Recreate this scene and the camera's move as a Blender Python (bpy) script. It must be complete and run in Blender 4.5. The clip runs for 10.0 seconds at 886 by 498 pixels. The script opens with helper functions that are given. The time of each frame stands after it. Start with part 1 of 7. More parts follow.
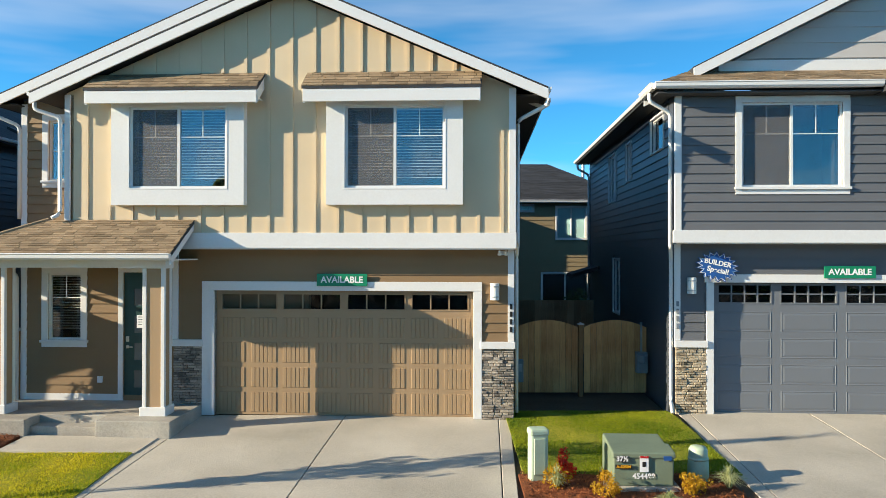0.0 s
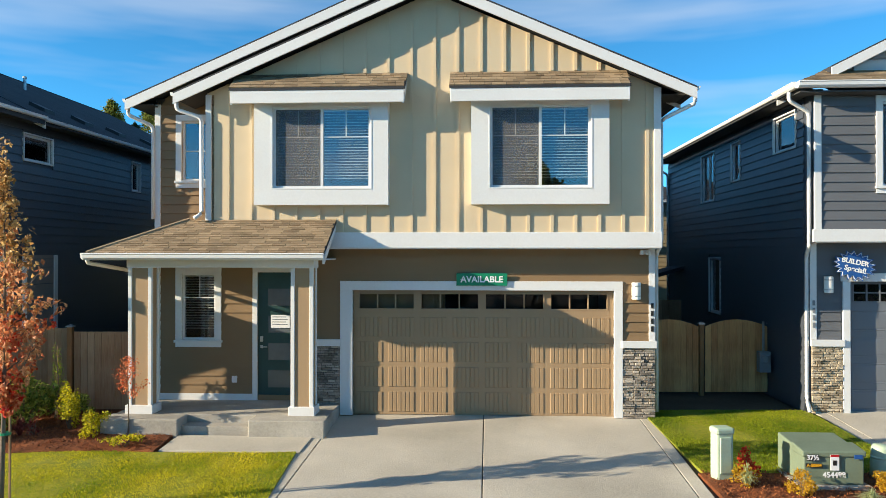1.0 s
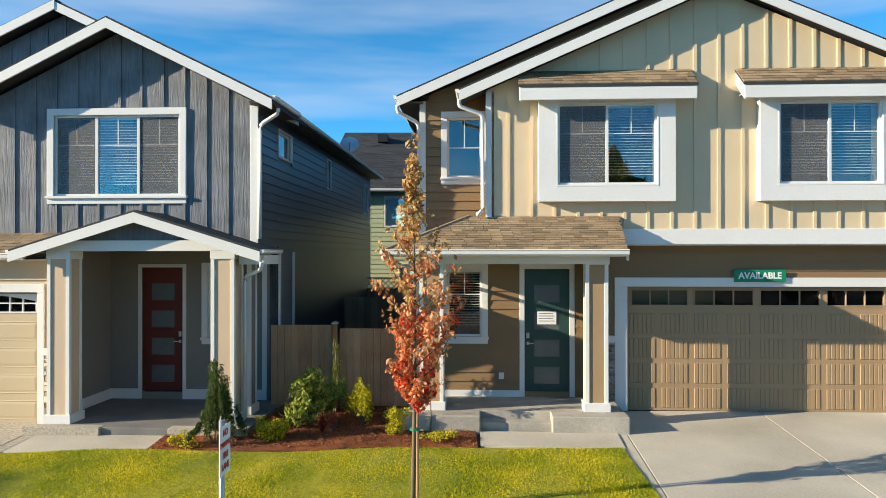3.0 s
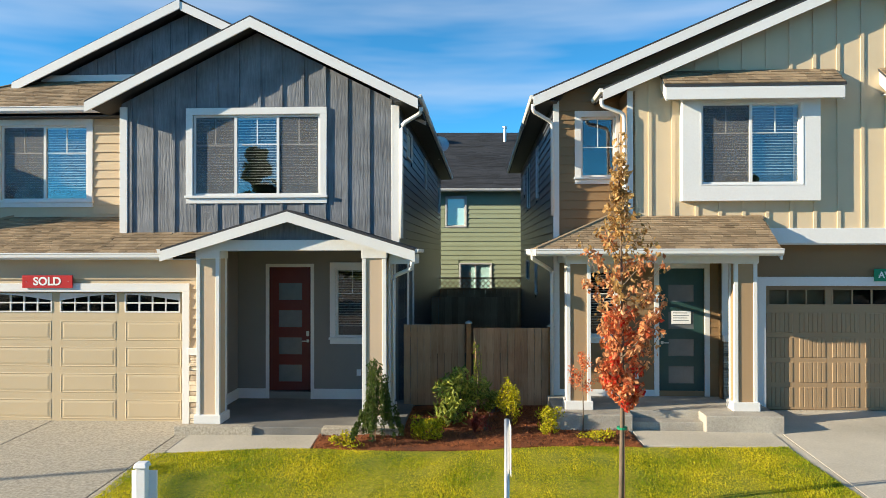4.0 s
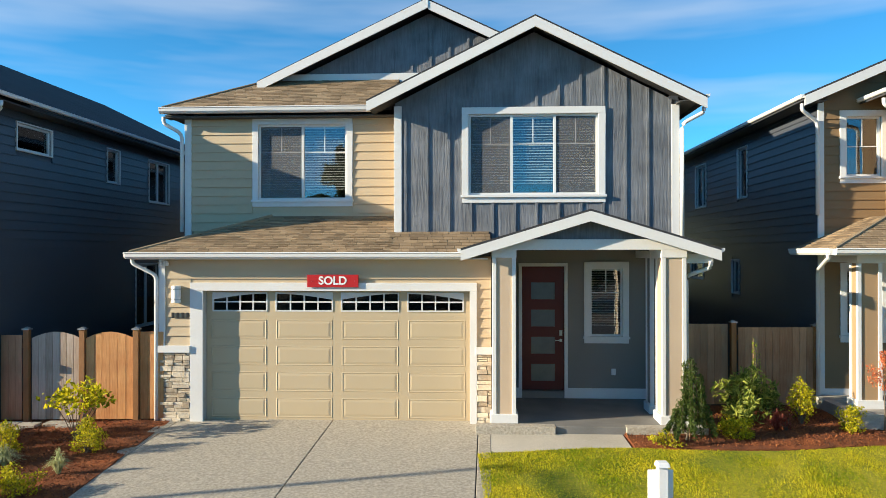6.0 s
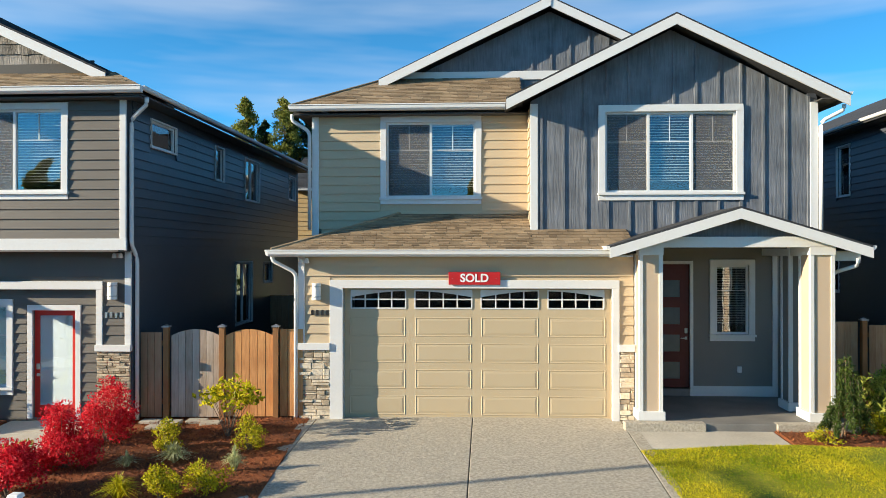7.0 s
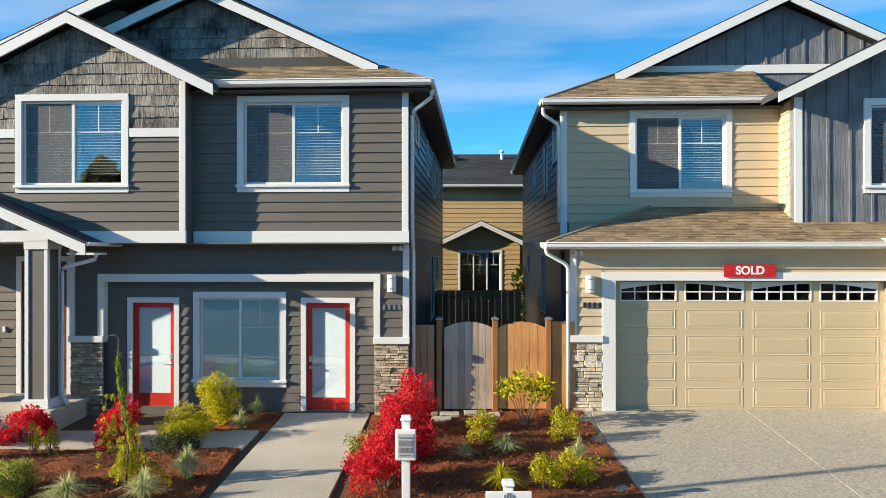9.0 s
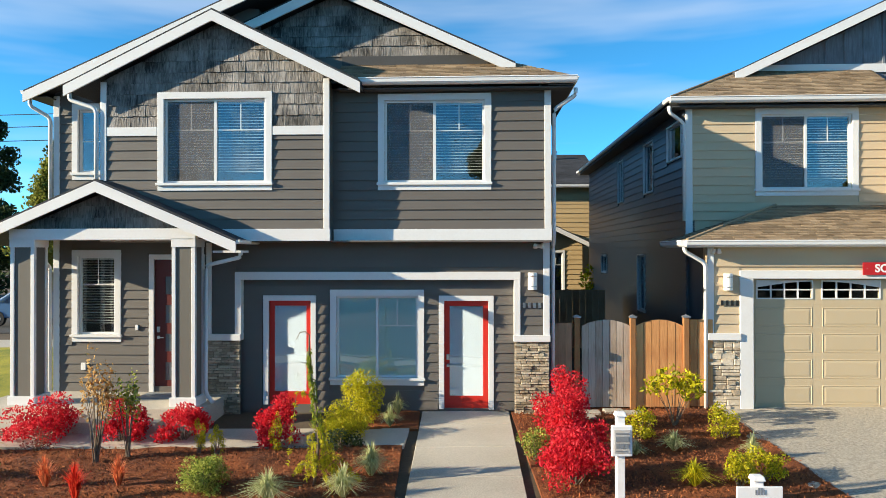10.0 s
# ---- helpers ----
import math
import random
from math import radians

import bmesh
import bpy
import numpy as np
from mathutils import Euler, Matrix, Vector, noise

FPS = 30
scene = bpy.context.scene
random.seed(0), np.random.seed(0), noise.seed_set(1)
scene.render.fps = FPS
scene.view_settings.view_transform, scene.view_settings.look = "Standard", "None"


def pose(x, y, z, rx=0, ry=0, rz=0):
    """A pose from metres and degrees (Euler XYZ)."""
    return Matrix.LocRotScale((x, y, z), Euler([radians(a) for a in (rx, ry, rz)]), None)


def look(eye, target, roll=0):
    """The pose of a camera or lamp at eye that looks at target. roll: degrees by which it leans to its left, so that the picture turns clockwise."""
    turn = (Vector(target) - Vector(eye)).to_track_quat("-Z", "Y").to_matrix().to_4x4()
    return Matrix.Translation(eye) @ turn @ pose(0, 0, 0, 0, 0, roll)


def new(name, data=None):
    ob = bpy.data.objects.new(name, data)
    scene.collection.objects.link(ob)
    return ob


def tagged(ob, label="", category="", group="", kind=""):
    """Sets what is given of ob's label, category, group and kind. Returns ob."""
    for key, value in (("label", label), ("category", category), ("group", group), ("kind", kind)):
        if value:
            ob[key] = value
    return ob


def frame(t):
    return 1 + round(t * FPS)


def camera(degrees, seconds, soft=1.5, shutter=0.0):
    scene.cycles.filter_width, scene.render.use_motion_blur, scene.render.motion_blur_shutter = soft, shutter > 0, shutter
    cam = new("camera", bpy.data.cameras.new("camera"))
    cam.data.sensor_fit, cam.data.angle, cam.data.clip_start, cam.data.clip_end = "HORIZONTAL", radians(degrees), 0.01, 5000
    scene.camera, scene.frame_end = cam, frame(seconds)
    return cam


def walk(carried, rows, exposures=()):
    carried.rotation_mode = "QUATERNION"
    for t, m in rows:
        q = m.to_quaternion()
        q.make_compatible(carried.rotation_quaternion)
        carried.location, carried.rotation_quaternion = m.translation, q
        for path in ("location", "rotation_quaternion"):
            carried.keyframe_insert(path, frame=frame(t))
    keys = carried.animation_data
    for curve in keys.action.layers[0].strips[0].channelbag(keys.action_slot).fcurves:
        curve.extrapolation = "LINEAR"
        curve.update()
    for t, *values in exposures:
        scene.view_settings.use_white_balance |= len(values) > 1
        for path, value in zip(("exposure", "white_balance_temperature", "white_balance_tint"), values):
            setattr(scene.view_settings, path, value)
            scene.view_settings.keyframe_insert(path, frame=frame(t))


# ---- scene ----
cam = camera(62.0, 10.0, soft=0.6)
METRES, EYE, TILT, LEAN, TURN = 26.4, 3.2, 0.0, 0.0, 0.0
ROWS = [
    (0.0, 0.0, 0.0, 0.0, -0.0, 0.26, -0.1),
    (0.5, -0.0503, -0.0001, -0.0005, 0.04, 0.28, -0.06),
    (1.0, -0.1003, -0.0003, -0.001, 0.07, 0.32, -0.01),
    (1.5, -0.1492, -0.0007, -0.0012, 0.14, 0.31, 0.06),
    (2.0, -0.1988, -0.0009, -0.0015, 0.17, 0.25, 0.07),
    (2.5, -0.2496, -0.001, -0.002, 0.15, 0.21, 0.05),
    (4.0, -0.4032, -0.001, -0.0033, 0.04, 0.27, 0.07),
    (4.5, -0.453, -0.0009, -0.003, 0.07, 0.24, 0.09),
    (5.0, -0.5031, -0.0008, -0.0033, 0.07, 0.29, 0.07),
    (5.5, -0.5533, -0.0006, -0.0029, 0.07, 0.23, 0.07),
    (7.0, -0.7041, -0.0009, -0.0047, -0.02, 0.21, 0.04),
    (7.5, -0.7528, -0.001, -0.006, 0.01, 0.25, 0.07),
    (8.0, -0.8025, -0.0014, -0.0064, -0.06, 0.15, 0.07),
    (8.5, -0.8514, -0.0014, -0.0075, -0.16, 0.12, 0.04),
    (9.0, -0.9005, -0.0017, -0.0092, -0.23, 0.14, 0.06),
    (9.5, -0.9509, -0.0014, -0.0106, -0.31, 0.21, 0.08),
    (10.0, -0.9998, -0.0009, -0.0119, -0.34, 0.29, 0.07),
]

EXPO = 1.04
walk(cam, [(t, pose(0, 0, EYE, TILT, LEAN, TURN) @ pose(METRES * x, METRES * y, METRES * z, 90 + pitch, roll, yaw)) for t, x, y, z, yaw, pitch, roll in ROWS],
     exposures=[(0.0, EXPO), (7.5, EXPO), (10.0, EXPO + 0.12)])

# ---- light: low sun from the far end of the street, clear sky ----
SUN_WAY = Vector((5.4, 1.26, -1.64)).normalized()
sun = new("sun", bpy.data.lights.new("sun", "SUN"))
sun.data.energy, sun.data.angle, sun.data.color = 5.0, radians(0.35), (1.0, 0.863, 0.635)
sun.matrix_world = look((-50, -12, 20), Vector((-50, -12, 20)) + SUN_WAY)
world = bpy.data.worlds.new("sky")
scene.world = world
world.use_nodes = True
wn = world.node_tree
wn.nodes.clear()
sky = wn.nodes.new("ShaderNodeTexSky")
sky.sky_type, sky.sun_disc = "NISHITA", False
sky.sun_elevation, sky.sun_rotation = math.asin(-SUN_WAY.z), radians(257)
sky.air_density, sky.dust_density, sky.ozone_density = 0.5, 0.0, 5.0
tcw = wn.nodes.new("ShaderNodeTexCoord")
mpw = wn.nodes.new("ShaderNodeMapping")
mpw.inputs["Scale"].default_value = (1.2, 1.2, 9.0)
mpw.inputs["Rotation"].default_value = (0.0, 0.12, 0.3)
ciw = wn.nodes.new("ShaderNodeTexNoise")
ciw.inputs["Scale"].default_value, ciw.inputs["Detail"].default_value, ciw.inputs["Roughness"].default_value = 1.5, 4.0, 0.5
rpw = wn.nodes.new("ShaderNodeMapRange")
rpw.inputs["From Min"].default_value, rpw.inputs["From Max"].default_value = 0.48, 0.84
rpw.inputs["To Min"].default_value, rpw.inputs["To Max"].default_value = 0.0, 0.55
tint = wn.nodes.new("ShaderNodeMix")
tint.data_type, tint.blend_type = "RGBA", "MULTIPLY"
tint.inputs["Factor"].default_value = 1.0
tint.inputs["B"].default_value = (0.50, 1.17, 1.03, 1)
mxw = wn.nodes.new("ShaderNodeMix")
mxw.data_type = "RGBA"
mxw.inputs["B"].default_value = (3.5, 3.7, 4.0, 1)
bgw = wn.nodes.new("ShaderNodeBackground")
bgw.inputs["Strength"].default_value = 0.125
ouw = wn.nodes.new("ShaderNodeOutputWorld")
wn.links.new(tcw.outputs["Generated"], mpw.inputs["Vector"])
wn.links.new(mpw.outputs["Vector"], ciw.inputs["Vector"])
wn.links.new(ciw.outputs["Fac"], rpw.inputs["Value"])
wn.links.new(sky.outputs["Color"], tint.inputs["A"])
wn.links.new(tint.outputs["Result"], mxw.inputs["A"])
wn.links.new(rpw.outputs["Result"], mxw.inputs["Factor"])
wn.links.new(mxw.outputs["Result"], bgw.inputs["Color"])
wn.links.new(bgw.outputs["Background"], ouw.inputs["Surface"])


# ---- materials ----
def mat(name, base, rough=0.7, var=0.12, fine=30.0, coarse=1.3, bump=0.15, stretch=(1, 1, 1), metal=0.0, rnd=0.0, island=0.0, spec=0.4, second=None, depth=0.01, span=0.5):
    """A surface of two noises: grain and broad stains; rnd varies it from object to object, island from piece to piece of a mesh."""
    m = bpy.data.materials.new(name)
    m.use_nodes = True
    n, lk = m.node_tree.nodes, m.node_tree.links
    bs = n["Principled BSDF"]
    tc, mp = n.new("ShaderNodeTexCoord"), n.new("ShaderNodeMapping")
    mp.inputs["Scale"].default_value = stretch
    lk.new(tc.outputs["Object"], mp.inputs["Vector"])
    a, b = n.new("ShaderNodeTexNoise"), n.new("ShaderNodeTexNoise")
    a.inputs["Scale"].default_value, a.inputs["Detail"].default_value, a.inputs["Roughness"].default_value = fine, 6.0, 0.65
    b.inputs["Scale"].default_value, b.inputs["Detail"].default_value = coarse, 4.0
    lk.new(mp.outputs["Vector"], a.inputs["Vector"])
    lk.new(tc.outputs["Object"], b.inputs["Vector"])
    add = n.new("ShaderNodeMath")
    add.operation = "ADD"
    lk.new(a.outputs["Fac"], add.inputs[0])
    lk.new(b.outputs["Fac"], add.inputs[1])
    last = add
    for amount, node, out in ((rnd, "ShaderNodeObjectInfo", "Random"), (island, "ShaderNodeNewGeometry", "Random Per Island")):
        if amount:
            src, mul, plus = n.new(node), n.new("ShaderNodeMath"), n.new("ShaderNodeMath")
            mul.operation, plus.operation = "MULTIPLY_ADD", "ADD"
            mul.inputs[1].default_value, mul.inputs[2].default_value = amount * 2, -amount
            lk.new(src.outputs[out], mul.inputs[0])
            lk.new(last.outputs[0], plus.inputs[0])
            lk.new(mul.outputs[0], plus.inputs[1])
            last = plus
    rng = n.new("ShaderNodeMapRange")
    rng.inputs["From Min"].default_value, rng.inputs["From Max"].default_value = 1 - span, 1 + span
    lk.new(last.outputs[0], rng.inputs["Value"])
    mx = n.new("ShaderNodeMix")
    mx.data_type = "RGBA"
    hi = second if second else tuple(min(1.0, c * (1 + var * 2)) for c in base)
    lo = base if second else tuple(c * max(0.05, 1 - var * 2) for c in base)
    mx.inputs["A"].default_value, mx.inputs["B"].default_value = (*lo, 1), (*hi, 1)
    lk.new(rng.outputs["Result"], mx.inputs["Factor"])
    lk.new(mx.outputs["Result"], bs.inputs["Base Color"])
    bs.inputs["Roughness"].default_value, bs.inputs["Metallic"].default_value = rough, metal
    bs.inputs["Specular IOR Level"].default_value = spec
    if bump:
        bp = n.new("ShaderNodeBump")
        bp.inputs["Strength"].default_value, bp.inputs["Distance"].default_value = bump, depth
        lk.new(a.outputs["Fac"], bp.inputs["Height"])
        lk.new(bp.outputs["Normal"], bs.inputs["Normal"])
    return m


def leaf_mat(name, base, second, island=0.5, coarse=3.0, span=0.5):
    m = mat(name, base, 0.5, 0.2, 20, coarse, 0.0, island=island, second=second, spec=0.3, span=span)
    bs = m.node_tree.nodes["Principled BSDF"]
    n, lk = m.node_tree.nodes, m.node_tree.links
    tr, mix = n.new("ShaderNodeBsdfTranslucent"), n.new("ShaderNodeMixShader")
    lk.new(bs.inputs["Base Color"].links[0].from_socket, tr.inputs["Color"])
    mix.inputs["Fac"].default_value = 0.45
    lk.new(bs.outputs[0], mix.inputs[1])
    lk.new(tr.outputs[0], mix.inputs[2])
    lk.new(mix.outputs[0], n["Material Output"].inputs["Surface"])
    return m


def glass_mat(name, least, tone=(0.95, 0.97, 1.0)):
    m = bpy.data.materials.new(name)
    m.use_nodes = True
    n, lk = m.node_tree.nodes, m.node_tree.links
    n.remove(n["Principled BSDF"])
    tr, gl, mix, fr, ad = (n.new("ShaderNode" + k) for k in ("BsdfTransparent", "BsdfGlossy", "MixShader", "Fresnel", "Math"))
    tr.inputs["Color"].default_value = (0.93, 0.96, 0.96, 1)
    gl.inputs["Color"].default_value, gl.inputs["Roughness"].default_value = (*tone, 1), 0.015
    ad.operation, ad.use_clamp = "ADD", True
    ad.inputs[1].default_value = least
    no, bp, tc = n.new("ShaderNodeTexNoise"), n.new("ShaderNodeBump"), n.new("ShaderNodeTexCoord")
    no.inputs["Scale"].default_value, no.inputs["Detail"].default_value = 1.5, 1.0
    bp.inputs["Strength"].default_value, bp.inputs["Distance"].default_value = 0.25, 0.02
    lk.new(tc.outputs["Object"], no.inputs["Vector"])
    lk.new(no.outputs["Fac"], bp.inputs["Height"])
    lk.new(bp.outputs["Normal"], gl.inputs["Normal"])
    lk.new(fr.outputs[0], ad.inputs[0])
    lk.new(ad.outputs[0], mix.inputs["Fac"])
    lk.new(tr.outputs[0], mix.inputs[1])
    lk.new(gl.outputs[0], mix.inputs[2])
    lk.new(mix.outputs[0], n["Material Output"].inputs["Surface"])
    return m


def screen_mat(name):
    m = mat(name, (0.13, 0.135, 0.145), 0.8, 0.1, 200, 2, 0.0)
    n, lk = m.node_tree.nodes, m.node_tree.links
    tr, mix = n.new("ShaderNodeBsdfTransparent"), n.new("ShaderNodeMixShader")
    mix.inputs["Fac"].default_value = 0.45
    lk.new(tr.outputs[0], mix.inputs[1])
    lk.new(n["Principled BSDF"].outputs[0], mix.inputs[2])
    lk.new(mix.outputs[0], n["Material Output"].inputs["Surface"])
    return m


LAP = (3, 3, 40)
WHITE = mat("white_paint", (0.71, 0.71, 0.70), 0.5, 0.035, 25, 0.9, 0.05)
CREAM = mat("cream_panel", (0.63, 0.508, 0.34), 0.7, 0.06, 40, 1.1, 0.12, (8, 8, 1))
BROWN = mat("brown_siding", (0.235, 0.15, 0.075), 0.65, 0.07, 40, 0.8, 0.15, LAP, rnd=0.08)
BEIGE = mat("beige_siding", (0.54, 0.428, 0.285), 0.65, 0.05, 40, 0.8, 0.12, LAP, rnd=0.05)
BLUEGREY = mat("blue_grey_board", (0.155, 0.167, 0.187), 0.65, 0.15, 22, 2.2, 0.7, (1.3, 1.3, 0.12), span=0.26, depth=0.02)
CHARCOAL = mat("charcoal_siding", (0.125, 0.112, 0.098), 0.6, 0.07, 40, 0.8, 0.15, LAP, rnd=0.08)
SLATE = mat("slate_siding", (0.125, 0.13, 0.14), 0.6, 0.07, 40, 0.8, 0.15, LAP, rnd=0.08)
# Dark side siding, deepened and blued by shade put into its colour
DEEP = mat("shade_toned_side_siding", (0.064, 0.073, 0.09), 0.38, 0.07, 40, 0.8, 0.15, LAP, rnd=0.08)
TANSIDE = mat("tan_rear_siding", (0.50, 0.36, 0.18), 0.65, 0.06, 40, 0.8, 0.15, LAP, rnd=0.06)
OLIVE = mat("olive_rear_siding", (0.27, 0.21, 0.12), 0.65, 0.06, 40, 0.8, 0.15, LAP, rnd=0.06)
GREENSIDE = mat("green_rear_siding", (0.42, 0.48, 0.32), 0.65, 0.06, 40, 0.8, 0.15, LAP, rnd=0.06)
# Grey porch paint, with the porch's shade partly put into its colour
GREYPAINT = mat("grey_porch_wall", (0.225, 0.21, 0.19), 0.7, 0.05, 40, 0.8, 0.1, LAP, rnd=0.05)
PALE = mat("pale_grey_panel", (0.47, 0.45, 0.43), 0.7, 0.05, 40, 0.8, 0.1, LAP, rnd=0.05)
SHAKE = mat("grey_shake", (0.03, 0.029, 0.027), 0.75, 0.3, 14, 2.0, 1.0, (3.2, 3.2, 0.3), rnd=0.10, second=(0.32, 0.30, 0.28), depth=0.03, span=0.24)
SHINGLE = mat("brown_asphalt_shingle", (0.12, 0.082, 0.048), 0.9, 0.2, 70, 1.5, 0.6, rnd=0.30, island=0.30, second=(0.39, 0.285, 0.175))
DARKROOF = mat("dark_asphalt_roof", (0.035, 0.037, 0.042), 0.85, 0.25, 120, 1.2, 0.5, island=0.25)
GARAGE_TAN = mat("tan_garage_door", (0.345, 0.236, 0.135), 0.5, 0.03, 60, 0.7, 0.05, (1, 1, 6))
GARAGE_BEIGE = mat("beige_garage_door", (0.52, 0.42, 0.275), 0.5, 0.03, 60, 0.7, 0.05, (6, 6, 1))
GARAGE_SLATE = mat("slate_garage_door", (0.16, 0.175, 0.195), 0.5, 0.03, 60, 0.7, 0.05, (6, 6, 1))
PANEL_TAN = mat("tan_column_panel", (0.355, 0.24, 0.135), 0.65, 0.05, 40, 1, 0.1, (6, 6, 1))
PANEL_BEIGE = mat("beige_column_panel", (0.54, 0.415, 0.295), 0.65, 0.05, 40, 1, 0.1, (6, 6, 1))
PANEL_CHAR = mat("charcoal_column_panel", (0.13, 0.12, 0.10), 0.65, 0.05, 40, 1, 0.1, (6, 6, 1))
STONE_GREY = mat("grey_ledgestone", (0.12, 0.105, 0.09), 0.85, 0.2, 25, 4, 0.8, rnd=0.45, second=(0.46, 0.40, 0.33), depth=0.02)
STONE_TAN = mat("tan_ledgestone", (0.20, 0.155, 0.10), 0.85, 0.2, 25, 4, 0.8, rnd=0.45, second=(0.58, 0.49, 0.36), depth=0.02)
STONE_BUFF = mat("buff_fieldstone", (0.33, 0.265, 0.19), 0.85, 0.2, 18, 4, 0.8, rnd=0.45, second=(0.76, 0.665, 0.52), depth=0.02)
MORTAR = mat("stone_backing", (0.12, 0.105, 0.09), 0.95, 0.2, 40, 3, 0.4)
CONCRETE = mat("broom_concrete", (0.32, 0.29, 0.235), 0.85, 0.16, 40, 0.55, 0.6, second=(0.62, 0.57, 0.48), span=0.36)
EXPOSED = mat("exposed_aggregate", (0.17, 0.152, 0.12), 0.9, 0.3, 110, 22.0, 0.8, second=(0.64, 0.58, 0.475), span=0.42)
PORCH = mat("rough_porch_concrete", (0.17, 0.16, 0.14), 0.9, 0.2, 45, 1.8, 0.6, second=(0.55, 0.51, 0.44))
# Grey porch floor; the shade over it is partly put into its dark tone
PORCH_GREY = mat("shaded_grey_porch_floor", (0.10, 0.10, 0.098), 0.8, 0.2, 45, 1.8, 0.4, second=(0.24, 0.235, 0.22))
JOINT = mat("joint_filler", (0.05, 0.045, 0.035), 0.9, 0.2, 40, 2, 0.2)
ASPHALT = mat("asphalt", (0.05, 0.05, 0.052), 0.9, 0.2, 120, 0.8, 0.4)
SOIL = mat("bare_soil", (0.09, 0.065, 0.04), 0.95, 0.25, 18, 1.2, 0.6)
MULCH = mat("bark_mulch", (0.035, 0.012, 0.006), 0.95, 0.3, 38, 1.6, 1.0, second=(0.38, 0.11, 0.03), depth=0.04, span=0.34)
CHIP = mat("bark_chip", (0.05, 0.022, 0.01), 0.95, 0.3, 60, 2, 0.3, island=0.5, second=(0.42, 0.14, 0.045))
TURF = mat("turf_soil", (0.07, 0.13, 0.008), 0.95, 0.2, 22, 1.1, 0.8, second=(0.44, 0.37, 0.03), span=0.3)
GRASS = leaf_mat("grass_blade", (0.13, 0.25, 0.004), (0.84, 0.69, 0.03), 0.16, 0.9, 0.30)
GRASS_GREEN = leaf_mat("lush_grass_blade", (0.05, 0.15, 0.006), (0.44, 0.46, 0.02), 0.06, 0.9, 0.3)
CEDAR = mat("cedar_board", (0.46, 0.175, 0.055), 0.7, 0.2, 10, 1.5, 0.5, (4, 4, 0.3), rnd=0.25, second=(0.84, 0.44, 0.17), span=0.4)
CEDAR_GREY = mat("sun_greyed_cedar_board", (0.30, 0.22, 0.155), 0.8, 0.2, 10, 1.5, 0.5, (4, 4, 0.3), rnd=0.25, second=(0.60, 0.50, 0.41), span=0.4)
CEDAR_OLD = mat("weathered_cedar_board", (0.29, 0.15, 0.075), 0.75, 0.2, 10, 1.5, 0.5, (4, 4, 0.3), rnd=0.25, second=(0.50, 0.32, 0.185), span=0.4)
POSTWOOD = mat("stained_cedar_post", (0.20, 0.085, 0.03), 0.7, 0.2, 12, 2, 0.3, (12, 12, 1), second=(0.42, 0.20, 0.075))
RED_DOOR = mat("deep_red_door", (0.11, 0.016, 0.011), 0.45, 0.12, 20, 2, 0.1, (8, 8, 1))
RED = mat("bright_red_paint", (0.56, 0.025, 0.014), 0.45, 0.05, 30, 1.5, 0.05)
TEAL_DOOR = mat("dark_teal_door", (0.022, 0.062, 0.058), 0.4, 0.08, 20, 2, 0.05)
FROST = mat("frosted_lite", (0.11, 0.125, 0.135), 0.25, 0.08, 6, 2, 0.0, spec=0.8)
# White blind with the sky's bluish reflection put into its colour
SHADE_WHITE = mat("sky_tinted_door_blind", (0.78, 0.85, 0.93), 0.5, 0.03, 20, 1.4, 0.05)
BLIND = mat("window_blind", (0.66, 0.64, 0.59), 0.55, 0.04, 30, 2, 0.0)
# Near-black: the darkness of unlit rooms put into a surface colour
DARK = mat("unlit_interior_black", (0.016, 0.016, 0.018), 0.9, 0.2, 4, 1, 0.0)
# Drawn shade in teal: the pane's sky reflection is put into its colour
CURTAIN = mat("sky_toned_drawn_shade", (0.66, 0.90, 0.88), 0.8, 0.04, 30, 1.2, 0.1, (20, 20, 1))
METAL = mat("satin_nickel", (0.55, 0.55, 0.53), 0.35, 0.05, 40, 3, 0.0, metal=1.0)
BLACK = mat("black_paint", (0.018, 0.018, 0.018), 0.5, 0.1, 40, 2, 0.0)
DIFFUSER = mat("opal_lamp_glass", (0.82, 0.80, 0.76), 0.3, 0.03, 10, 2, 0.0)
UTIL = mat("utility_green_paint", (0.17, 0.215, 0.15), 0.5, 0.1, 30, 2, 0.1)
PEDESTAL = mat("pale_green_plastic", (0.42, 0.52, 0.38), 0.5, 0.07, 25, 3, 0.05)
SIGN_GREEN = mat("green_sign", (0.008, 0.22, 0.11), 0.4, 0.04, 20, 2, 0.0)
SIGN_RED = mat("red_sign", (0.46, 0.018, 0.02), 0.4, 0.04, 20, 2, 0.0)
SIGN_BLUE = mat("blue_sign", (0.02, 0.09, 0.30), 0.4, 0.04, 20, 2, 0.0)
SIGN_WHITE = mat("white_sign", (0.82, 0.82, 0.82), 0.4, 0.03, 20, 2, 0.0)
SIGN_YELLOW = mat("yellow_label", (0.75, 0.38, 0.02), 0.5, 0.05, 20, 2, 0.0)
METERGREY = mat("meter_grey", (0.20, 0.22, 0.24), 0.5, 0.08, 30, 2, 0.05)
GALV = mat("galvanised_steel", (0.45, 0.46, 0.47), 0.4, 0.1, 20, 3, 0.05, metal=0.8)
BARK = mat("young_bark", (0.16, 0.12, 0.085), 0.9, 0.25, 30, 4, 0.6, (4, 4, 1))
LEAF_MAPLE = leaf_mat("maple_leaf", (0.40, 0.12, 0.04), (0.90, 0.52, 0.26))
LEAF_BRONZE = leaf_mat("bronze_leaf", (0.27, 0.14, 0.04), (0.76, 0.50, 0.20))
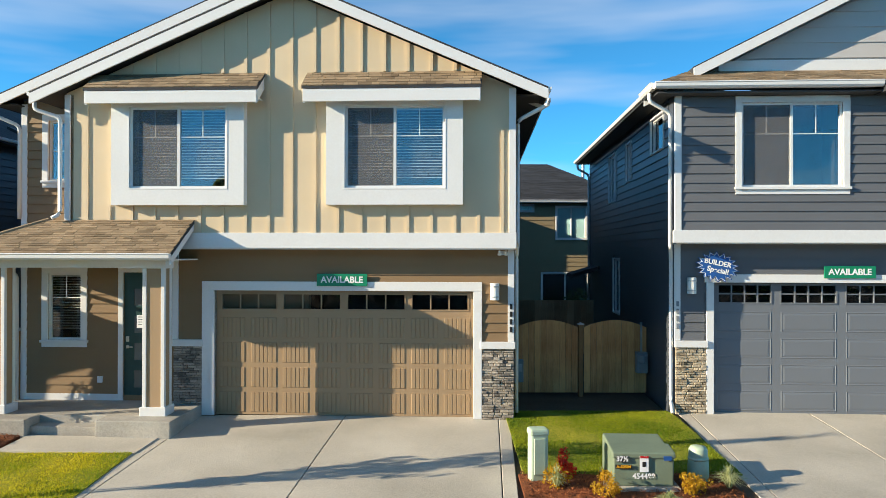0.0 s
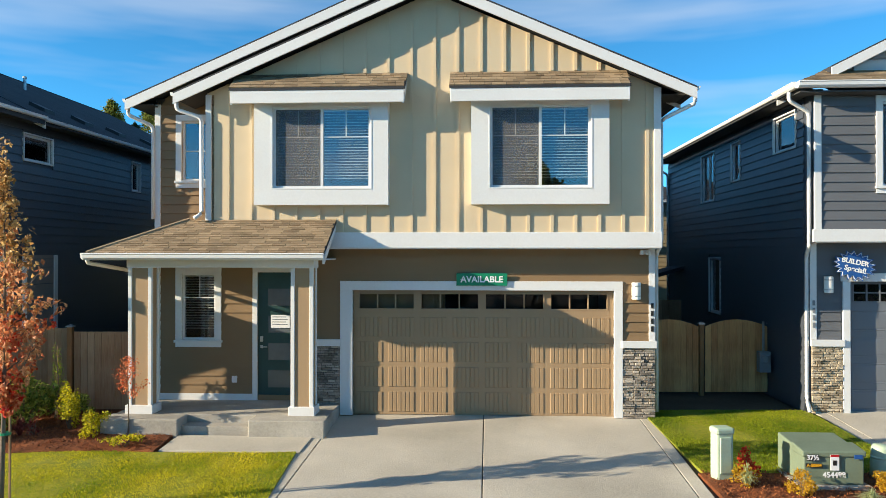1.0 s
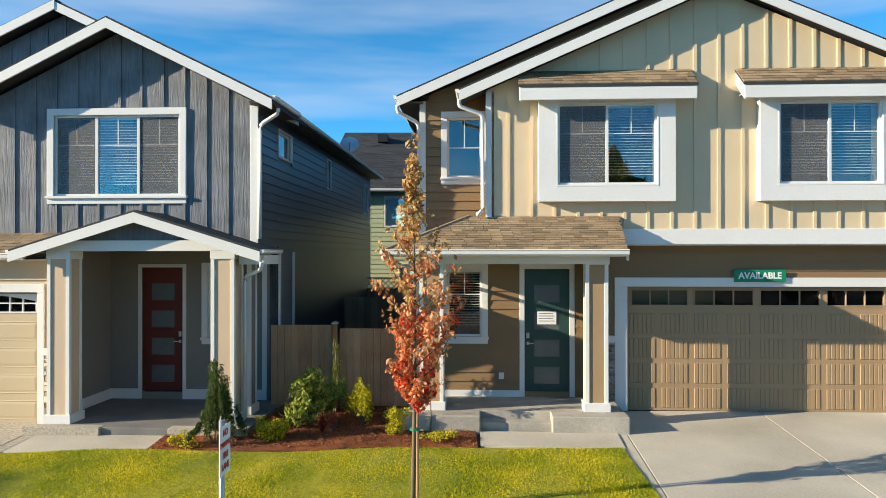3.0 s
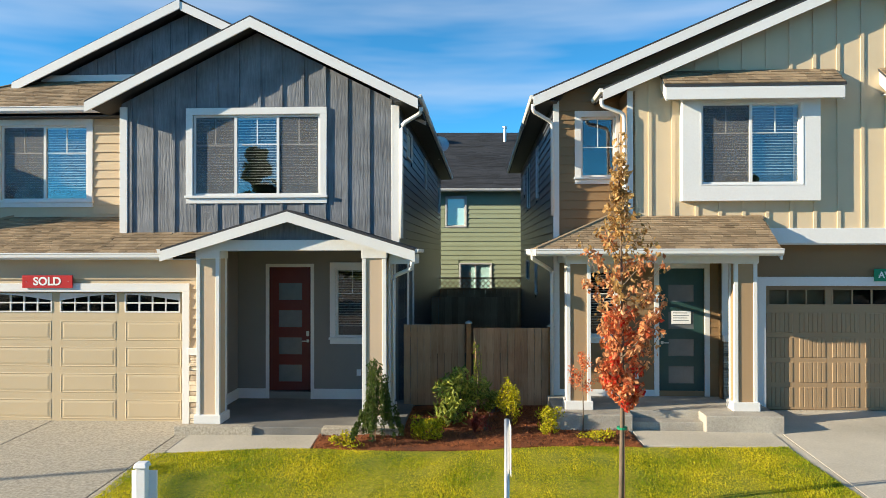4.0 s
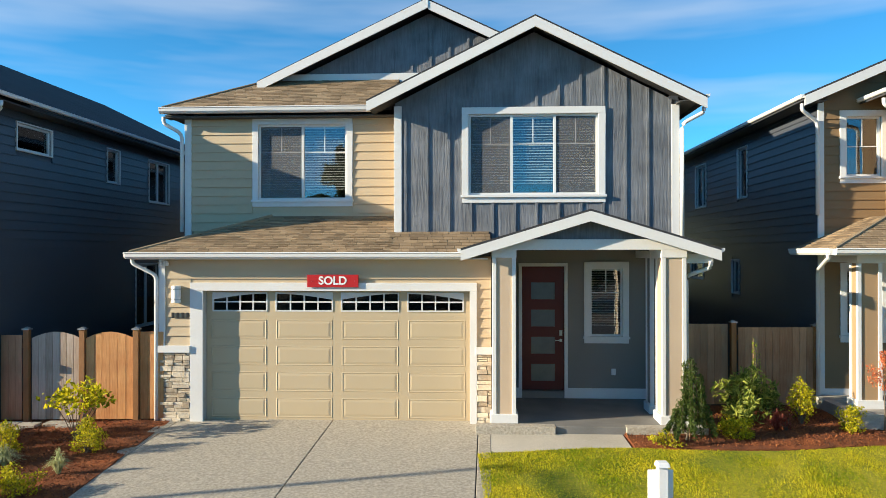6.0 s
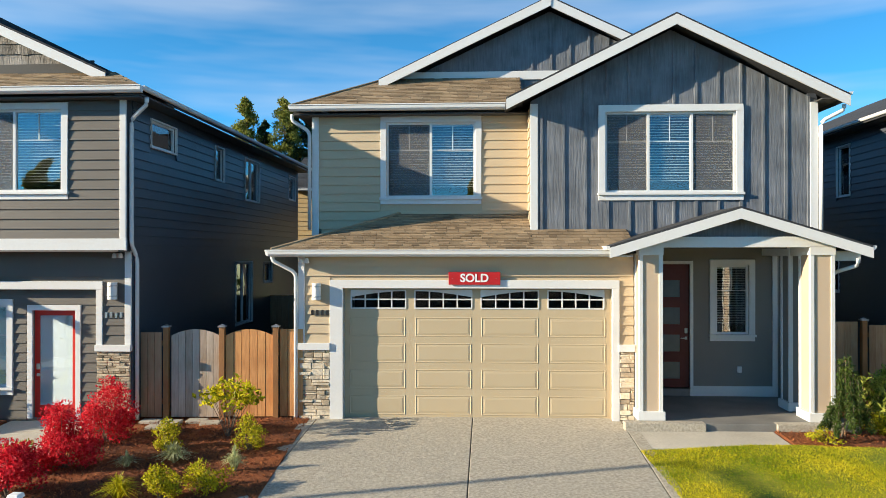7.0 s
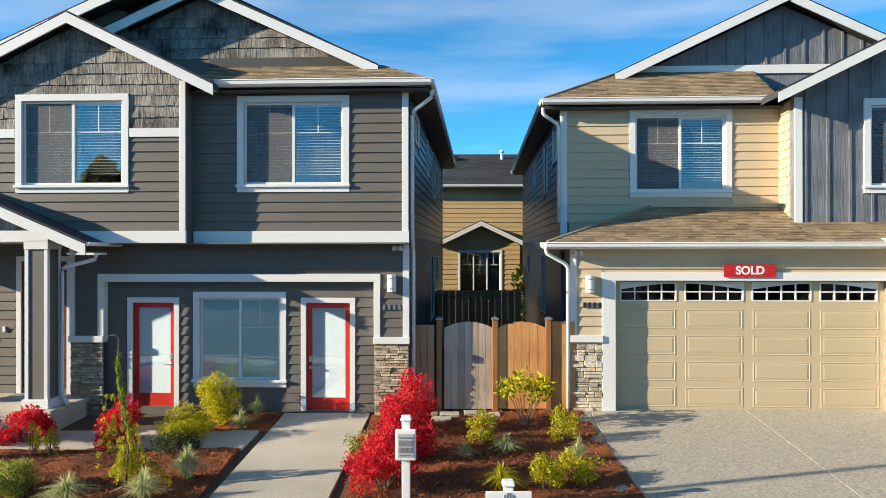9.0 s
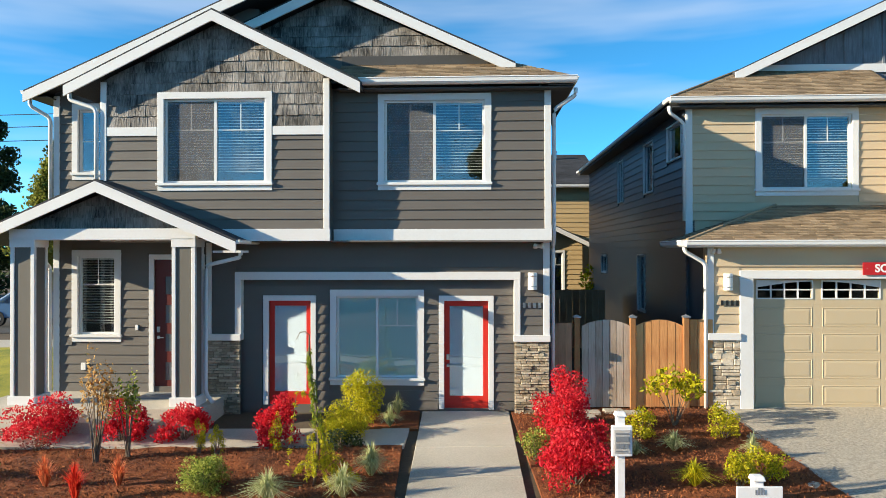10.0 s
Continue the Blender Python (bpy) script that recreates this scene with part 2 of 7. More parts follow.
LEAF_RUST = leaf_mat("rust_red_leaf", (0.50, 0.075, 0.03), (0.90, 0.38, 0.16))
LEAF_PINE = leaf_mat("deep_green_needle", (0.03, 0.065, 0.012), (0.13, 0.18, 0.035))
# Dark tone for soffits: the shade under the eaves put into their colour
EAVE_SHADE = mat("eave_shade_tone", (0.06, 0.06, 0.06), 0.7, 0.1, 30, 1.2, 0.1)
LEAF_FIRE = leaf_mat("scarlet_leaf", (0.55, 0.014, 0.012), (0.80, 0.10, 0.045))
LEAF_RED = leaf_mat("crimson_leaf", (0.44, 0.008, 0.018), (0.86, 0.045, 0.07))
LEAF_YEL = leaf_mat("yellow_green_leaf", (0.17, 0.20, 0.008), (0.80, 0.69, 0.025))
LEAF_WINE = leaf_mat("wine_leaf", (0.14, 0.02, 0.02), (0.36, 0.10, 0.07))
LEAF_LEMON = leaf_mat("lemon_leaf", (0.27, 0.29, 0.010), (0.76, 0.66, 0.03))
LEAF_LIME = leaf_mat("lime_leaf", (0.10, 0.17, 0.02), (0.46, 0.50, 0.06))
LEAF_GOLD = leaf_mat("gold_leaf", (0.42, 0.22, 0.01), (0.72, 0.46, 0.03))
LEAF_GREEN = leaf_mat("green_leaf", (0.09, 0.15, 0.018), (0.56, 0.58, 0.12))
LEAF_DARK = leaf_mat("dark_needle", (0.018, 0.04, 0.018), (0.07, 0.10, 0.03))
LEAF_TUFT = leaf_mat("pale_blade", (0.28, 0.33, 0.14), (0.74, 0.74, 0.42))
LEAF_WILLOW = leaf_mat("willow_leaf", (0.12, 0.14, 0.02), (0.30, 0.30, 0.06))
GLASS = glass_mat("window_glass", 0.07)
GLASS_DARK = glass_mat("garage_lite_glass", 0.0)
SCREEN = screen_mat("insect_screen")
CARPAINT = mat("blue_car_paint", (0.06, 0.14, 0.28), 0.25, 0.03, 10, 1, 0.0, spec=0.7)
RUBBER = mat("tyre_rubber", (0.02, 0.02, 0.02), 0.85, 0.1, 40, 3, 0.1)


# ---- building helpers ----
class Geo:
    """Collects vertices and faces of one mesh."""

    def __init__(self):
        self.v, self.f = [], []

    def hexa(self, pts):
        """Eight corners: four of one end in a ring, then four of the other."""
        k = len(self.v)
        self.v += [tuple(p) for p in pts]
        self.f += [(k, k + 3, k + 2, k + 1), (k + 4, k + 5, k + 6, k + 7)] + [(k + i, k + (i + 1) % 4, k + 4 + (i + 1) % 4, k + 4 + i) for i in range(4)]
        return self

    def box(self, x0, x1, y0, y1, z0, z1):
        return self.hexa([(x0, y0, z0), (x1, y0, z0), (x1, y0, z1), (x0, y0, z1), (x0, y1, z0), (x1, y1, z0), (x1, y1, z1), (x0, y1, z1)])

    def slab(self, a, b, c, d, th):
        """A plate whose upper face is the ring a b c d, th thick downwards."""
        return self.hexa([a, b, c, d] + [(p[0], p[1], p[2] - th) for p in (a, b, c, d)])

    def prism(self, ring, y0, y1):
        """A ring of (x, z) drawn out from y0 to y1."""
        k, n = len(self.v), len(ring)
        self.v += [(x, y0, z) for x, z in ring] + [(x, y1, z) for x, z in ring]
        self.f += [tuple(range(k, k + n)), tuple(range(k + 2 * n - 1, k + n - 1, -1))]
        self.f += [(k + i, k + n + i, k + n + (i + 1) % n, k + (i + 1) % n) for i in range(n)]
        return self

    def lathe(self, cx, cy, profile, n=16, sx=1.0, sy=1.0):
        k = len(self.v)
        for r, z in profile:
            self.v += [(cx + sx * r * math.cos(2 * math.pi * i / n), cy + sy * r * math.sin(2 * math.pi * i / n), z) for i in range(n)]
        for j in range(len(profile) - 1):
            self.f += [(k + j * n + i, k + j * n + (i + 1) % n, k + (j + 1) * n + (i + 1) % n, k + (j + 1) * n + i) for i in range(n)]
        self.f += [tuple(range(k + n - 1, k - 1, -1)), tuple(range(k + (len(profile) - 1) * n, k + len(profile) * n))]
        return self

    def tube(self, path, radii, n=8):
        k = len(self.v)
        path = [Vector(p) for p in path]
        if isinstance(radii, (int, float)):
            radii = [radii] * len(path)
        for i, p in enumerate(path):
            way = (path[min(i + 1, len(path) - 1)] - path[max(i - 1, 0)]).normalized()
            side = way.cross(Vector((0, 0, 1)) if abs(way.z) < 0.9 else Vector((1, 0, 0))).normalized()
            up = side.cross(way)
            for j in range(n):
                a = 2 * math.pi * (j + 0.5) / n
                self.v.append(tuple(p + float(radii[i]) * (math.cos(a) * side + math.sin(a) * up)))
        for i in range(len(path) - 1):
            self.f += [(k + i * n + j, k + i * n + (j + 1) % n, k + (i + 1) * n + (j + 1) % n, k + (i + 1) * n + j) for j in range(n)]
        self.f += [tuple(range(k + n - 1, k - 1, -1)), tuple(range(k + (len(path) - 1) * n, k + len(path) * n))]
        return self


def part(name, geo, material, parent=None, label="", soft=0.0, smooth=False, weld=False):
    me = bpy.data.meshes.new(name)
    me.from_pydata(geo.v, [], geo.f)
    if len(geo.f) < 3000:
        b = bmesh.new()
        b.from_mesh(me)
        if weld:
            bmesh.ops.remove_doubles(b, verts=b.verts, dist=0.0005)
        bmesh.ops.recalc_face_normals(b, faces=b.faces)
        b.to_mesh(me)
        b.free()
    me.materials.append(material)
    if smooth:
        me.polygons.foreach_set("use_smooth", [True] * len(me.polygons))
    ob = new(name, me)
    ob.parent = parent
    if soft:
        bv = ob.modifiers.new("edge", "BEVEL")
        bv.width, bv.segments, bv.limit_method = soft, 2, "ANGLE"
    if label:
        tagged(ob, label)
    return ob


def group_at(name, m, label, category, group="", kind=""):
    ob = new(name)
    ob.matrix_world = m
    ob.empty_display_size = 0.2
    return tagged(ob, label, category, group, kind)


def lettering(name, words, size, material, parent, m, label=""):
    """Words in the built-in font as a thin mesh, middle at m, reading along its x."""
    cu = bpy.data.curves.new(name, "FONT")
    cu.body, cu.size, cu.extrude, cu.align_x, cu.align_y = words, size, 0.002, "CENTER", "CENTER"
    cu.offset = size * 0.028
    tmp = bpy.data.objects.new(name + "_tmp", cu)
    scene.collection.objects.link(tmp)
    me = bpy.data.meshes.new_from_object(tmp.evaluated_get(bpy.context.evaluated_depsgraph_get()))
    bpy.data.objects.remove(tmp)
    me.materials.clear()
    me.materials.append(material)
    ob = new(name, me)
    ob.parent = parent
    ob.matrix_local = m
    return tagged(ob, label)


# A wall's own frame: a runs along it, b goes inwards, z up.
def front(v):
    return lambda a, b, z: (a, v + b, z)


def left_side(u):
    return lambda a, b, z: (u + b, a, z)


def right_side(u):
    return lambda a, b, z: (u - b, a, z)


def top_at(top, a):
    return float(np.interp(a, [p[0] for p in top], [p[1] for p in top]))


def span_at(top, a0, a1, z):
    """The stretch of a wall that reaches the height z."""
    grid = np.linspace(a0, a1, 241)
    ok = [a for a in grid if top_at(top, a) >= z - 1e-6]
    return (ok[0], ok[-1]) if len(ok) > 1 else None


def wall(name, T, top, a0, a1, z0, th, holes, material, parent, label=""):
    g = Geo()
    levels = sorted({z for h in holes for z in h[2:4]})
    cuts = sorted({a0, a1, *[p[0] for p in top if a0 < p[0] < a1], *[h[i] for h in holes for i in (0, 1) if a0 < h[i] < a1]})
    for p, q in zip(cuts, cuts[1:]):
        mid, low = (p + q) / 2, z0
        for h in sorted((h for h in holes if h[0] < mid < h[1]), key=lambda h: h[2]):
            for z in [v for v in levels if low + 0.001 < v <= h[2]]:
                g.hexa([T(p, 0, low), T(q, 0, low), T(q, 0, z), T(p, 0, z), T(p, th, low), T(q, th, low), T(q, th, z), T(p, th, z)])
                low = z
            low = max(low, h[3])
        t0, t1 = top_at(top, p), top_at(top, q)
        for z in [v for v in levels if low + 0.001 < v < min(t0, t1) - 0.001]:
            g.hexa([T(p, 0, low), T(q, 0, low), T(q, 0, z), T(p, 0, z), T(p, th, low), T(q, th, low), T(q, th, z), T(p, th, z)])
            low = z
        if max(t0, t1) > low + 0.001:
            t0, t1 = max(t0, low), max(t1, low)
            g.hexa([T(p, 0, low), T(q, 0, low), T(q, 0, t1), T(p, 0, t0), T(p, th, low), T(q, th, low), T(q, th, t1), T(p, th, t0)])
    return part(name, g, material, parent, label, weld=True)


def pieces_between(lo, hi, holes, z0, z1):
    runs = [(lo, hi)]
    for h in holes:
        if min(z1, h[3]) - max(z0, h[2]) > 0.25 * (z1 - z0):
            runs = [r for s in runs for r in ((s[0], min(s[1], h[0])), (max(s[0], h[1]), s[1])) if r[1] - r[0] > 0.02]
    return runs


def lap_siding(T, top, a0, a1, z0, z1, holes, material, parent, step=0.18):
    z = z0
    while z < z1 - 0.02:
        zt = min(z + step, z1)
        lo, hi = span_at(top, a0, a1, z), span_at(top, a0, a1, zt)
        if lo is None:
            break
        if hi is None:
            hi = ((lo[0] + lo[1]) / 2,) * 2
        for p, q in pieces_between(*lo, holes, z, zt):
            pt, qt = min(max(p, hi[0]), q), max(min(q, hi[1]), p)
            j = random.uniform(-0.002, 0.002)
            g = Geo().hexa([T(p, -0.031 + j, z), T(q, -0.031 + j, z), T(qt, -0.008, zt), T(pt, -0.008, zt), T(p, 0.004, z), T(q, 0.004, z), T(qt, 0.004, zt), T(pt, 0.004, zt)])
            part("siding_board", g, material, parent)
        z += step


def battens(T, top, a0, a1, z0, holes, material, parent, step=0.424, first=0.2, wide=0.058):
    a = a0 + first
    while a < a1 - 0.03:
        low, high = z0, top_at(top, a)
        runs = [(low, high)]
        for h in holes:
            if h[0] - 0.03 < a < h[1] + 0.03:
                runs = [r for s in runs for r in ((s[0], min(s[1], h[2])), (max(s[0], h[3]), s[1])) if r[1] - r[0] > 0.03]
        for p, q in runs:
            g = Geo()
            zl, zr = min(q, top_at(top, a - wide / 2)), min(q, top_at(top, a + wide / 2))
            g.hexa([T(a - wide / 2, -0.024, p), T(a + wide / 2, -0.024, p), T(a + wide / 2, -0.024, zr), T(a - wide / 2, -0.024, zl),
                    T(a - wide / 2, 0.003, p), T(a + wide / 2, 0.003, p), T(a + wide / 2, 0.003, zr), T(a - wide / 2, 0.003, zl)])
            part("batten", g, material, parent)
        a += step


def shake_siding(T, top, a0, a1, z0, z1, holes, material, parent, step=0.2):
    rng = random.Random(5)
    z = z0
    while z < z1:
        zt = z + step
        lo = span_at(top, a0, a1, z)
        if lo is None:
            break
        for p, q in pieces_between(*lo, holes, z, zt):
            a = p
            while a < q - 0.01:
                w = min(rng.uniform(0.07, 0.22), q - a)
                b, d = a + w - 0.004, rng.uniform(-0.012, 0.006)
                zl, zr = min(zt + 0.01, top_at(top, a)), min(zt + 0.01, top_at(top, b))
                o = rng.uniform(0.022, 0.034)
                g = Geo().hexa([T(a, -o, z + d), T(b, -o, z + d), T(b, -0.008, max(zr, z + 0.01)), T(a, -0.008, max(zl, z + 0.01)),
                                T(a, 0.003, z + d), T(b, 0.003, z + d), T(b, 0.003, max(zr, z + 0.01)), T(a, 0.003, max(zl, z + 0.01))])
                part("shake", g, material, parent)
                a += w
        z += step


def board(T, a0, a1, z0, z1, out, material, parent, name="trim_board", back=0.003, label="", soft=0.006):
    g = Geo().hexa([T(a0, -out, z0), T(a1, -out, z0), T(a1, -out, z1), T(a0, -out, z1), T(a0, back, z0), T(a1, back, z0), T(a1, back, z1), T(a0, back, z1)])
    return part(name, g, material, parent, label, soft)


def tbox(g, T, a0, a1, b0, b1, z0, z1):
    g.hexa([T(a0, b0, z0), T(a1, b0, z0), T(a1, b0, z1), T(a0, b0, z1), T(a0, b1, z0), T(a1, b1, z0), T(a1, b1, z1), T(a0, b1, z1)])


def window(T, a0, a1, z0, z1, parent, sashes=2, trim=0.11, sill=True, bar=0.36, blind="slats", screens=(0,), out=0.045, drop=0.0, frame_mat=None, shut=0.9, muntin=True, depth=0.0, plain=()):
    """Casing round the opening (a0, a1, z0, z1), with vinyl frame, sashes, panes, muntins and what hangs behind the glass."""
    g = Geo()
    if trim:
        tbox(g, T, a0 - trim, a1 + trim, -out, 0.01, z1, z1 + trim)
        tbox(g, T, a0 - trim, a0, -out, 0.01, z0, z1)
        tbox(g, T, a1, a1 + trim, -out, 0.01, z0, z1)
        if sill:
            gs = Geo()
            tbox(gs, T, a0 - trim - 0.02, a1 + trim + 0.02, -out - 0.035, 0.01, z0 - 0.05, z0 - 0.001)
            ga = Geo()
            tbox(ga, T, a0 - trim, a1 + trim, -out + 0.008, 0.01, z0 - trim - 0.02, z0 - 0.051)
        else:
            tbox(g, T, a0 - trim, a1 + trim, -out, 0.01, z0 - trim, z0)
    else:
        for p in ((a0 - 0.03, a1 + 0.03, z1, z1 + 0.03), (a0 - 0.03, a1 + 0.03, z0 - 0.03, z0), (a0 - 0.03, a0, z0, z1), (a1, a1 + 0.03, z0, z1)):
            tbox(g, T, p[0], p[1], -out, 0.01, p[2], p[3])
    w = part("window", g, WHITE, parent, "", 0.005, weld=True)
    if trim and sill:
        part("sill", gs, WHITE, w, "", 0.005)
        part("apron", ga, WHITE, w)
    fw, d = 0.042, 0.02 + depth
    g = Geo()
    for p in ((a0, a1, z0, z0 + fw), (a0, a1, z1 - fw, z1), (a0, a0 + fw, z0 + fw, z1 - fw), (a1 - fw, a1, z0 + fw, z1 - fw)):
        tbox(g, T, p[0], p[1], d, d + 0.06, p[2], p[3])
    wide = (a1 - a0) / sashes
    for i in range(1, sashes):
        tbox(g, T, a0 + i * wide - 0.025, a0 + i * wide + 0.025, d - 0.005, d + 0.06, z0 + fw, z1 - fw)
    part("frame", g, frame_mat or WHITE, w, weld=True)
    for i in range(sashes):
        p, q = a0 + i * wide + (fw if i == 0 else 0.025), a0 + (i + 1) * wide - (fw if i == sashes - 1 else 0.025)
        zl, zh = z0 + fw, z1 - fw
        gp = Geo()
        tbox(gp, T, p, q, d + 0.03, d + 0.034, zl, zh)
        pane = part("pane", gp, GLASS, w)
        pane.visible_shadow = False
        if muntin and i not in plain:
            gm = Geo()
            zb = zh - bar * (zh - zl)
            tbox(gm, T, p, q, d + 0.022, d + 0.028, zb - 0.009, zb + 0.009)
            tbox(gm, T, (p + q) / 2 - 0.009, (p + q) / 2 + 0.009, d + 0.022, d + 0.028, zb, zh)
            part("muntin", gm, WHITE, w)
        if i in screens:
            gs = Geo()
            tbox(gs, T, p, q, d + 0.012, d + 0.014, zl, zh)
            s = part("insect_screen", gs, SCREEN, w)
            s.visible_shadow = False
        if blind == "slats":
            gb, z = Geo(), zh - 0.03
            bottom = zl + (1 - shut) * (zh - zl)
            while z > bottom:
                gb.hexa([T(p, d + 0.07, z), T(q, d + 0.07, z), T(q, d + 0.112, z + 0.010), T(p, d + 0.112, z + 0.010),
                         T(p, d + 0.07, z - 0.004), T(q, d + 0.07, z - 0.004), T(q, d + 0.112, z + 0.006), T(p, d + 0.112, z + 0.006)])
                z -= 0.052
            tbox(gb, T, p, q, d + 0.06, d + 0.11, zh - 0.03, zh)
            part("blind", gb, BLIND, w)
        elif blind == "shade":
            gb = Geo()
            tbox(gb, T, p, q, d + 0.045, d + 0.05, zl, zh)
            part("shade", gb, CURTAIN, w)
    # near-black box behind the glass stands in for the unlit room
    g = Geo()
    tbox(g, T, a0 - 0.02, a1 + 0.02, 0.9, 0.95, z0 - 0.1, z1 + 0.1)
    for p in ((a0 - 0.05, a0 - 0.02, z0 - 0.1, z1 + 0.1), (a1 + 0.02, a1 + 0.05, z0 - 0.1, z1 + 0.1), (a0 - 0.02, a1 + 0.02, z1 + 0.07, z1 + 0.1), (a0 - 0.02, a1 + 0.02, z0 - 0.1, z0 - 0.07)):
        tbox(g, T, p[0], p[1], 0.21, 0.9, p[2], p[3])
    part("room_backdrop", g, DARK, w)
    return w


def shingle_roof(parent, bl, br, tl, tr, material=None, step=0.128, name="shingle", lift=0.006, singly=True, lo=0.13, hi=0.30):
    """Tabs in courses on the plane bl br tr tl (bottom and top edges), staggered, each proud of the course above."""
    bl, br, tl, tr = (Vector(p) for p in (bl, br, tl, tr))
    n = (br - bl).cross(tl - bl).normalized()
    if n.z < 0:
        n = -n
    h = max((tl - bl).length if (tl - tr).length > 0.01 else 0, ((tl + tr) / 2 - (bl + br) / 2).length * 0.98)
    rows = max(2, int(round(h / step)))
    rng, joined = random.Random(rows), Geo()
    for i in range(rows):
        s, e = i / rows, min(1.0, (i + 1.12) / rows)
        l0, r0, l1, r1 = bl.lerp(tl, s), br.lerp(tr, s), bl.lerp(tl, e), br.lerp(tr, e)
        length = (r0 - l0).length
        x = -rng.uniform(0, 0.25)
        while x < length - 0.01:
            w = rng.uniform(lo, hi)
            p, q = max(0.0, x), min(length, x + w - 0.007)
            x += w
            if q - p < 0.03:
                continue
            k = rng.choice((0.008, 0.011, 0.016))
            a, b = l0.lerp(r0, p / length), l0.lerp(r0, q / length)
            along = (r0 - l0).normalized()
            rise = (l1 - l0) - along * (l1 - l0).dot(along)
            lim0, lim1 = (l1 - l0).dot(along), length + (r1 - r0).dot(along)
            c, d = l0 + along * min(max(q, lim0), lim1) + rise, l0 + along * min(max(p, lim0), lim1) + rise
            g = Geo() if singly else joined
            g.hexa([a + n * (lift + k), b + n * (lift + k), c + n * lift, d + n * lift, a + n * 0.001, b + n * 0.001, c + n * 0.001, d + n * 0.001])
            if singly:
                part(name, g, material or SHINGLE, parent)
    if not singly:
        ob = part(name + "s", joined, material or SHINGLE, parent)
        tagged(ob, kind="stuff")


def roof_plane(parent, a, b, c, d, th=0.1, material=None, name="roof_slope"):
    return part(name, Geo().slab(a, b, c, d, th), material or DARKROOF, parent)


def rake_board(parent, p, q, v, tall=0.2, th=0.035, lift=0.0):
    """A white board under a roof edge, from (u, z) p to q, its top edge on that line."""
    (a, za), (b, zb) = p, q
    g = Geo().prism([(a, za - lift), (b, zb - lift), (b, zb - tall - lift), (a, za - tall - lift)], v - th, v)
    return part("rake_board", g, WHITE, parent)


def gable_roof(parent, uL, uA, uR, zE, zA, v0, v1, th=0.12, tall=0.2, material=None, eaves=True, left=True, right=True, zR=None, slim=0.6):
    zR = zE if zR is None else zR
    zE, zA, zR = zE + 0.05, zA + 0.05, zR + 0.05
    if left:
        roof_plane(parent, (uL, v0, zE), (uA, v0, zA), (uA, v1, zA), (uL, v1, zE), th, material)
        rake_board(parent, (uL, zE), (uA, zA), v0 + 0.015, tall - 0.01, lift=0.04)
    if right:
        roof_plane(parent, (uA, v0, zA), (uR, v0, zR), (uR, v1, zR), (uA, v1, zA), th, material)
        rake_board(parent, (uA, zA), (uR, zR), v0 + 0.015, tall - 0.01, lift=0.04)
    if eaves:
        for u, z, s, ok in ((uL, zE, -1, left), (uR, zR, 1, right)):
            if ok:
                gutter(parent, (u, v0 + 0.01, z), (u, v1, z), (s, 0, 0), slim)


def gutter(parent, p, q, out, k=1.0):
    """A white trough with a rolled lip along an eave."""
    p, q, o = Vector(p), Vector(q), Vector(out)
    prof = ((-0.01, -0.015), (0.10, -0.005), (0.115, -0.02), (0.10, -0.035), (0.095, -0.09), (0.06, -0.125), (-0.01, -0.13))
    g, n = Geo(), len(prof)
    g.v = [tuple(e + o * x * k + Vector((0, 0, z * k))) for e in (p, q) for x, z in prof]
    g.f = [tuple(range(n)), tuple(range(2 * n - 1, n - 1, -1))] + [(i, (i + 1) % n, n + (i + 1) % n, n + i) for i in range(n)]
    return part("gutter", g, WHITE, parent)


def downspout(parent, path, r=0.038):
    smooth_path = []
    pts = [Vector(p) for p in path]
    for i, p in enumerate(pts):
        if 0 < i < len(pts) - 1:
            a, b = (pts[i - 1] - p), (pts[i + 1] - p)
            k = min(0.08, a.length / 3, b.length / 3)
            smooth_path += [p + a.normalized() * k, p + (a.normalized() + b.normalized()) * k * 0.3, p + b.normalized() * k]
        else:
            smooth_path.append(p)
    return part("downspout", Geo().tube(smooth_path, r, 8), WHITE, parent, smooth=True)


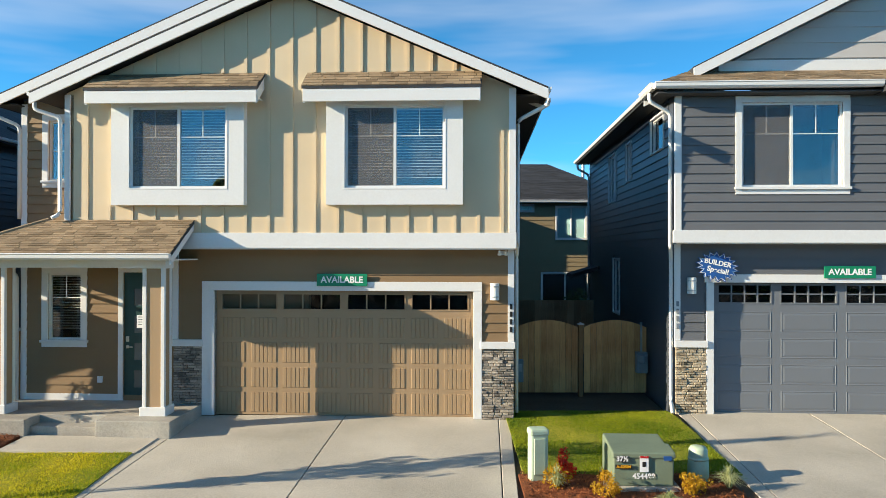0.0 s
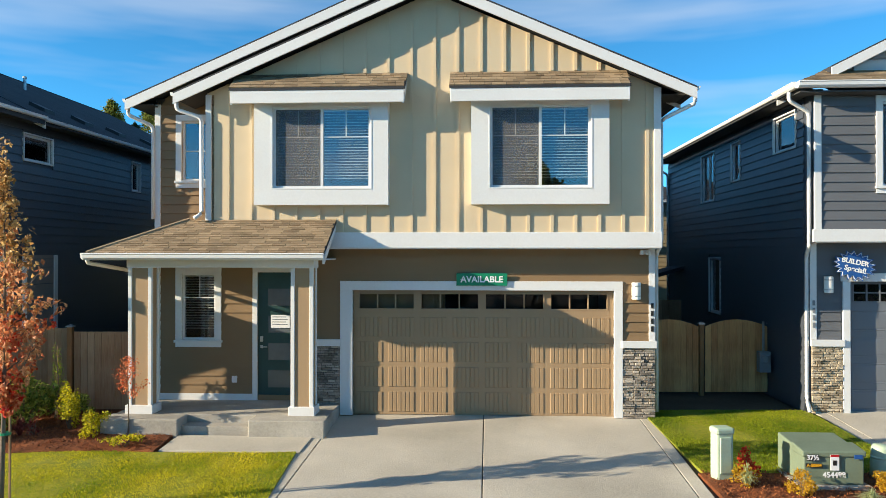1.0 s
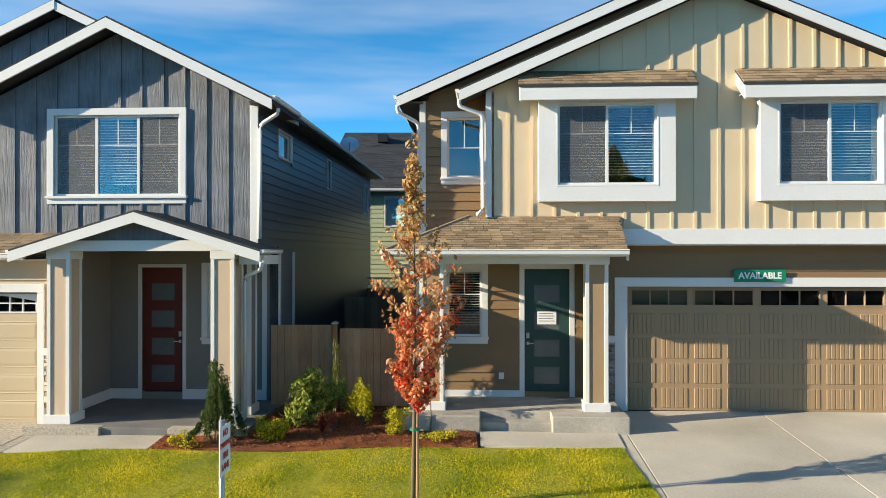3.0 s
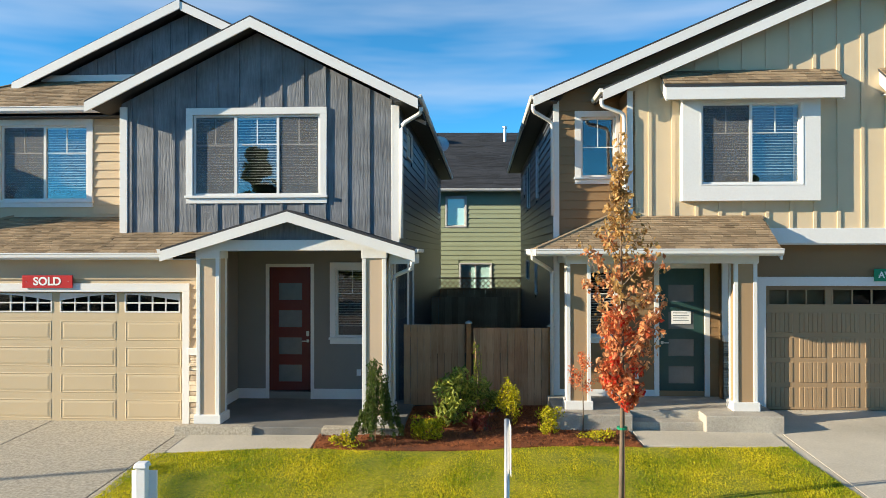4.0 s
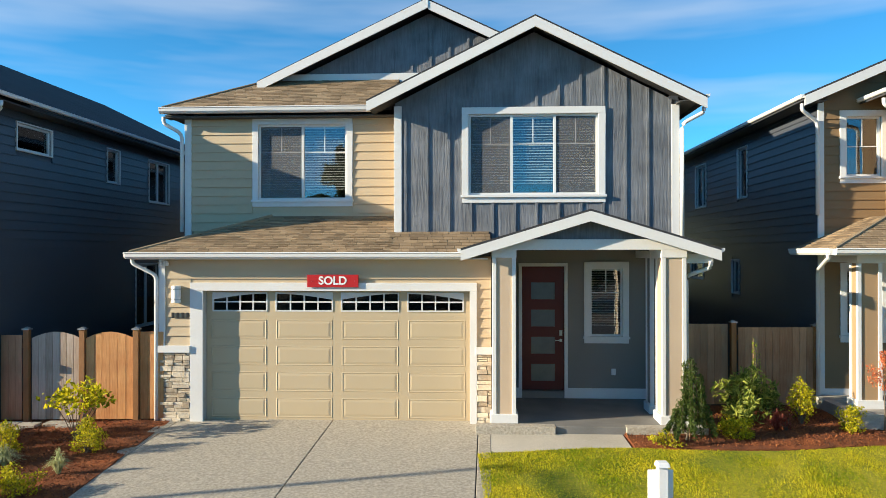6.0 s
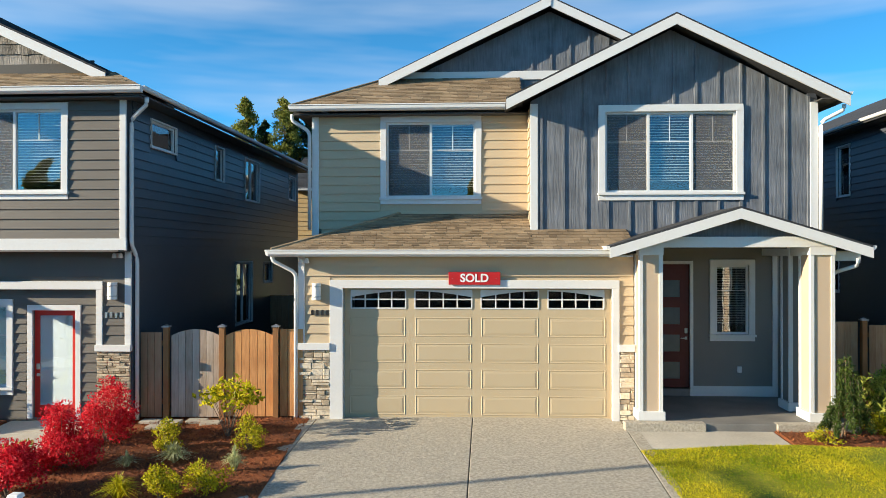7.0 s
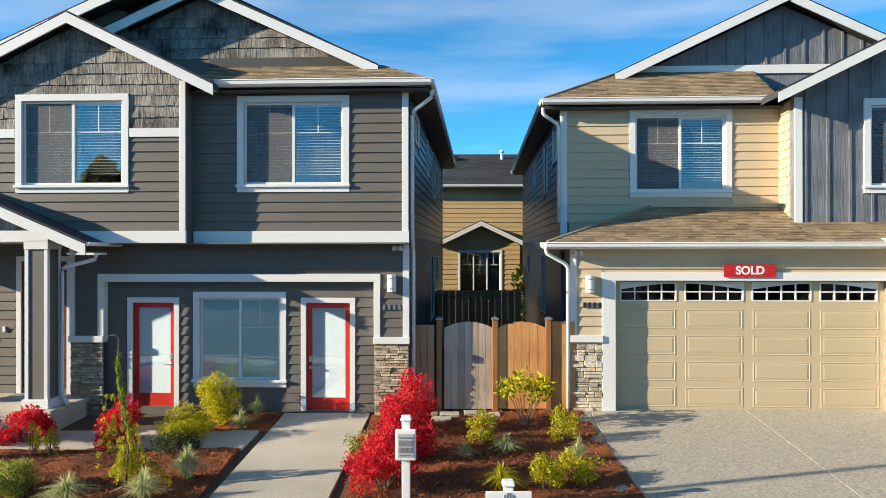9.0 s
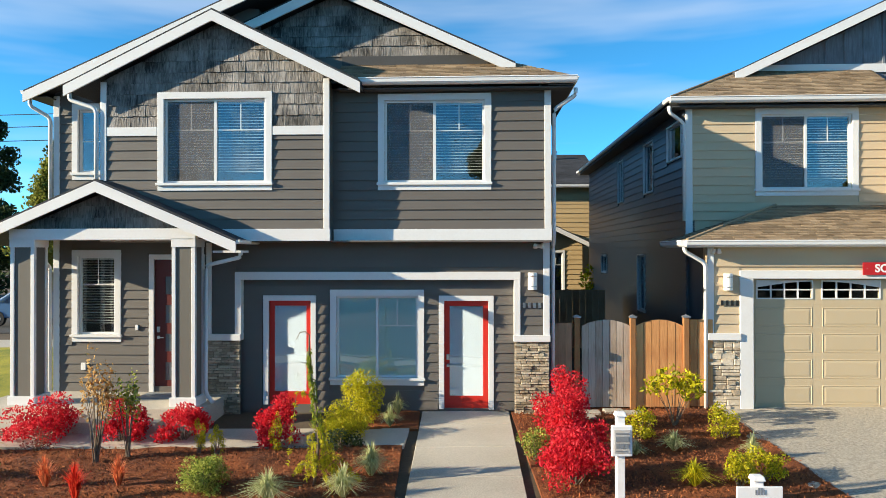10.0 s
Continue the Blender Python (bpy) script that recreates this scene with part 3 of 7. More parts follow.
def stone_veneer(T, a0, a1, z0, z1, material, parent, low=0.035, high=0.06, short=0.08, long=0.24, name="stone_panel", seed=1, returns=0.0):
    g = Geo()
    tbox(g, T, a0, a1, -0.012, 0.02, z0, z1)
    base = part(name, g, MORTAR, parent)
    rng, z = random.Random(seed), z0
    while z < z1 - 0.01:
        h = min(rng.uniform(low, high), z1 - z)
        if z1 - z - h < low * 0.6:
            h = z1 - z
        a = a0
        while a < a1 - 0.005:
            w = rng.uniform(short, long)
            if a1 - a - w < short * 0.6:
                w = a1 - a
            split = h > 0.075 and rng.random() < 0.35
            for zl, zh in (((z, z + h * 0.5), (z + h * 0.5, z + h)) if split else ((z, z + h),)):
                o, c = rng.uniform(0.03, 0.062), 0.010
                j = [rng.uniform(-0.006, 0.006) for _ in range(8)]
                p, q, r, s = a + 0.004, a + w - 0.004, zl + 0.003, zh - 0.003
                gs = Geo()
                gs.v = [T(p, -0.01, r), T(q, -0.01, r), T(q, -0.01, s), T(p, -0.01, s), T(p, -o + c, r), T(q, -o + c, r), T(q, -o + c, s), T(p, -o + c, s),
                        T(p + c, -o + j[0], r + c * 0.6 + j[4] * 0.4), T(q - c, -o + j[1], r + c * 0.6 + j[5] * 0.4), T(q - c, -o + j[2], s - c * 0.6 + j[6] * 0.4), T(p + c, -o + j[3], s - c * 0.6 + j[7] * 0.4)]
                gs.f = [(8, 9, 10, 11)] + [(i, (i + 1) % 4, 4 + (i + 1) % 4, 4 + i) for i in range(4)] + [(4 + i, 4 + (i + 1) % 4, 8 + (i + 1) % 4, 8 + i) for i in range(4)]
                part("stone", gs, material, base)
            a += w
        z += h
    return base


def raised_panel(T, a0, a1, z0, z1, material, parent, name="panel"):
    g, e, k = Geo(), 0.028, 0.05
    rings = ((0.0, -0.001), (0.014, -0.008), (0.028, 0.0), (k + 0.022, -0.007))
    for s, b in rings:
        g.v += [T(a0 + s, b, z0 + s), T(a1 - s, b, z0 + s), T(a1 - s, b, z1 - s), T(a0 + s, b, z1 - s)]
    for r in range(3):
        g.f += [(4 * r + i, 4 * r + (i + 1) % 4, 4 * r + 4 + (i + 1) % 4, 4 * r + 4 + i) for i in range(4)]
    g.f.append((12, 13, 14, 15))
    return part(name, g, material, parent)


def ribbed_panel(T, a0, a1, z0, z1, material, parent, ribs=6):
    g = Geo()
    step = (a1 - a0) / ribs
    prof = []
    for i in range(ribs):
        p, q = a0 + i * step, a0 + (i + 1) * step
        prof += [(p, -0.001), (p + 0.008, -0.011), (q - 0.014, -0.011), (q - 0.007, -0.001)]
    prof.append((a1, -0.002))
    for a, b in prof:
        g.v += [T(a, 0.002, z0 - 0.01), T(a, b, z0), T(a, b, z1), T(a, 0.002, z1 + 0.01)]
    for i in range(len(prof) - 1):
        g.f += [(4 * i + j, 4 * i + 4 + j, 4 * i + 5 + j, 4 * i + 1 + j) for j in range(3)]
    return part("panel", g, material, parent)


def garage_door(T, a0, a1, z1, material, parent, style, label):
    """A sectional door from z 0 to z1: a row of lites over four rows of panels."""
    g, rows = Geo(), 5
    sec = z1 / rows
    cols = 4
    wide = (a1 - a0) / cols
    lites = []
    for i in range(cols):
        m = 0.075 if style == "ribbed" else 0.10
        lites.append((a0 + i * wide + m + (0.04 if i == 0 else 0), a0 + (i + 1) * wide - m - (0.04 if i == cols - 1 else 0), z1 - sec + 0.12, z1 - 0.06 if style != "ribbed" else z1 - 0.08))
    door = wall("garage_door", T, [(a0, z1), (a1, z1)], a0, a1, 0.0, 0.05, lites, material, parent, label)
    for r in range(1, rows):
        board(T, a0, a1, r * sec - 0.004, r * sec + 0.004, 0.0015, JOINT if style == "none" else material, door, "section_joint", soft=0)
    for r in range(rows - 1):
        n = 8 if style == "ribbed" else 4
        w = (a1 - a0) / n
        for i in range(n):
            p, q = a0 + i * w + (0.06 if n == 8 else 0.09), a0 + (i + 1) * w - (0.06 if n == 8 else 0.09)
            if style == "ribbed":
                ribbed_panel(T, p, q, r * sec + 0.055, (r + 1) * sec - 0.055, material, door)
            else:
                raised_panel(T, p, q, r * sec + 0.06, (r + 1) * sec - 0.06, material, door)
    for p, q, zl, zh in lites:
        gp = Geo()
        tbox(gp, T, p, q, 0.022, 0.026, zl, zh)
        pane = part("lite", gp, GLASS_DARK, door)
        pane.visible_shadow = False
        gm, fm = Geo(), (material if style == "ribbed" else WHITE if style == "arched" else material)
        for x0, x1, y0, y1 in ((p - 0.02, q + 0.02, zl - 0.025, zl), (p - 0.02, q + 0.02, zh, zh + 0.025), (p - 0.025, p, zl, zh), (q, q + 0.025, zl, zh)):
            tbox(gm, T, x0, x1, -0.012, 0.02, y0, y1)
        n = 3 if style == "ribbed" else 4
        for i in range(1, n):
            x = p + (q - p) * i / n
            tbox(gm, T, x - 0.012, x + 0.012, -0.006, 0.021, zl, zh)
        if style != "ribbed":
            tbox(gm, T, p, q, -0.005, 0.0205, (zl + zh) / 2 - 0.012, (zl + zh) / 2 + 0.012)
        if style == "arched":
            k = (p + q) / 2
            side = -1 if lites.index((p, q, zl, zh)) % 2 == 0 else 1
            n = 10
            for i in range(n):
                s0, s1 = i / n, (i + 1) / n
                rise = [0.11 * (1 - math.cos((s if side > 0 else 1 - s) * math.pi / 2)) for s in (s0, s1)]
                x0, x1 = p + (q - p) * s0, p + (q - p) * s1
                gm.hexa([T(x0, -0.008, zh - rise[0]), T(x1, -0.008, zh - rise[1]), T(x1, -0.008, zh), T(x0, -0.008, zh), T(x0, 0.02, zh - rise[0]), T(x1, 0.02, zh - rise[1]), T(x1, 0.02, zh), T(x0, 0.02, zh)])
        part("lite_frame", gm, fm, door)
    # near-black sheet stands in for the unlit garage behind the lites
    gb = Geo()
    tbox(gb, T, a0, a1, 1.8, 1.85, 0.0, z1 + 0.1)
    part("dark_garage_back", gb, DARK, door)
    return door


def front_door(T, a0, a1, z0, z1, material, parent, lites=4, label="", handle=1, note=False):
    holes, w, n = [], a1 - a0, lites
    tall = (z1 - z0 - 0.30) / n
    for i in range(n):
        b = z0 + 0.18 + i * tall
        holes.append((a0 + 0.22 * w, a1 - 0.22 * w, b, b + tall * 0.62))
    if lites == 1:
        holes = [(a0 + 0.10, a1 - 0.10, z0 + 0.24, z1 - 0.10)]
    d = wall("front_door", T, [(a0, z1), (a1, z1)], a0, a1, z0, 0.045, holes, material, parent, label)
    for h in holes:
        g = Geo()
        tbox(g, T, h[0], h[1], 0.012, 0.02, h[2], h[3])
        part("lite", g, SHADE_WHITE if lites == 1 else FROST, d)
        if lites == 1:
            g = Geo()
            tbox(g, T, h[0], h[1], 0.004, 0.007, h[2], h[3])
            part("pane", g, GLASS, d).visible_shadow = False
    x = a1 - 0.07 if handle > 0 else a0 + 0.07
    zh = z0 + 0.40 * (z1 - z0)
    g = Geo()
    tbox(g, T, x - 0.03, x + 0.03, -0.022, 0.0, zh + 0.10, zh + 0.21)
    part("lock", g, METAL, d, "", 0.006)
    g = Geo()
    tbox(g, T, x - 0.025, x + 0.025, -0.015, 0.0, zh - 0.03, zh + 0.03)
    tbox(g, T, min(x, x - handle * 0.12), max(x, x - handle * 0.12), -0.06, -0.04, zh - 0.01, zh + 0.01)
    tbox(g, T, x - 0.01, x + 0.01, -0.05, 0.0, zh - 0.01, zh + 0.01)
    part("handle", g, METAL, d, "", 0.004)
    if note:
        h = holes[2]
        g = Geo()
        tbox(g, T, h[0] + 0.06, h[1] - 0.06, -0.006, -0.001, h[2] + 0.10, h[3] + 0.02)
        part("notice", g, SIGN_WHITE, d, "white paper notice with rows of dark print")
        g = Geo()
        for i in range(4):
            tbox(g, T, h[0] + 0.09, h[1] - 0.10 - 0.03 * (i % 2), -0.009, -0.006, h[2] + 0.16 + i * 0.05, h[2] + 0.175 + i * 0.05)
        part("notice_print", g, METERGREY, d)
    return d


def casing(T, a0, a1, z0, z1, parent, w=0.1, out=0.03, foot=True):
    g = Geo()
    tbox(g, T, a0 - w, a1 + w, -out, 0.01, z1, z1 + w)
    tbox(g, T, a0 - w, a0, -out, 0.01, z0, z1)
    tbox(g, T, a1, a1 + w, -out, 0.01, z0, z1)
    return part("door_casing", g, WHITE, parent, "", 0.005)


def column(u0, u1, v0, v1, z0, z1, panel, parent, head=0.16):
    """A boxed porch post: white corner boards, a coloured panel let into each face, a flared white base and a cap."""
    w = 0.07
    g = Geo()
    g.box(u0 + 0.02, u1 - 0.02, v0 + 0.02, v1 - 0.02, z0 + 0.02, z1 - 0.01)
    col = part("porch_column", g, panel, parent, "boxed post with coloured panels and white corners")
    for x in (u0, u1 - w):
        for y in (v0, v1 - w):
            part("corner_board", Geo().box(x, x + w, y, y + w, z0, z1), WHITE, col, "", 0.006)
    part("base", Geo().box(u0 - 0.035, u1 + 0.035, v0 - 0.035, v1 + 0.035, z0, z0 + 0.16), WHITE, col, "", 0.01)
    part("cap", Geo().box(u0 - 0.01, u1 + 0.01, v0 - 0.01, v1 + 0.01, z1 - head, z1), WHITE, col, "", 0.006)
    return col


TURN_H = -3.0
def house_at(x, y, z, label):
    return group_at("house", pose(x, y, z, 0, 0, TURN_H), label, "house", "row of new houses")


def wall_light(h, u, v, z):
    m = h.matrix_world @ pose(u, v, z)
    t = group_at("wall_light", m, "white opal glass wall lantern with nickel bands beside garage", "wall light", "lanterns beside the garages")
    part("backplate", Geo().box(-0.05, 0.05, -0.02, 0.0, -0.15, 0.15), METAL, t, "", 0.004)
    part("shade", Geo().lathe(0, -0.07, [(0.07, -0.16), (0.085, -0.155), (0.085, 0.155), (0.07, 0.16)], 18), DIFFUSER, t, smooth=False)
    part("band", Geo().lathe(0, -0.07, [(0.088, 0.085), (0.09, 0.09), (0.09, 0.10), (0.088, 0.105)], 18), METAL, t)
    part("band", Geo().lathe(0, -0.07, [(0.088, -0.105), (0.09, -0.10), (0.09, -0.09), (0.088, -0.085)], 18), METAL, t)
    return t


def wall_bars(h, u, v, z, upright, material):
    """A row of four small plain bars on the wall."""
    t = group_at("wall_plaque", h.matrix_world @ pose(u, v, z), "row of four small plain bars on siding", "wall plaque", "small bars beside the garages")
    for i in range(4):
        x, y = (0.0, -i * 0.145) if upright else (i * 0.095, 0.0)
        part("bar", Geo().box(x - 0.024, x + 0.024, -0.012, 0.0, y - 0.05, y + 0.05), material, t)


def eave_light(h, u, v, z):
    t = group_at("security_light", h.matrix_world @ pose(u, v, z), "small white twin-head security light under the overhang", "security light", "security lights")
    part("mount", Geo().box(-0.05, 0.05, -0.03, 0.0, -0.04, 0.04), WHITE, t, "", 0.008)
    part("head", Geo().lathe(-0.06, -0.07, [(0.02, -0.05), (0.045, -0.04), (0.03, 0.03), (0.01, 0.05)], 10), WHITE, t, smooth=True)
    part("head", Geo().lathe(0.06, -0.07, [(0.02, -0.05), (0.045, -0.04), (0.03, 0.03), (0.01, 0.05)], 10), WHITE, t, smooth=True)


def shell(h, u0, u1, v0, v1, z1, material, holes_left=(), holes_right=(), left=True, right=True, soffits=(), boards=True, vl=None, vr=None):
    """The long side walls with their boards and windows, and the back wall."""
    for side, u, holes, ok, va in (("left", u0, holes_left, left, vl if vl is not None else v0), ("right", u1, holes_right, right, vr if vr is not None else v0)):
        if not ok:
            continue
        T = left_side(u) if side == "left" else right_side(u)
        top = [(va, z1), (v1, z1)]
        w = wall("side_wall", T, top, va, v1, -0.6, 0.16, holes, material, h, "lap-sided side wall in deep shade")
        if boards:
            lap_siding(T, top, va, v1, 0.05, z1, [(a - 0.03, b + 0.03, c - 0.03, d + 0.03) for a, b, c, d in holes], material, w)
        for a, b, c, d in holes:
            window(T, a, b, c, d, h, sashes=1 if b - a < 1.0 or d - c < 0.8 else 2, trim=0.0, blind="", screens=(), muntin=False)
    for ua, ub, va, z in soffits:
        part("soffit", Geo().box(ua, ub, va, v1 + 0.3, z, z + 0.02), EAVE_SHADE, h)
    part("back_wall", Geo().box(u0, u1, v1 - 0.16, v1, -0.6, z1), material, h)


# ---- house with cream board-and-batten gable and tan garage ----
def porch_shingles(h, *corners):
    roof = roof_plane(h, corners[0], corners[1], corners[3], corners[2], 0.07, DARKROOF, "porch_roof")
    shingle_roof(roof, *corners)


def bay(h, du, wallv, T):
    """A boxed-out window with its own small shingled roof."""
    box = wall("bay_box", T, [(-3.47 + du, 5.98), (-0.96 + du, 5.98)], -3.47 + du, -0.96 + du, 4.02, 0.2, [(-3.12 + du, -1.29 + du, 4.33, 5.84)], WHITE, h, "white boxed-out window surround")
    window(T, -3.12 + du, -1.29 + du, 4.33, 5.84, h, 2, trim=0.0, out=0.006, bar=0.36, depth=0.03)
    l, r = -3.86 + du, -0.62 + du
    roof = roof_plane(h, (l, -0.93, 6.14), (r, -0.93, 6.14), (r, wallv, 6.49), (l, wallv, 6.49), 0.05, DARKROOF, "bay_roof")
    shingle_roof(roof, (l, -0.93, 6.14), (r, -0.93, 6.14), (l, wallv, 6.49), (r, wallv, 6.49), step=0.13)
    part("fascia", Geo().box(l + 0.02, r - 0.02, -0.92, -0.88, 5.86, 6.09), WHITE, roof, "", 0.006)
    for x in (l + 0.02, r - 0.055):
        g = Geo().hexa([(x, -0.90, 5.84), (x, wallv, 6.19), (x, wallv, 6.42), (x, -0.90, 6.08), (x + 0.035, -0.90, 5.84), (x + 0.035, wallv, 6.19), (x + 0.035, wallv, 6.42), (x + 0.035, -0.90, 6.08)])
        part("barge_board", g, WHITE, roof)
    part("soffit", Geo().box(l + 0.05, r - 0.05, -0.88, wallv, 5.97, 5.985), WHITE, roof)


A = house_at(1.35, 13.97, 0.05, "two-storey house, cream board-and-batten gable over tan garage door")
T0 = front(0.0)
hole = (-5.77, -0.77, -0.1, 2.41)
w = wall("front_wall", T0, [(-6.57, 3.3), (0, 3.3)], -6.57, -0.0, -0.5, 0.3, [hole], BROWN, A, "brown lap-sided garage wall")
lap_siding(T0, [(-6.57, 3.24), (0, 3.24)], -6.47, -0.12, 1.46, 3.22, [(-6.01, -0.61, 0, 2.58)], BROWN, w)
for a0, a1, z0, z1 in ((-6.01, -5.77, 0, 2.41), (-0.77, -0.61, 0, 2.41), (-6.01, -0.61, 2.41, 2.585)):
    board(T0, a0, a1, z0, z1, 0.05, WHITE, A, back=0.16)
board(T0, -0.12, 0.0, 1.46, 3.22, 0.04, WHITE, A)
board(T0, -6.6, -6.48, 1.46, 3.22, 0.04, WHITE, A)
for a0, a1, s in ((-0.61, 0.0, 3), (-6.57, -6.01, 4)):
    stone_veneer(T0, a0, a1, -0.1, 1.33, STONE_GREY, A, seed=s)
    board(T0, a0 - 0.02, a1 + 0.02, 1.33, 1.46, 0.085, WHITE, A, "stone_cap")
garage_door(front(0.10), -5.77, -0.77, 2.41, GARAGE_TAN, A, "ribbed", "tan ribbed sectional garage door with small dark lites")
TU = front(-0.45)
topA = [(-8.48, 6.15), (-4.2, 7.99), (0.0, 6.17)]
holesA = [(-3.12, -1.29, 4.33, 5.84), (-7.16, -5.33, 4.33, 5.84)]
w = wall("gable_wall", TU, topA, -8.48, 0.0, 3.22, 0.2, holesA, CREAM, A, "cream board-and-batten gable wall")
battens(TU, topA, -8.48, 0.0, 3.5, [(-3.47, -0.96, 4.02, 5.96), (-7.51, -5.0, 4.02, 5.96), (-3.86, -0.62, 6.0, 6.5), (-7.9, -4.66, 6.0, 6.5)], CREAM, w, 0.435, 0.41)
board(TU, -6.2, 0.02, 3.22, 3.51, 0.045, WHITE, A, "band_board")
part("overhang_soffit", Geo().box(-6.57, 0.0, -0.45, 0.05, 3.20, 3.24), WHITE, A)
board(TU, -0.12, 0.01, 3.51, 6.16, 0.035, WHITE, A, "corner_board")
board(TU, -8.5, -8.39, 3.6, 6.12, 0.035, WHITE, A, "corner_board")
part("gable_return", Geo().box(-8.5, -8.34, -0.45, 0.32, 3.6, 6.12), BROWN, A)
part("gable_return", Geo().box(-0.14, 0.0, -0.44, 0.2, 3.22, 6.12), BROWN, A)
for d in (0.0, -4.04):
    bay(A, d, -0.45, front(-0.65))
TW = front(0.3)
topW = [(-9.79, 6.16), (-4.83, 8.29), (-4.0, 7.9)]
holesW = [(-9.27, -8.58, 1.39, 2.72), (-7.73, -6.84, 0.3, 2.74), (-9.27, -8.58, 4.57, 5.77)]
w = wall("wing_wall", TW, topW, -9.79, -4.0, -0.5, 0.16, holesW, BROWN, A, "brown lap-sided entry wall")
lap_siding(TW, topW, -9.7, -6.57, 0.32, 6.9, [(-9.39, -8.46, 1.25, 2.85), (-7.83, -6.74, 0.2, 2.84), (-9.39, -8.46, 4.44, 5.89)], BROWN, w)
board(TW, -9.82, -9.7, 0.2, 6.1, 0.04, WHITE, A, "corner_board")
board(TW, -9.7, -7.83, 0.19, 0.33, 0.03, WHITE, A, "skirt_board")
board(TW, -6.74, -6.57, 0.19, 2.9, 0.02, BROWN, A, "jamb_panel")
window(TW, -9.27, -8.58, 1.39, 2.72, A, 1, trim=0.12, bar=0.36, screens=())
window(TW, -9.27, -8.58, 4.57, 5.77, A, 1, trim=0.12, bar=0.5, blind="", screens=())
casing(TW, -7.73, -6.84, 0.2, 2.74, A)
front_door(front(0.34), -7.73, -6.84, 0.27, 2.74, TEAL_DOOR, A, 4, "dark teal four-lite front door with paper notice", -1, True)
part("garage_side", Geo().box(-6.57, -6.41, 0.02, 0.45, 0.0, 3.2), BROWN, A)
board(TW, -8.24, -8.14, 0.55, 0.68, 0.05, WHITE, A, "outlet_cover")
slab = part("porch_slab", Geo().box(-9.95, -6.02, -1.05, 0.3, -0.3, 0.2), PORCH, A, "", 0.012)
part("plinth", Geo().box(-10.0, -8.6, -1.5, -1.04, -0.3, 0.205), PORCH, slab, "", 0.02)
part("plinth", Geo().box(-7.35, -6.0, -1.5, -1.04, -0.3, 0.205), PORCH, slab, "", 0.02)
part("step", Geo().box(-8.6, -7.35, -1.35, -1.04, -0.3, 0.06), PORCH, slab, "", 0.012)
for a0, a1 in ((-6.71, -6.3), (-9.71, -9.27)):
    column(a0, a1, -1.06, -0.74, 0.2, 2.9, PANEL_TAN, A, 0.05)
part("porch_beam", Geo().box(-9.73, -6.28, -1.08, -0.72, 2.86, 3.0), WHITE, A, "", 0.006)
part("porch_beam", Geo().box(-9.73, -9.3, -0.75, 0.3, 2.86, 3.0), WHITE, A, "", 0.006)
part("porch_ceiling", Geo().box(-10.2, -6.1, -1.4, 0.3, 2.995, 3.02), WHITE, A)
porch_shingles(A, (-10.29, -1.45, 3.12), (-6.03, -1.45, 3.12), (-8.82, -0.45, 3.75), (-6.0, -0.45, 3.75))
porch_shingles(A, (-10.29, 0.3, 3.12), (-10.29, -1.45, 3.12), (-8.82, 0.3, 3.75), (-8.82, -0.45, 3.75))
part("porch_roof_cap", Geo().box(-8.83, -8.4, -0.46, 0.3, 3.66, 3.755), SHINGLE, A)
part("hip_cap", Geo().tube([(-10.28, -1.44, 3.13), (-8.82, -0.45, 3.76)], 0.035, 6), SHINGLE, A)
part("barge_board", Geo().hexa([(-6.05, -1.45, 2.93), (-6.05, -0.45, 3.56), (-6.05, -0.45, 3.69), (-6.05, -1.45, 3.06), (-6.01, -1.45, 2.93), (-6.01, -0.45, 3.56), (-6.01, -0.45, 3.69), (-6.01, -1.45, 3.06)]), WHITE, A)
gutter(A, (-10.3, -1.45, 3.13), (-6.02, -1.45, 3.13), (0, -1, 0))
gutter(A, (-10.29, -1.45, 3.13), (-10.29, 0.3, 3.13), (-1, 0, 0))
gable_roof(A, -9.0, -4.2, 0.57, 6.07, 8.13, -0.78, 0.34)
gable_roof(A, -10.24, -4.83, 0.57, 6.1, 8.42, -0.12, 13.4, right=False)
gable_roof(A, -10.24, -4.83, 0.57, 6.1, 8.42, 0.34, 13.4, left=False)
# sides of this brown house carry their shade as a darker, bluer siding colour
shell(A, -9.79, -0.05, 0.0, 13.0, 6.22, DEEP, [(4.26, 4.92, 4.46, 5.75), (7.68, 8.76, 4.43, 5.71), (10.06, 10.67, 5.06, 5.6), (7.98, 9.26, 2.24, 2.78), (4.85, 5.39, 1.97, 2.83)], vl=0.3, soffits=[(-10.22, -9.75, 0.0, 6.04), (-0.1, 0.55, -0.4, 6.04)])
downspout(A, [(-9.0, -0.62, 5.95), (-9.0, -0.62, 5.82), (-8.56, -0.52, 5.68), (-8.56, -0.52, 3.86), (-8.66, -0.62, 3.78)])
downspout(A, [(-10.24, 0.0, 5.98), (-10.24, 0.0, 5.85), (-9.84, 0.24, 5.66), (-9.84, 0.24, 3.8)])
downspout(A, [(-10.34, -1.3, 3.05), (-10.34, -1.3, 2.95), (-9.86, 0.2, 2.7), (-9.86, 0.2, 0.2)])
downspout(A, [(0.6, -0.55, 5.95), (0.6, -0.55, 5.85), (0.05, -0.3, 5.6), (0.05, -0.3, 3.3), (0.05, 0.1, 3.1), (0.05, 0.1, 0.1)])
wall_light(A, -0.37, -0.03, 2.41)
wall_bars(A, -0.06, -0.045, 2.13, True, BLACK)
eave_light(A, -0.22, -0.1, 3.14)


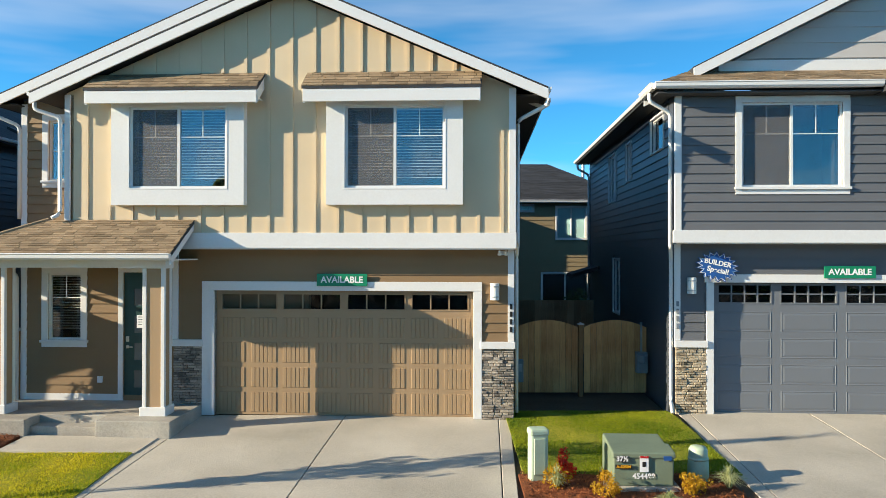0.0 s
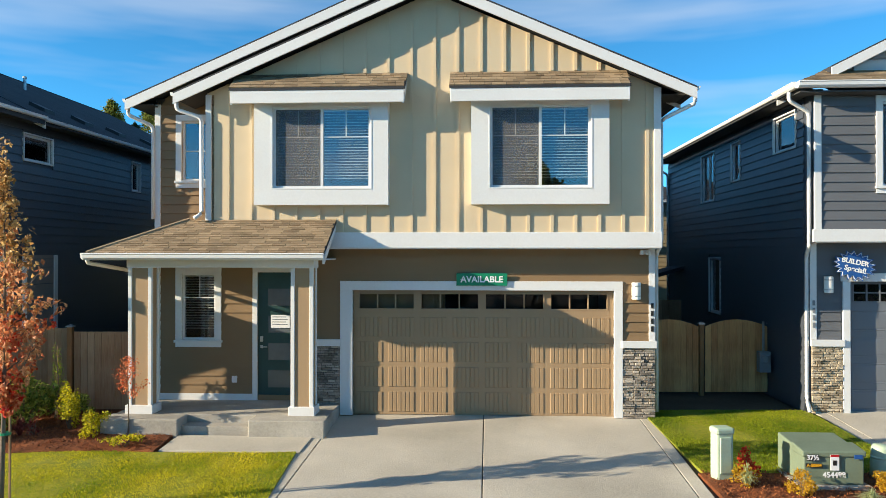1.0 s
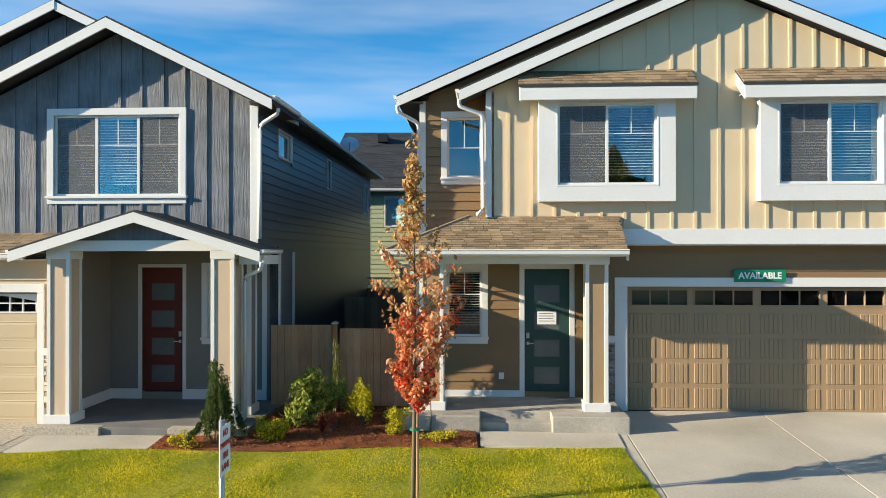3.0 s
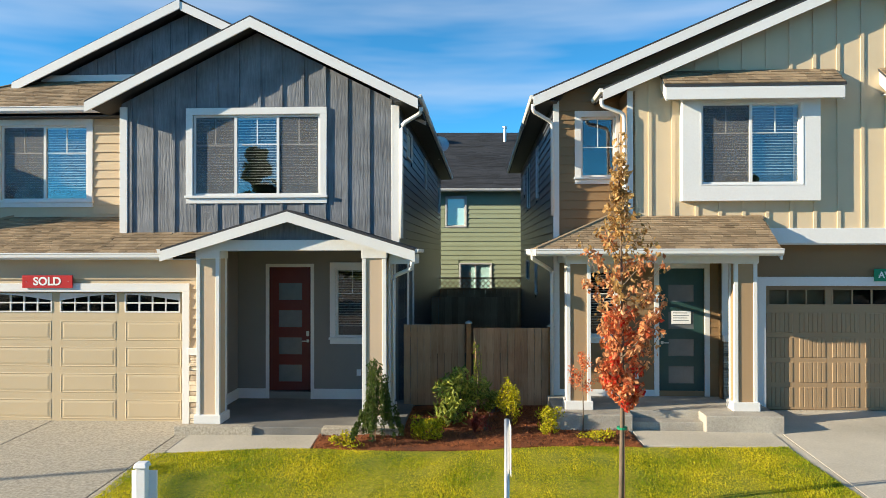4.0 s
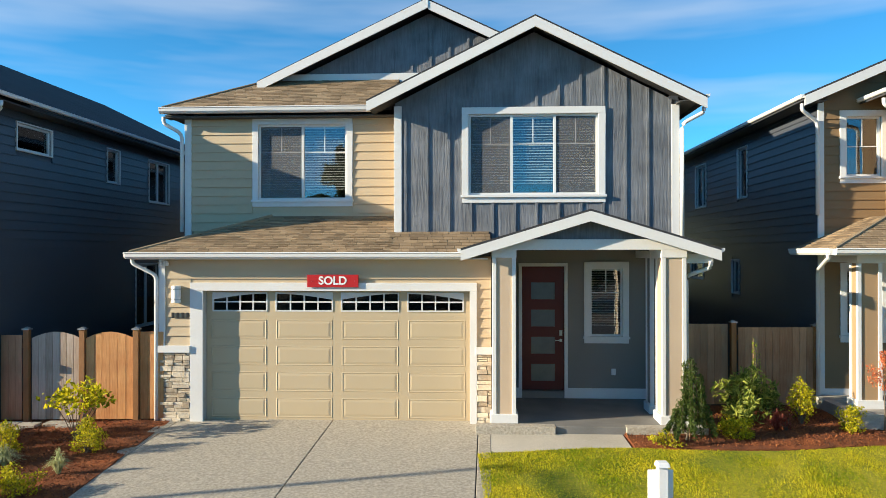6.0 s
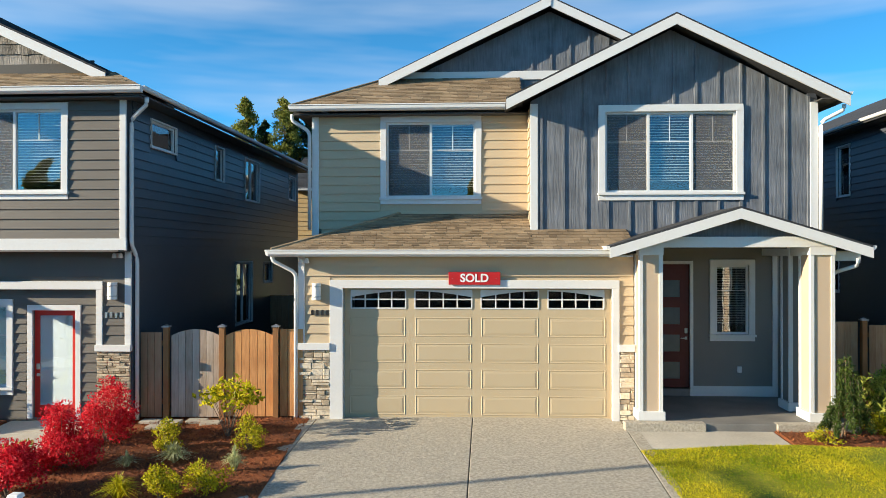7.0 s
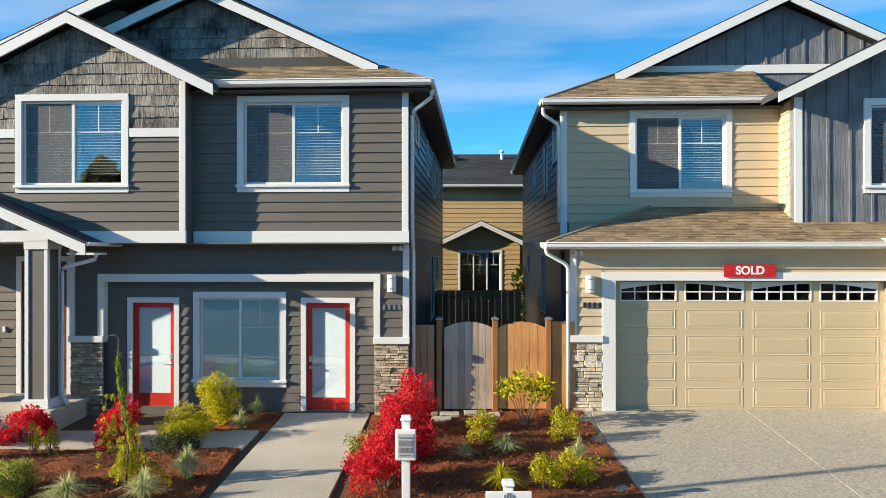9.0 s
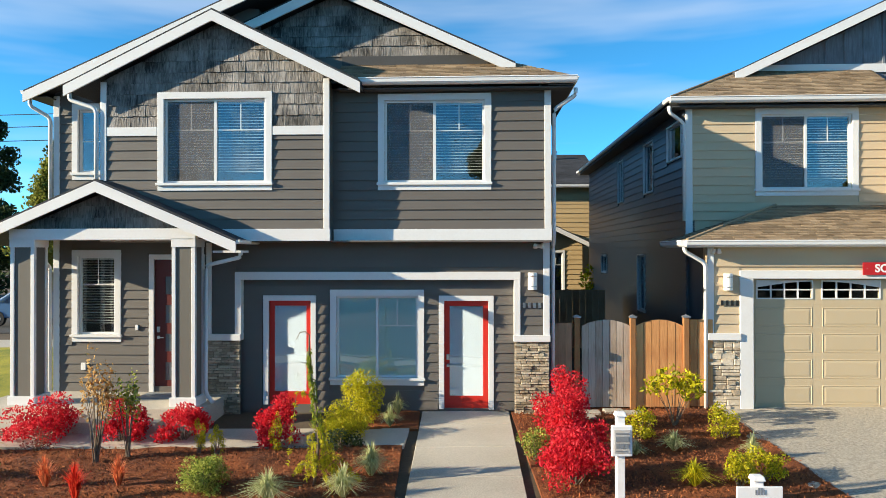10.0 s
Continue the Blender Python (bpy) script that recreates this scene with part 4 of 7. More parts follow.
# ---- house with blue-grey gable, beige siding and beige garage ----
B = house_at(-15.33, 13.605, -0.07, "two-storey house, blue-grey gable, beige siding and beige garage door")
hole = (-5.14, -0.13, -0.1, 2.46)
w = wall("front_wall", T0, [(-5.97, 3.15), (0.26, 3.15)], -5.97, 0.26, -0.5, 0.3, [hole], BEIGE, B, "beige lap-sided garage wall")
lap_siding(T0, [(-5.97, 3.05), (0.26, 3.05)], -5.86, 0.26, 1.43, 3.05, [(-5.39, 0.0, 0, 2.61)], BEIGE, w)
for a0, a1, z0, z1 in ((-5.39, -5.14, 0, 2.46), (-0.13, 0.0, 0, 2.46), (-5.39, 0.0, 2.46, 2.615)):
    board(T0, a0, a1, z0, z1, 0.05, WHITE, B, back=0.19)
board(T0, -5.99, -5.87, 1.43, 3.05, 0.04, WHITE, B)
for a0, a1, s in ((-5.97, -5.39, 7), (0.0, 0.27, 8)):
    stone_veneer(T0, a0, a1, -0.12, 1.30, STONE_BUFF, B, 0.07, 0.12, 0.1, 0.34, seed=s)
    board(T0, a0 - 0.02, a1 + 0.01, 1.30, 1.43, 0.085, WHITE, B, "stone_cap")
garage_door(front(0.14), -5.14, -0.13, 2.46, GARAGE_BEIGE, B, "arched", "beige raised-panel garage door with arched white lites")
TG = front(0.55)
topB = [(-1.58, 6.06), (1.09, 7.40), (3.81, 6.02)]
w = wall("gable_wall", TG, topB, -1.58, 3.81, 3.2, 0.2, [(-0.16, 2.31, 4.28, 5.83)], BLUEGREY, B, "blue-grey board-and-batten gable wall")
battens(TG, topB, -1.58, 3.81, 3.3, [(-0.3, 2.45, 4.12, 5.97)], BLUEGREY, w, 0.42, 0.20, 0.05)
window(TG, -0.16, 2.31, 4.28, 5.83, B, 3, trim=0.13, screens=(0, 2))
board(TG, -1.6, -1.45, 3.55, 6.0, 0.035, WHITE, B, "corner_board")
board(TG, 3.68, 3.83, 3.2, 5.98, 0.035, WHITE, B, "corner_board")
TL = front(1.3)
w = wall("upper_wall", TL, [(-6.01, 6.0), (-1.5, 6.0)], -6.01, -1.5, 3.0, 0.16, [(-4.49, -2.66, 4.26, 5.80)], BEIGE, B, "beige lap-sided upper wall")
lap_siding(TL, [(-6.01, 5.98), (-1.5, 5.98)], -5.9, -1.5, 3.62, 5.96, [(-4.62, -2.53, 4.1, 5.93)], BEIGE, w)
window(TL, -4.49, -2.66, 4.26, 5.80, B, 2, trim=0.12, screens=(0,))
board(TL, -6.03, -5.89, 3.3, 5.98, 0.04, WHITE, B, "corner_board")
Tr = left_side(-1.58)
w = wall("gable_return", Tr, [(0.55, 6.0), (1.3, 6.0)], 0.75, 1.3, 3.3, 0.14, [], BEIGE, B)
lap_siding(Tr, [(0.55, 5.98), (1.3, 5.98)], 0.75, 1.3, 3.6, 5.96, [], BEIGE, w)
# porch
TP = front(1.9)
holesP = [(0.93, 1.81, 0.27, 2.88), (2.34, 3.02, 1.42, 2.86)]
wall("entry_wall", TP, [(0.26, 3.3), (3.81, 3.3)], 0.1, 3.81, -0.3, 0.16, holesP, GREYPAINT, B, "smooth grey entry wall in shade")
casing(TP, 0.93, 1.81, 0.13, 2.88, B, 0.07)
front_door(front(1.93), 0.93, 1.81, 0.30, 2.88, RED_DOOR, B, 4, "deep red four-lite front door", 1)
window(TP, 2.34, 3.02, 1.42, 2.86, B, 1, trim=0.12, bar=0.36, screens=())
board(TP, 0.26, 0.86, 0.13, 0.34, 0.03, WHITE, B, "skirt_board")
board(TP, 1.88, 3.5, 0.13, 0.34, 0.03, WHITE, B, "skirt_board")
board(TP, 2.78, 2.87, 0.62, 0.75, 0.03, WHITE, B, "outlet_cover")
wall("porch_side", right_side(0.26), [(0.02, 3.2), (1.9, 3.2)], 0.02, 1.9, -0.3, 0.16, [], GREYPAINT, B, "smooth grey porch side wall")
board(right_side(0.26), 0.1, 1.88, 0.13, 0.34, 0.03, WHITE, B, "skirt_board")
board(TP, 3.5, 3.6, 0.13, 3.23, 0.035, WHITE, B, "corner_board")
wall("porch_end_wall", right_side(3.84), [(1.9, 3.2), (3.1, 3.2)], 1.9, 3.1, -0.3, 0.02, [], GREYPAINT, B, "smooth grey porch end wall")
for a in (1.88, 3.0):
    board(right_side(3.84), a, a + 0.12, 0.1, 3.2, 0.03, WHITE, B, "corner_board")
part("porch_slab", Geo().box(0.27, 4.0, -0.62, 1.9, -0.3, 0.13), PORCH_GREY, B, "", 0.012)
part("porch_step", Geo().box(-0.02, 1.38, -0.68, -0.45, -0.3, 0.135), EXPOSED, B, "", 0.012)
part("porch_step", Geo().box(2.6, 4.0, -0.68, -0.45, -0.3, 0.135), EXPOSED, B, "", 0.012)
for a0, a1, b1 in ((0.28, 0.70, 0.0), (3.27, 3.70, 0.08)):
    column(a0, a1, -0.42, b1, 0.13, 3.24, PANEL_BEIGE, B)
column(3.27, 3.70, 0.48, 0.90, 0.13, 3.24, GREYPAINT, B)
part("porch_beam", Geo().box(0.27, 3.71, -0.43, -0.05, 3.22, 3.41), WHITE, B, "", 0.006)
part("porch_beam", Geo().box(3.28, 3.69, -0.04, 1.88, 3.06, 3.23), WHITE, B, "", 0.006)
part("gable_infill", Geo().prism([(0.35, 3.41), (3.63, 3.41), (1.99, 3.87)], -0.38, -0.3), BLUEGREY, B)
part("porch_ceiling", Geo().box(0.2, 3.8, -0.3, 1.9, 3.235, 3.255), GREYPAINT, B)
gable_roof(B, -0.28, 1.99, 4.23, 3.20, 3.89, -0.66, 0.6, th=0.08, tall=0.19)
part("porch_return", Geo().box(3.74, 4.2, -0.3, 0.6, 2.98, 3.15), WHITE, B)
# skirt roof over the garage
porch_shingles(B, (-6.45, -0.3, 3.18), (-1.58, -0.3, 3.18), (-4.2, 1.3, 3.92), (-1.58, 1.3, 3.92))
porch_shingles(B, (-1.58, -0.3, 3.18), (0.25, -0.3, 3.18), (-1.58, 0.55, 3.573), (0.25, 0.55, 3.573))
porch_shingles(B, (-6.45, 1.3, 3.18), (-6.45, -0.3, 3.18), (-4.2, 1.3, 3.92), (-4.201, 1.299, 3.92))
part("hip_cap", Geo().tube([(-6.44, -0.29, 3.19), (-4.2, 1.28, 3.93)], 0.035, 6), SHINGLE, B)
gutter(B, (-6.47, -0.3, 3.19), (-0.2, -0.3, 3.19), (0, -1, 0))
part("skirt_soffit", Geo().box(-6.42, 0.2, -0.28, 0.02, 3.05, 3.075), WHITE, B)
part("skirt_soffit", Geo().box(-6.42, -5.9, 0.02, 1.3, 3.05, 3.075), WHITE, B)
gutter(B, (-6.45, -0.3, 3.19), (-6.45, 1.3, 3.19), (-1, 0, 0))
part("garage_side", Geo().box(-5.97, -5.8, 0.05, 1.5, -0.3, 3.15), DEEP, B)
# upper roofs
front_slope = roof_plane(B, (-6.4, 1.0, 6.11), (-1.7, 1.0, 6.11), (-1.7, 2.42, 6.97), (-4.55, 2.42, 6.97), 0.08)
shingle_roof(front_slope, (-6.4, 1.0, 6.11), (-1.7, 1.0, 6.11), (-4.55, 2.42, 6.97), (-1.7, 2.42, 6.97))
roof_plane(B, (-6.4, 2.5, 6.11), (-6.4, 1.0, 6.11), (-4.55, 2.42, 6.97), (-4.56, 2.5, 6.97), 0.06)
part("hip_cap", Geo().tube([(-6.39, 1.01, 6.12), (-4.55, 2.42, 6.98)], 0.035, 6), SHINGLE, B)
gutter(B, (-6.42, 1.0, 6.12), (-2.0, 1.0, 6.12), (0, -1, 0))
part("upper_soffit", Geo().box(-6.36, -1.6, 1.02, 1.32, 5.92, 5.945), EAVE_SHADE, B)
TK = front(2.4)
topK = [(-4.6, 6.72), (-1.05, 8.39), (3.0, 6.5)]
w = wall("rear_gable_wall", TK, topK, -4.6, 3.0, 6.4, 0.15, [], BLUEGREY, B, "blue-grey board-and-batten rear gable")
battens(TK, topK, -4.6, 1.5, 7.08, [], BLUEGREY, w, 0.41, 0.3, 0.05)
board(TK, -4.3, 0.5, 6.9, 7.09, 0.04, WHITE, B, "band_board")
gable_roof(B, -6.4, -1.05, 4.22, 6.03, 8.55, 2.05, 14.9, left=False, eaves=True)
roof_plane(B, (-6.4, 2.5, 6.11), (-1.05, 2.5, 8.63), (-1.05, 14.9, 8.63), (-6.4, 14.9, 6.11), 0.12)
roof_plane(B, (-4.75, 2.05, 6.887), (-1.05, 2.05, 8.63), (-1.05, 2.5, 8.63), (-4.75, 2.5, 6.887), 0.12)
rake_board(B, (-4.75, 6.887), (-1.05, 8.63), 2.05, 0.2, lift=0.03)
gutter(B, (-6.4, 1.0, 6.12), (-6.4, 14.9, 6.12), (-1, 0, 0), 0.6)
gable_roof(B, -2.07, 1.09, 4.22, 6.0, 7.55, 0.1, 2.6, eaves=False)
gutter(B, (4.22, 0.12, 6.09), (4.22, 2.06, 6.11), (1, 0, 0), 0.6)
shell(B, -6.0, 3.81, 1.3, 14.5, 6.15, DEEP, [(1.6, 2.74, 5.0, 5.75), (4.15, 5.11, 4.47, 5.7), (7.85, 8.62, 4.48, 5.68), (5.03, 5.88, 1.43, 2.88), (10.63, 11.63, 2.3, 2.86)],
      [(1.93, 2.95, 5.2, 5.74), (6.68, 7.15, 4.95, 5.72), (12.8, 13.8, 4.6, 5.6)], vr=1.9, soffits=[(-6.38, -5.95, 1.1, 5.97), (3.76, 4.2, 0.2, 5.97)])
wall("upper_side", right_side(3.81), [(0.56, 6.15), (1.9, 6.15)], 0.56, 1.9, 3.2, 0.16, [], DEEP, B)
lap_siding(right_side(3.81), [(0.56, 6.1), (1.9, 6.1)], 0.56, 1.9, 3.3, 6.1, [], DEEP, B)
for v in (3.2, 4.9, 6.6, 8.6, 10.8):
    z = 6.03 + 0.478 * 0.9
    part("roof_vent", Geo().hexa([(3.1, v, z + 0.07), (3.5, v, z - 0.12), (3.5, v + 0.4, z - 0.12), (3.1, v + 0.4, z + 0.07), (3.14, v, z + 0.22), (3.5, v, z + 0.05), (3.5, v + 0.4, z + 0.05), (3.14, v + 0.4, z + 0.22)]), BLACK, B)
part("flue_pipe", Geo().lathe(0.6, 7.0, [(0.04, 7.6), (0.04, 8.12), (0.055, 8.13), (0.055, 8.18)], 10), GALV, B)
downspout(B, [(-6.4, 1.1, 5.95), (-6.4, 1.1, 5.82), (-6.07, 1.22, 5.62), (-6.07, 1.22, 3.6)])
downspout(B, [(-6.45, -0.15, 3.1), (-6.45, -0.15, 2.98), (-6.03, -0.05, 2.75), (-6.03, -0.05, 0.0)])
downspout(B, [(4.25, 0.4, 5.9), (4.25, 0.4, 5.8), (3.87, 0.5, 5.6), (3.87, 0.5, 3.45)])
downspout(B, [(4.15, -0.3, 3.02), (4.15, -0.3, 2.9), (3.78, -0.1, 2.75), (3.78, -0.1, 0.2)])
wall_light(B, -5.63, -0.03, 2.40)
wall_bars(B, -5.72, -0.03, 2.0, False, BLACK)
eave_light(B, -5.86, -0.06, 2.98)


# ---- charcoal house with shake gables and red doors ----
D = house_at(-24.9, 13.655, -0.09, "two-storey charcoal house with grey shake gables and red doors")
w = wall("front_wall", T0, [(-5.87, 3.3), (0.55, 3.3)], -5.87, 0.55, -0.5, 0.3, [(-5.34, 0.02, -0.6, 2.47)], CHARCOAL, D, "charcoal lap-sided front wall")
lap_siding(T0, [(-5.87, 3.2), (0.55, 3.2)], -5.78, 0.44, 1.45, 3.19, [(-5.34, 0.02, 0, 2.62)], CHARCOAL, w)
TI = front(0.13)
holesI = [(-4.74, -3.93, 0.1, 2.07), (-3.44, -1.9, 0.62, 2.16), (-1.40, -0.57, 0.05, 2.07)]
w = wall("infill_wall", TI, [(-5.34, 2.47), (0.02, 2.47)], -5.34, 0.02, -0.5, 0.16, holesI, CHARCOAL, D, "charcoal lap siding filling the former garage opening")
lap_siding(TI, [(-5.34, 2.47), (0.02, 2.47)], -5.34, 0.02, 0.02, 2.46, [(-4.86, -3.81, 0, 2.18), (-3.57, -1.77, 0.46, 2.29), (-1.52, -0.45, 0, 2.18)], CHARCOAL, w)
for a0, a1, z0 in ((-4.74, -3.93, 0.1), (-1.40, -0.57, 0.04)):
    casing(TI, a0, a1, z0, 2.07, D, 0.10, 0.04)
front_door(front(0.18), -4.74, -3.93, 0.1, 2.07, RED, D, 1, "red door with full white-blind lite", 1)
front_door(front(0.18), -1.40, -0.57, 0.04, 2.07, RED, D, 1, "red door with full white-blind lite", -1)
window(TI, -3.44, -1.9, 0.62, 2.16, D, 2, trim=0.12, blind="shade", screens=(), plain=(0,))
board(T0, -5.34, 0.02, 2.47, 2.62, 0.05, WHITE, D, back=0.13)
board(T0, -5.34, -5.22, 1.33, 2.47, 0.05, WHITE, D, back=0.13)
board(T0, -0.10, 0.02, 1.33, 2.47, 0.05, WHITE, D, back=0.13)
board(T0, 0.44, 0.56, 1.45, 3.19, 0.04, WHITE, D)
board(T0, -5.89, -5.79, 1.45, 3.19, 0.04, WHITE, D)
for a0, a1, s in ((-0.09, 0.55, 11), (-5.87, -5.24, 12)):
    stone_veneer(T0, a0, a1, -0.12, 1.33, STONE_TAN, D, seed=s)
    board(T0, a0 - 0.02, a1 + 0.02, 1.33, 1.45, 0.085, WHITE, D, "stone_cap")
TR = front(-0.22)
w = wall("upper_wall", TR, [(-3.44, 6.0), (0.56, 6.0)], -3.44, 0.56, 3.19, 0.16, [(-2.48, -0.64, 4.27, 5.78)], CHARCOAL, D, "charcoal lap-sided upper wall")
lap_siding(TR, [(-3.44, 5.98), (0.56, 5.98)], -3.44, 0.46, 3.41, 5.96, [(-2.6, -0.52, 4.1, 5.9)], CHARCOAL, w)
window(TR, -2.48, -0.64, 4.27, 5.78, D, 2, trim=0.12)
board(TR, 0.45, 0.57, 3.41, 5.98, 0.04, WHITE, D, "corner_board")
TX = front(-0.55)
topD = [(-7.64, 6.12), (-5.5, 7.15), (-3.44, 6.13)]
w = wall("gable_wall", TX, topD, -7.64, -3.44, 3.19, 0.2, [(-6.47, -4.6, 4.25, 5.78)], CHARCOAL, D, "charcoal gable wall, grey shakes over lap siding")
lap_siding(TX, [(-7.64, 5.12), (-3.44, 5.12)], -7.54, -3.54, 3.41, 5.11, [(-6.6, -4.47, 4.09, 5.91)], CHARCOAL, w)
shake_siding(TX, topD, -7.54, -3.54, 5.27, 7.2, [(-6.6, -4.47, 4.09, 5.91)], SHAKE, w)
window(TX, -6.47, -4.6, 4.25, 5.78, D, 2, trim=0.12)
for a0, a1 in ((-7.55, -6.6), (-4.47, -3.53)):
    board(TX, a0, a1, 5.11, 5.27, 0.04, WHITE, D, "band_board")
board(TX, -3.54, -3.43, 3.41, 6.12, 0.045, WHITE, D, "corner_board")
board(TX, -7.65, -7.54, 3.41, 6.1, 0.045, WHITE, D, "corner_board")
part("gable_return", Geo().box(-7.64, -7.44, -0.35, 0.4, 3.19, 6.1), CHARCOAL, D)
part("gable_return", Geo().box(-3.6, -3.44, -0.35, -0.1, 3.19, 6.0), CHARCOAL, D)
board(TX, -7.65, -3.42, 3.19, 3.41, 0.05, WHITE, D, "band_board")
board(TR, -3.42, 0.58, 3.19, 3.41, 0.05, WHITE, D, "band_board")
part("overhang_soffit", Geo().box(-7.6, 0.55, -0.5, 0.05, 3.17, 3.2), CHARCOAL, D)
TV = front(0.35)
topV = [(-9.04, 6.03), (-5.2, 7.72), (-5.0, 7.7)]
holesV = [(-8.57, -7.83, 1.39, 2.92), (-7.06, -6.15, 0.38, 2.85), (-8.57, -7.9, 4.55, 5.78)]
w = wall("wing_wall", TV, topV, -9.04, -5.0, -0.5, 0.16, holesV, CHARCOAL, D, "charcoal lap-sided entry wall")
lap_siding(TV, topV, -8.94, -5.87, 0.28, 6.9, [(-8.69, -7.71, 1.25, 3.04), (-7.17, -6.05, 0.28, 2.95), (-8.69, -7.78, 4.4, 5.9)], CHARCOAL, w)
board(TV, -9.06, -8.94, 0.28, 6.05, 0.04, WHITE, D, "corner_board")
window(TV, -8.57, -7.83, 1.39, 2.92, D, 1, trim=0.12, screens=())
window(TV, -8.57, -7.9, 4.55, 5.78, D, 1, trim=0.12, bar=0.5, blind="", screens=())
casing(TV, -7.06, -6.15, 0.28, 2.85, D)
front_door(front(0.39), -7.06, -6.15, 0.32, 2.85, RED_DOOR, D, 4, "deep red four-lite front door", -1)
board(TV, -7.42, -7.36, 1.48, 1.58, 0.05, WHITE, D, "doorbell")
board(TV, -8.5, -8.4, 0.7, 0.84, 0.05, WHITE, D, "outlet_cover")
part("garage_side", Geo().box(-5.87, -5.7, 0.05, 0.5, -0.2, 3.2), CHARCOAL, D)
dslab = part("porch_slab", Geo().box(-9.7, -5.55, -1.2, 0.35, -0.4, 0.28), CONCRETE, D, "", 0.015)
part("porch_step", Geo().box(-8.5, -6.2, -1.5, -1.19, -0.4, 0.1), CONCRETE, dslab, "", 0.015)
part("doormat", Geo().box(-7.1, -6.2, -0.35, 0.2, 0.28, 0.295), METERGREY, D)
for a0, a1 in ((-9.06, -8.62), (-6.14, -5.72)):
    column(a0, a1, -1.02, -0.6, 0.28, 3.24, PANEL_CHAR, D)
part("porch_beam", Geo().box(-9.08, -5.71, -1.03, -0.62, 3.21, 3.41), WHITE, D, "", 0.006)
w = wall("porch_gable_infill", front(-0.76), [(-9.0, 3.45), (-7.41, 4.1), (-5.8, 3.45)], -9.0, -5.8, 3.41, 0.06, [], CHARCOAL, D)
shake_siding(front(-0.76), [(-9.0, 3.45), (-7.41, 4.1), (-5.8, 3.45)], -9.0, -5.8, 3.42, 4.1, [], SHAKE, w)
part("porch_ceiling", Geo().box(-9.1, -5.7, -0.9, 0.35, 3.23, 3.25), CHARCOAL, D)
gable_roof(D, -9.9, -7.41, -4.93, 3.16, 4.22, -1.22, 0.36, th=0.09, tall=0.2)
part("porch_return", Geo().box(-5.45, -4.95, -0.9, -0.45, 2.98, 3.02), WHITE, D)
gable_roof(D, -8.21, -5.5, -2.84, 5.98, 7.30, -0.82, 1.6, eaves=False)
gable_roof(D, -9.4, -3.9, 0.98, 6.03, 8.42, -0.12, 12.6, right=False)
roof_plane(D, (-3.9, 0.56, 8.5), (0.98, 0.56, 6.12), (0.98, 12.6, 6.12), (-3.9, 12.6, 8.5), 0.12)
gable_roof(D, -7.1, -3.56, -0.05, 6.53, 8.13, 0.2, 1.6, eaves=False)
front_slope = roof_plane(D, (-3.4, -0.52, 6.12), (0.98, -0.52, 6.12), (-0.05, 0.55, 6.64), (-3.4, 0.55, 6.64), 0.08)
shingle_roof(front_slope, (-3.4, -0.52, 6.12), (0.98, -0.52, 6.12), (-3.4, 0.55, 6.64), (-0.05, 0.55, 6.64))
roof_plane(D, (0.98, 0.56, 6.12), (0.98, -0.52, 6.12), (-0.05, 0.55, 6.64), (-0.04, 0.56, 6.64), 0.06)
gutter(D, (-2.9, -0.52, 6.13), (1.0, -0.52, 6.13), (0, -1, 0))
gutter(D, (0.98, -0.52, 6.13), (0.98, 12.6, 6.13), (1, 0, 0), 0.6)
part("upper_soffit", Geo().box(-3.3, 0.94, -0.5, -0.2, 5.93, 5.955), EAVE_SHADE, D)
TN = front(0.5)
topN = [(-7.0, 6.43), (-3.56, 7.98), (-0.2, 6.46)]
w = wall("rear_gable_wall", TN, topN, -7.0, -0.2, 6.4, 0.15, [], CHARCOAL, D, "grey shake rear gable")
shake_siding(TN, topN, -5.2, -0.3, 6.79, 8.5, [], SHAKE, w)
# band board coloured dark to stand for the rake's shadow on it
board(TN, -3.4, -0.55, 6.56, 6.79, 0.045, EAVE_SHADE, D, "band_board")
shell(D, -9.04, 0.56, 0.0, 12.3, 6.15, DEEP, (), [(0.75, 1.91, 5.23, 5.75), (4.23, 4.82, 4.92, 5.72), (6.47, 7.74, 4.59, 5.72), (11.04, 11.87, 4.93, 5.7), (5.71, 7.08, 1.24, 2.88), (8.23, 9.04, 2.26, 2.85)], vl=0.35, soffits=[(-9.38, -9.0, 0.0, 5.97), (0.5, 0.96, -0.5, 5.97)])
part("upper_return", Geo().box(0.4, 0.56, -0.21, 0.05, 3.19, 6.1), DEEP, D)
part("vent_pipe", Geo().lathe(-1.6, 2.6, [(0.04, 6.9), (0.04, 7.4), (0.055, 7.41)], 10), BLACK, D)
downspout(D, [(1.0, -0.35, 5.95), (1.0, -0.35, 5.82), (0.63, -0.16, 5.6), (0.63, -0.16, 3.3), (0.63, 0.06, 3.05), (0.63, 0.06, 0.05)])
downspout(D, [(-8.22, -0.6, 5.9), (-8.22, -0.6, 5.78), (-7.72, -0.6, 5.62), (-7.72, -0.6, 4.1)])
downspout(D, [(-9.4, 0.1, 5.95), (-9.4, 0.1, 5.82), (-9.1, 0.28, 5.62), (-9.1, 0.28, 3.6)])
downspout(D, [(-5.0, -0.75, 3.02), (-5.0, -0.75, 2.9), (-5.66, -0.68, 2.75), (-5.66, -0.68, 0.45), (-5.5, -0.75, 0.3)])
downspout(D, [(-9.1, -0.05, 3.0), (-9.1, -0.05, 2.9), (-9.1, 0.28, 2.7), (-9.1, 0.28, 0.3)])
wall_light(D, 0.24, -0.03, 2.45)
wall_bars(D, 0.09, -0.03, 2.0, False, METAL)
